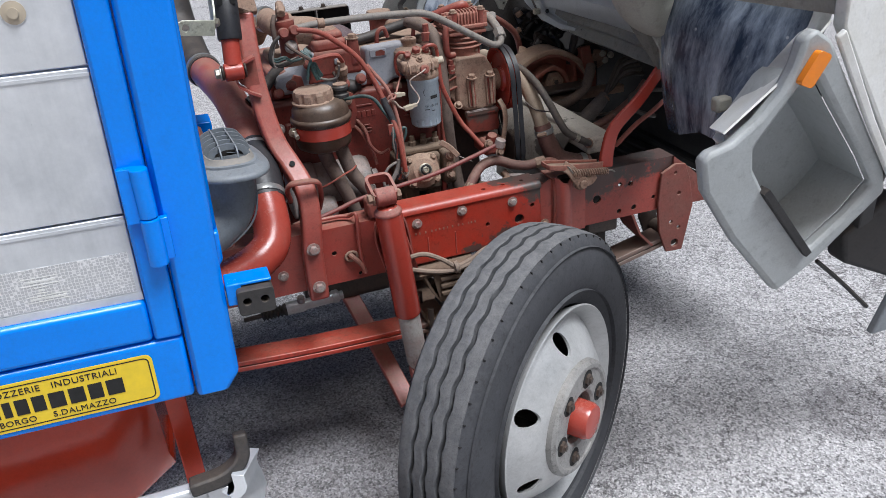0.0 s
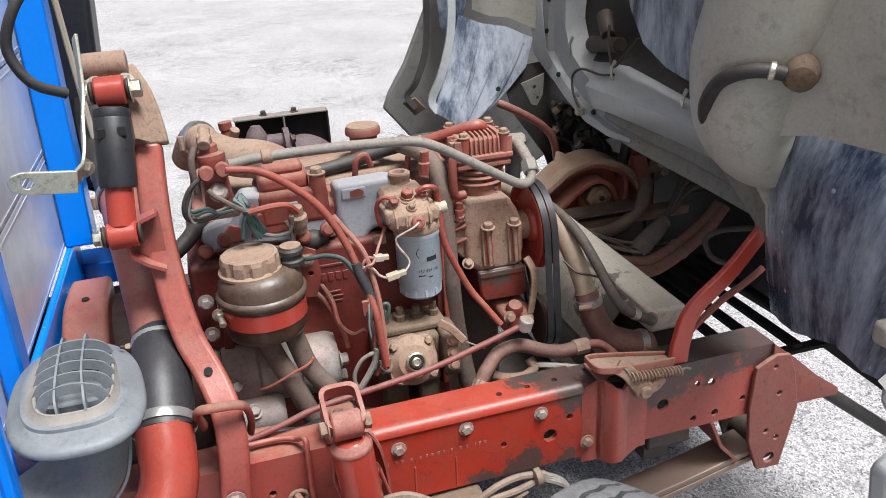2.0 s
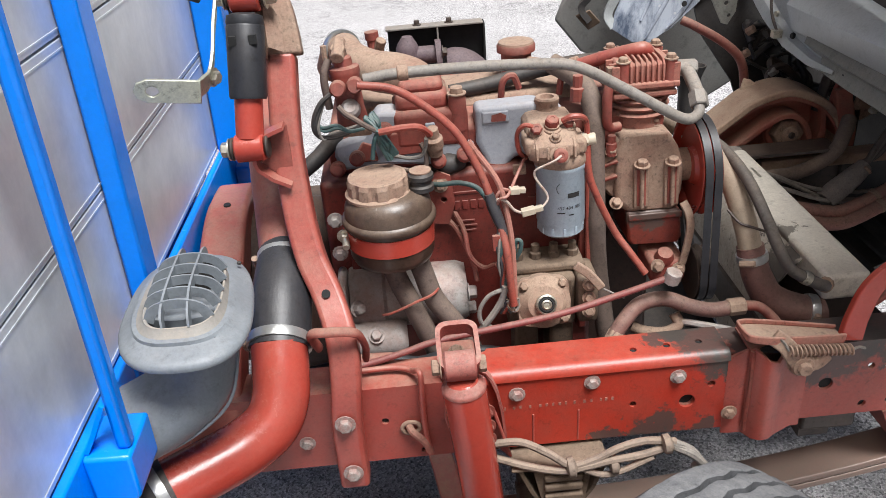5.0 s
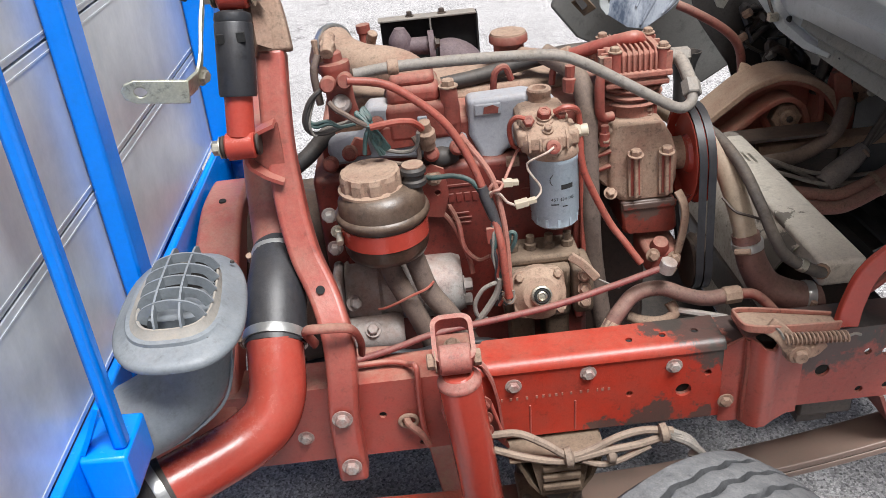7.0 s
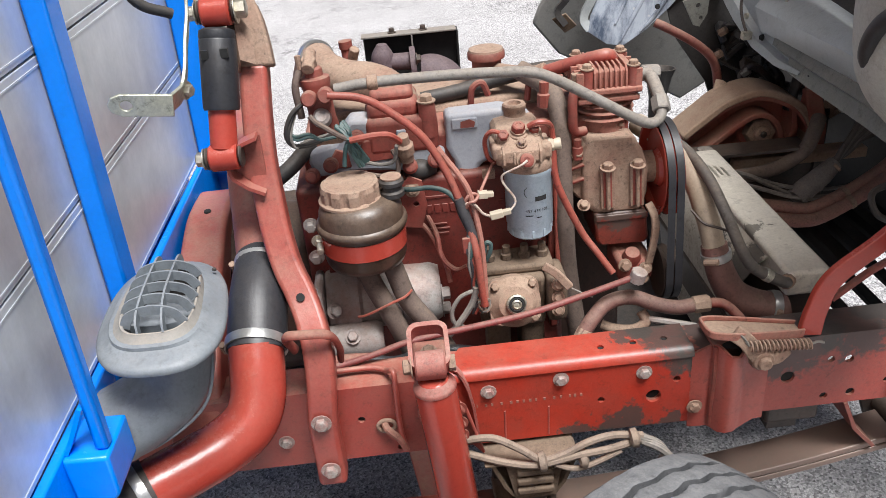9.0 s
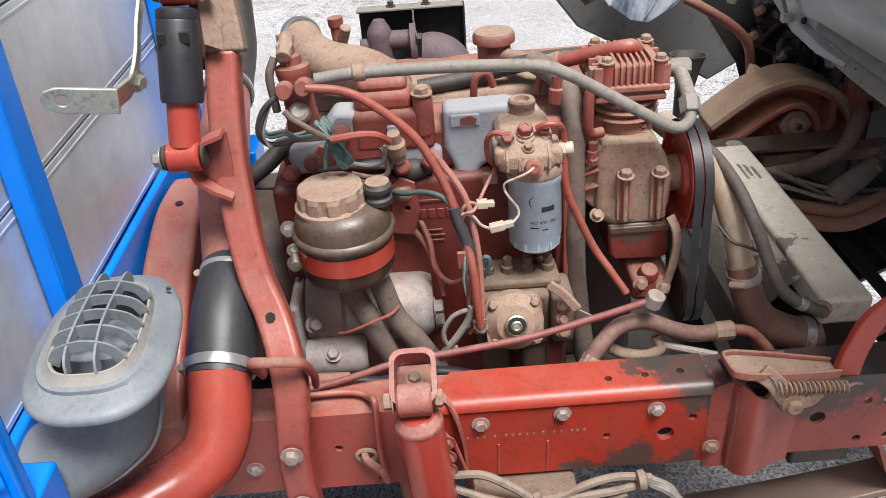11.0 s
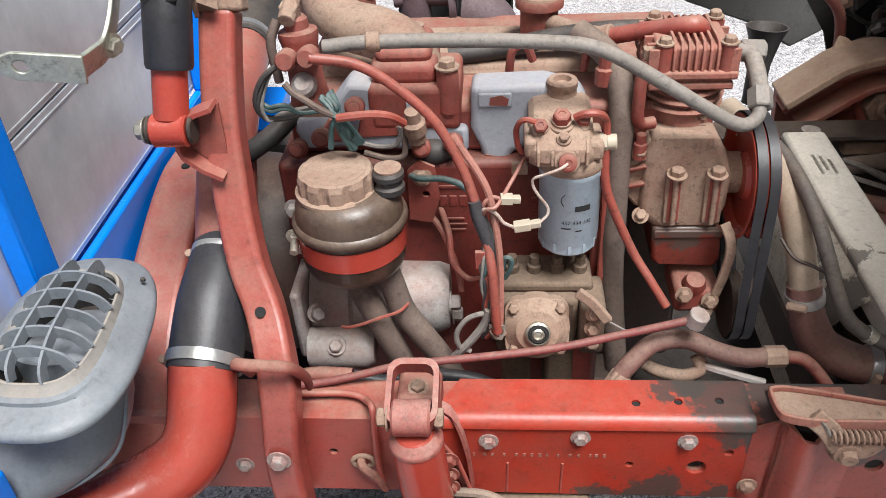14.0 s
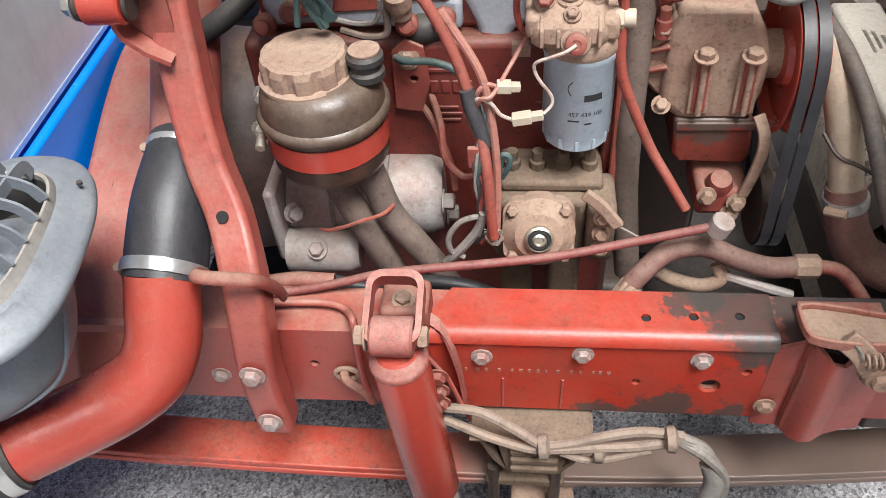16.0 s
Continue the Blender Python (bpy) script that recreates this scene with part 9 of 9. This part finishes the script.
sheet(bm, [[(0.90, 1.06, 1.3), (0.84, 1.12, 1.3), (0.74, 1.2, 1.3)], [(0.92, 1.06, 1.7), (0.86, 1.12, 1.7), (0.78, 1.2, 1.7)]], 0.01)
part("far_rear_panel", bm, M_CAB_UNDER, cab)
bm = B()
holed(bm, [(0.85, 0.965), (0.915, 0.985), (0.912, 0.93), (0.895, 0.90), (0.88, 0.905)], [(0.888, 0.952, 0.006), (0.897, 0.922, 0.005)], 0.006, lambda u, v, w: V(u, 0.95 + w, v))
part("far_lug", bm, M_CAB_SHADE_EDGE, cab)
# inner arch with its shade painted in as near-black
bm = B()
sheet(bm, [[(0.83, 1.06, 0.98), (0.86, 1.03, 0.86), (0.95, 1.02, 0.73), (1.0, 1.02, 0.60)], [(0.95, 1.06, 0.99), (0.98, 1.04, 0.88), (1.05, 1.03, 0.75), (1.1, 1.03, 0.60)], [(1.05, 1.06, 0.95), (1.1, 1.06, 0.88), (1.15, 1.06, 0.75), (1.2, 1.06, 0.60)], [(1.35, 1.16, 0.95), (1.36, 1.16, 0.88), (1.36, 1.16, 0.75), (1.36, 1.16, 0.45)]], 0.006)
part("far_inner_arch", bm, M_RECESS_SHADE, cab)
NEAR_SIDE = ("step_panel", "step_well", "step_tread", "door_sill", "door_skin", "marker_lamp", "arch_flange", "arch_lip", "arch_liner", "liner_clip", "liner_hole", "plug_hose", "hose_clip", "front_bulkhead", "brace_lug")
TILT = Matrix.Translation((0.01, 0.1, 0.95)) @ Matrix.Rotation(radians(2.5), 4, "X") @ Matrix.Translation((0, -0.1, -0.95))
for ob in cab.children:
    if ob.name.split(".")[0] not in NEAR_SIDE:
        for q in (ob, *ob.children):
            q.data.transform(TILT)
part("far_stay", tube(B(), [(0.80, 0.97, 0.953), (0.831, 0.955, 0.938), (0.900, 0.95, 0.895), (0.945, 0.95, 0.850), (0.962, 0.95, 0.79), (0.965, 0.95, 0.70)], 0.0110, 14), M_HANGER, cab, "dull red bent stay pipe")
# hoses and fittings packed into the dark corner
clutter = thing("far_hose_bundle", (1.0, 0.9, 0.72), "tangle of grimy black hoses and unions under the cab", "hoses")
random.seed(21)
for k in range(22):
    p = V(random.uniform(0.98, 1.12), random.uniform(0.97, 1.06), random.uniform(0.74, 0.90))
    pts = [p]
    for i in range(4):
        p = p + V(random.uniform(-0.03, 0.08), random.uniform(-0.03, 0.03), random.uniform(-0.055, 0.05))
        pts.append(V(p.x, p.y, min(max(p.z, 0.72), 0.91)))
    part("hose", tube(B(), pts, random.uniform(0.004, 0.011), 8), (M_BLACK, M_GREASE_SHADE, M_BLACK, M_LOOMTAPE)[k % 4], clutter)
    if k % 3 == 0:
        bm = B()
        cyl(bm, pts[2], pts[2] + V(0.012, -0.012, 0.012), 0.011, seg=6)
        part("union", bm, M_GREYPIPE if k % 2 else M_TAN, clutter)
lever = thing("gear_lever_link", (1.215, 0.95, 0.68), "flat red lever standing beside the far bracket", "lever")
bm = B()
sweep_rect(bm, [(1.222, 0.95, 0.762), (1.214, 0.95, 0.735), (1.211, 0.95, 0.70), (1.217, 0.95, 0.64), (1.222, 0.95, 0.56)], 0.042, 0.016, 5, (1, 0, 0))
part("lever_blade", bm, M_RED, lever, bevel=0.003)
cbk = thing("cable_bracket", (1.19, 0.80, 0.75), "small dusty bracket with studs under the cab", "bracket")
bm = B()
plate(bm, [(1.160, 0.80, 0.738), (1.174, 0.80, 0.790), (1.226, 0.80, 0.780), (1.212, 0.80, 0.735), (1.190, 0.80, 0.722)], 0.006)
part("bracket_plate", bm, M_TAN, cbk, bevel=0.001)
for p in ((1.205, 0.798, 0.772), (1.232, 0.79, 0.765), (1.215, 0.798, 0.748)):
    bm = B()
    hexbolt(bm, p, (-0.3, -1, 0.3), 0.008, 0.012)
    part("stud", bm, M_ZINC, cbk)
bm = B()
box(bm, (1.165, 0.80, 0.50), (1.185, 0.812, 0.75))
part("bracket_leg", bm, M_GREASE_SHADE, cbk)
# dark corner under the door, and the stay rod
bc = thing("bumper_corner", (1.15, -0.45, 0.35), "black plastic bumper corner and mud flap", "bumper")
bm = B()
plate(bm, [(1.085, -0.45, 0.64), (1.20, -0.46, 0.72), (1.28, -0.46, 0.60), (1.235, -0.46, 0.50), (1.10, -0.45, 0.565)], 0.06)
part("corner_shell", bm, M_BLACK, bc, bevel=0.01)
bm = B()
plate(bm, [(1.20, -0.47, 0.36), (1.26, -0.47, 0.50), (1.33, -0.47, 0.48), (1.30, -0.47, 0.36)], 0.02)
part("mud_flap", bm, M_GREY_PLASTIC, bc, bevel=0.004)
bm = B()
sweep_rect(bm, [(1.13, -0.45, 0.66), (1.10, -0.48, 0.74), (1.06, -0.53, 0.82)], 0.04, 0.02, 4, (0.8, 0, 0.5))
part("corner_stay", bm, M_BLACK, bc, bevel=0.003)
part("flap_rod", tube(B(), [(1.03, -0.44, 0.585), (1.10, -0.445, 0.52), (1.19, -0.45, 0.43)], 0.005, 8), M_BLACK, bc)
sc = thing("steering_column", (1.2, 0.10, 0.45), "black steering column shaft running to the cab", "steering shaft")
bm = B()
cyl(bm, (1.03, 0.10, 0.605), (1.40, 0.10, 0.31), 0.015)
part("shaft", bm, M_BLACK, sc)
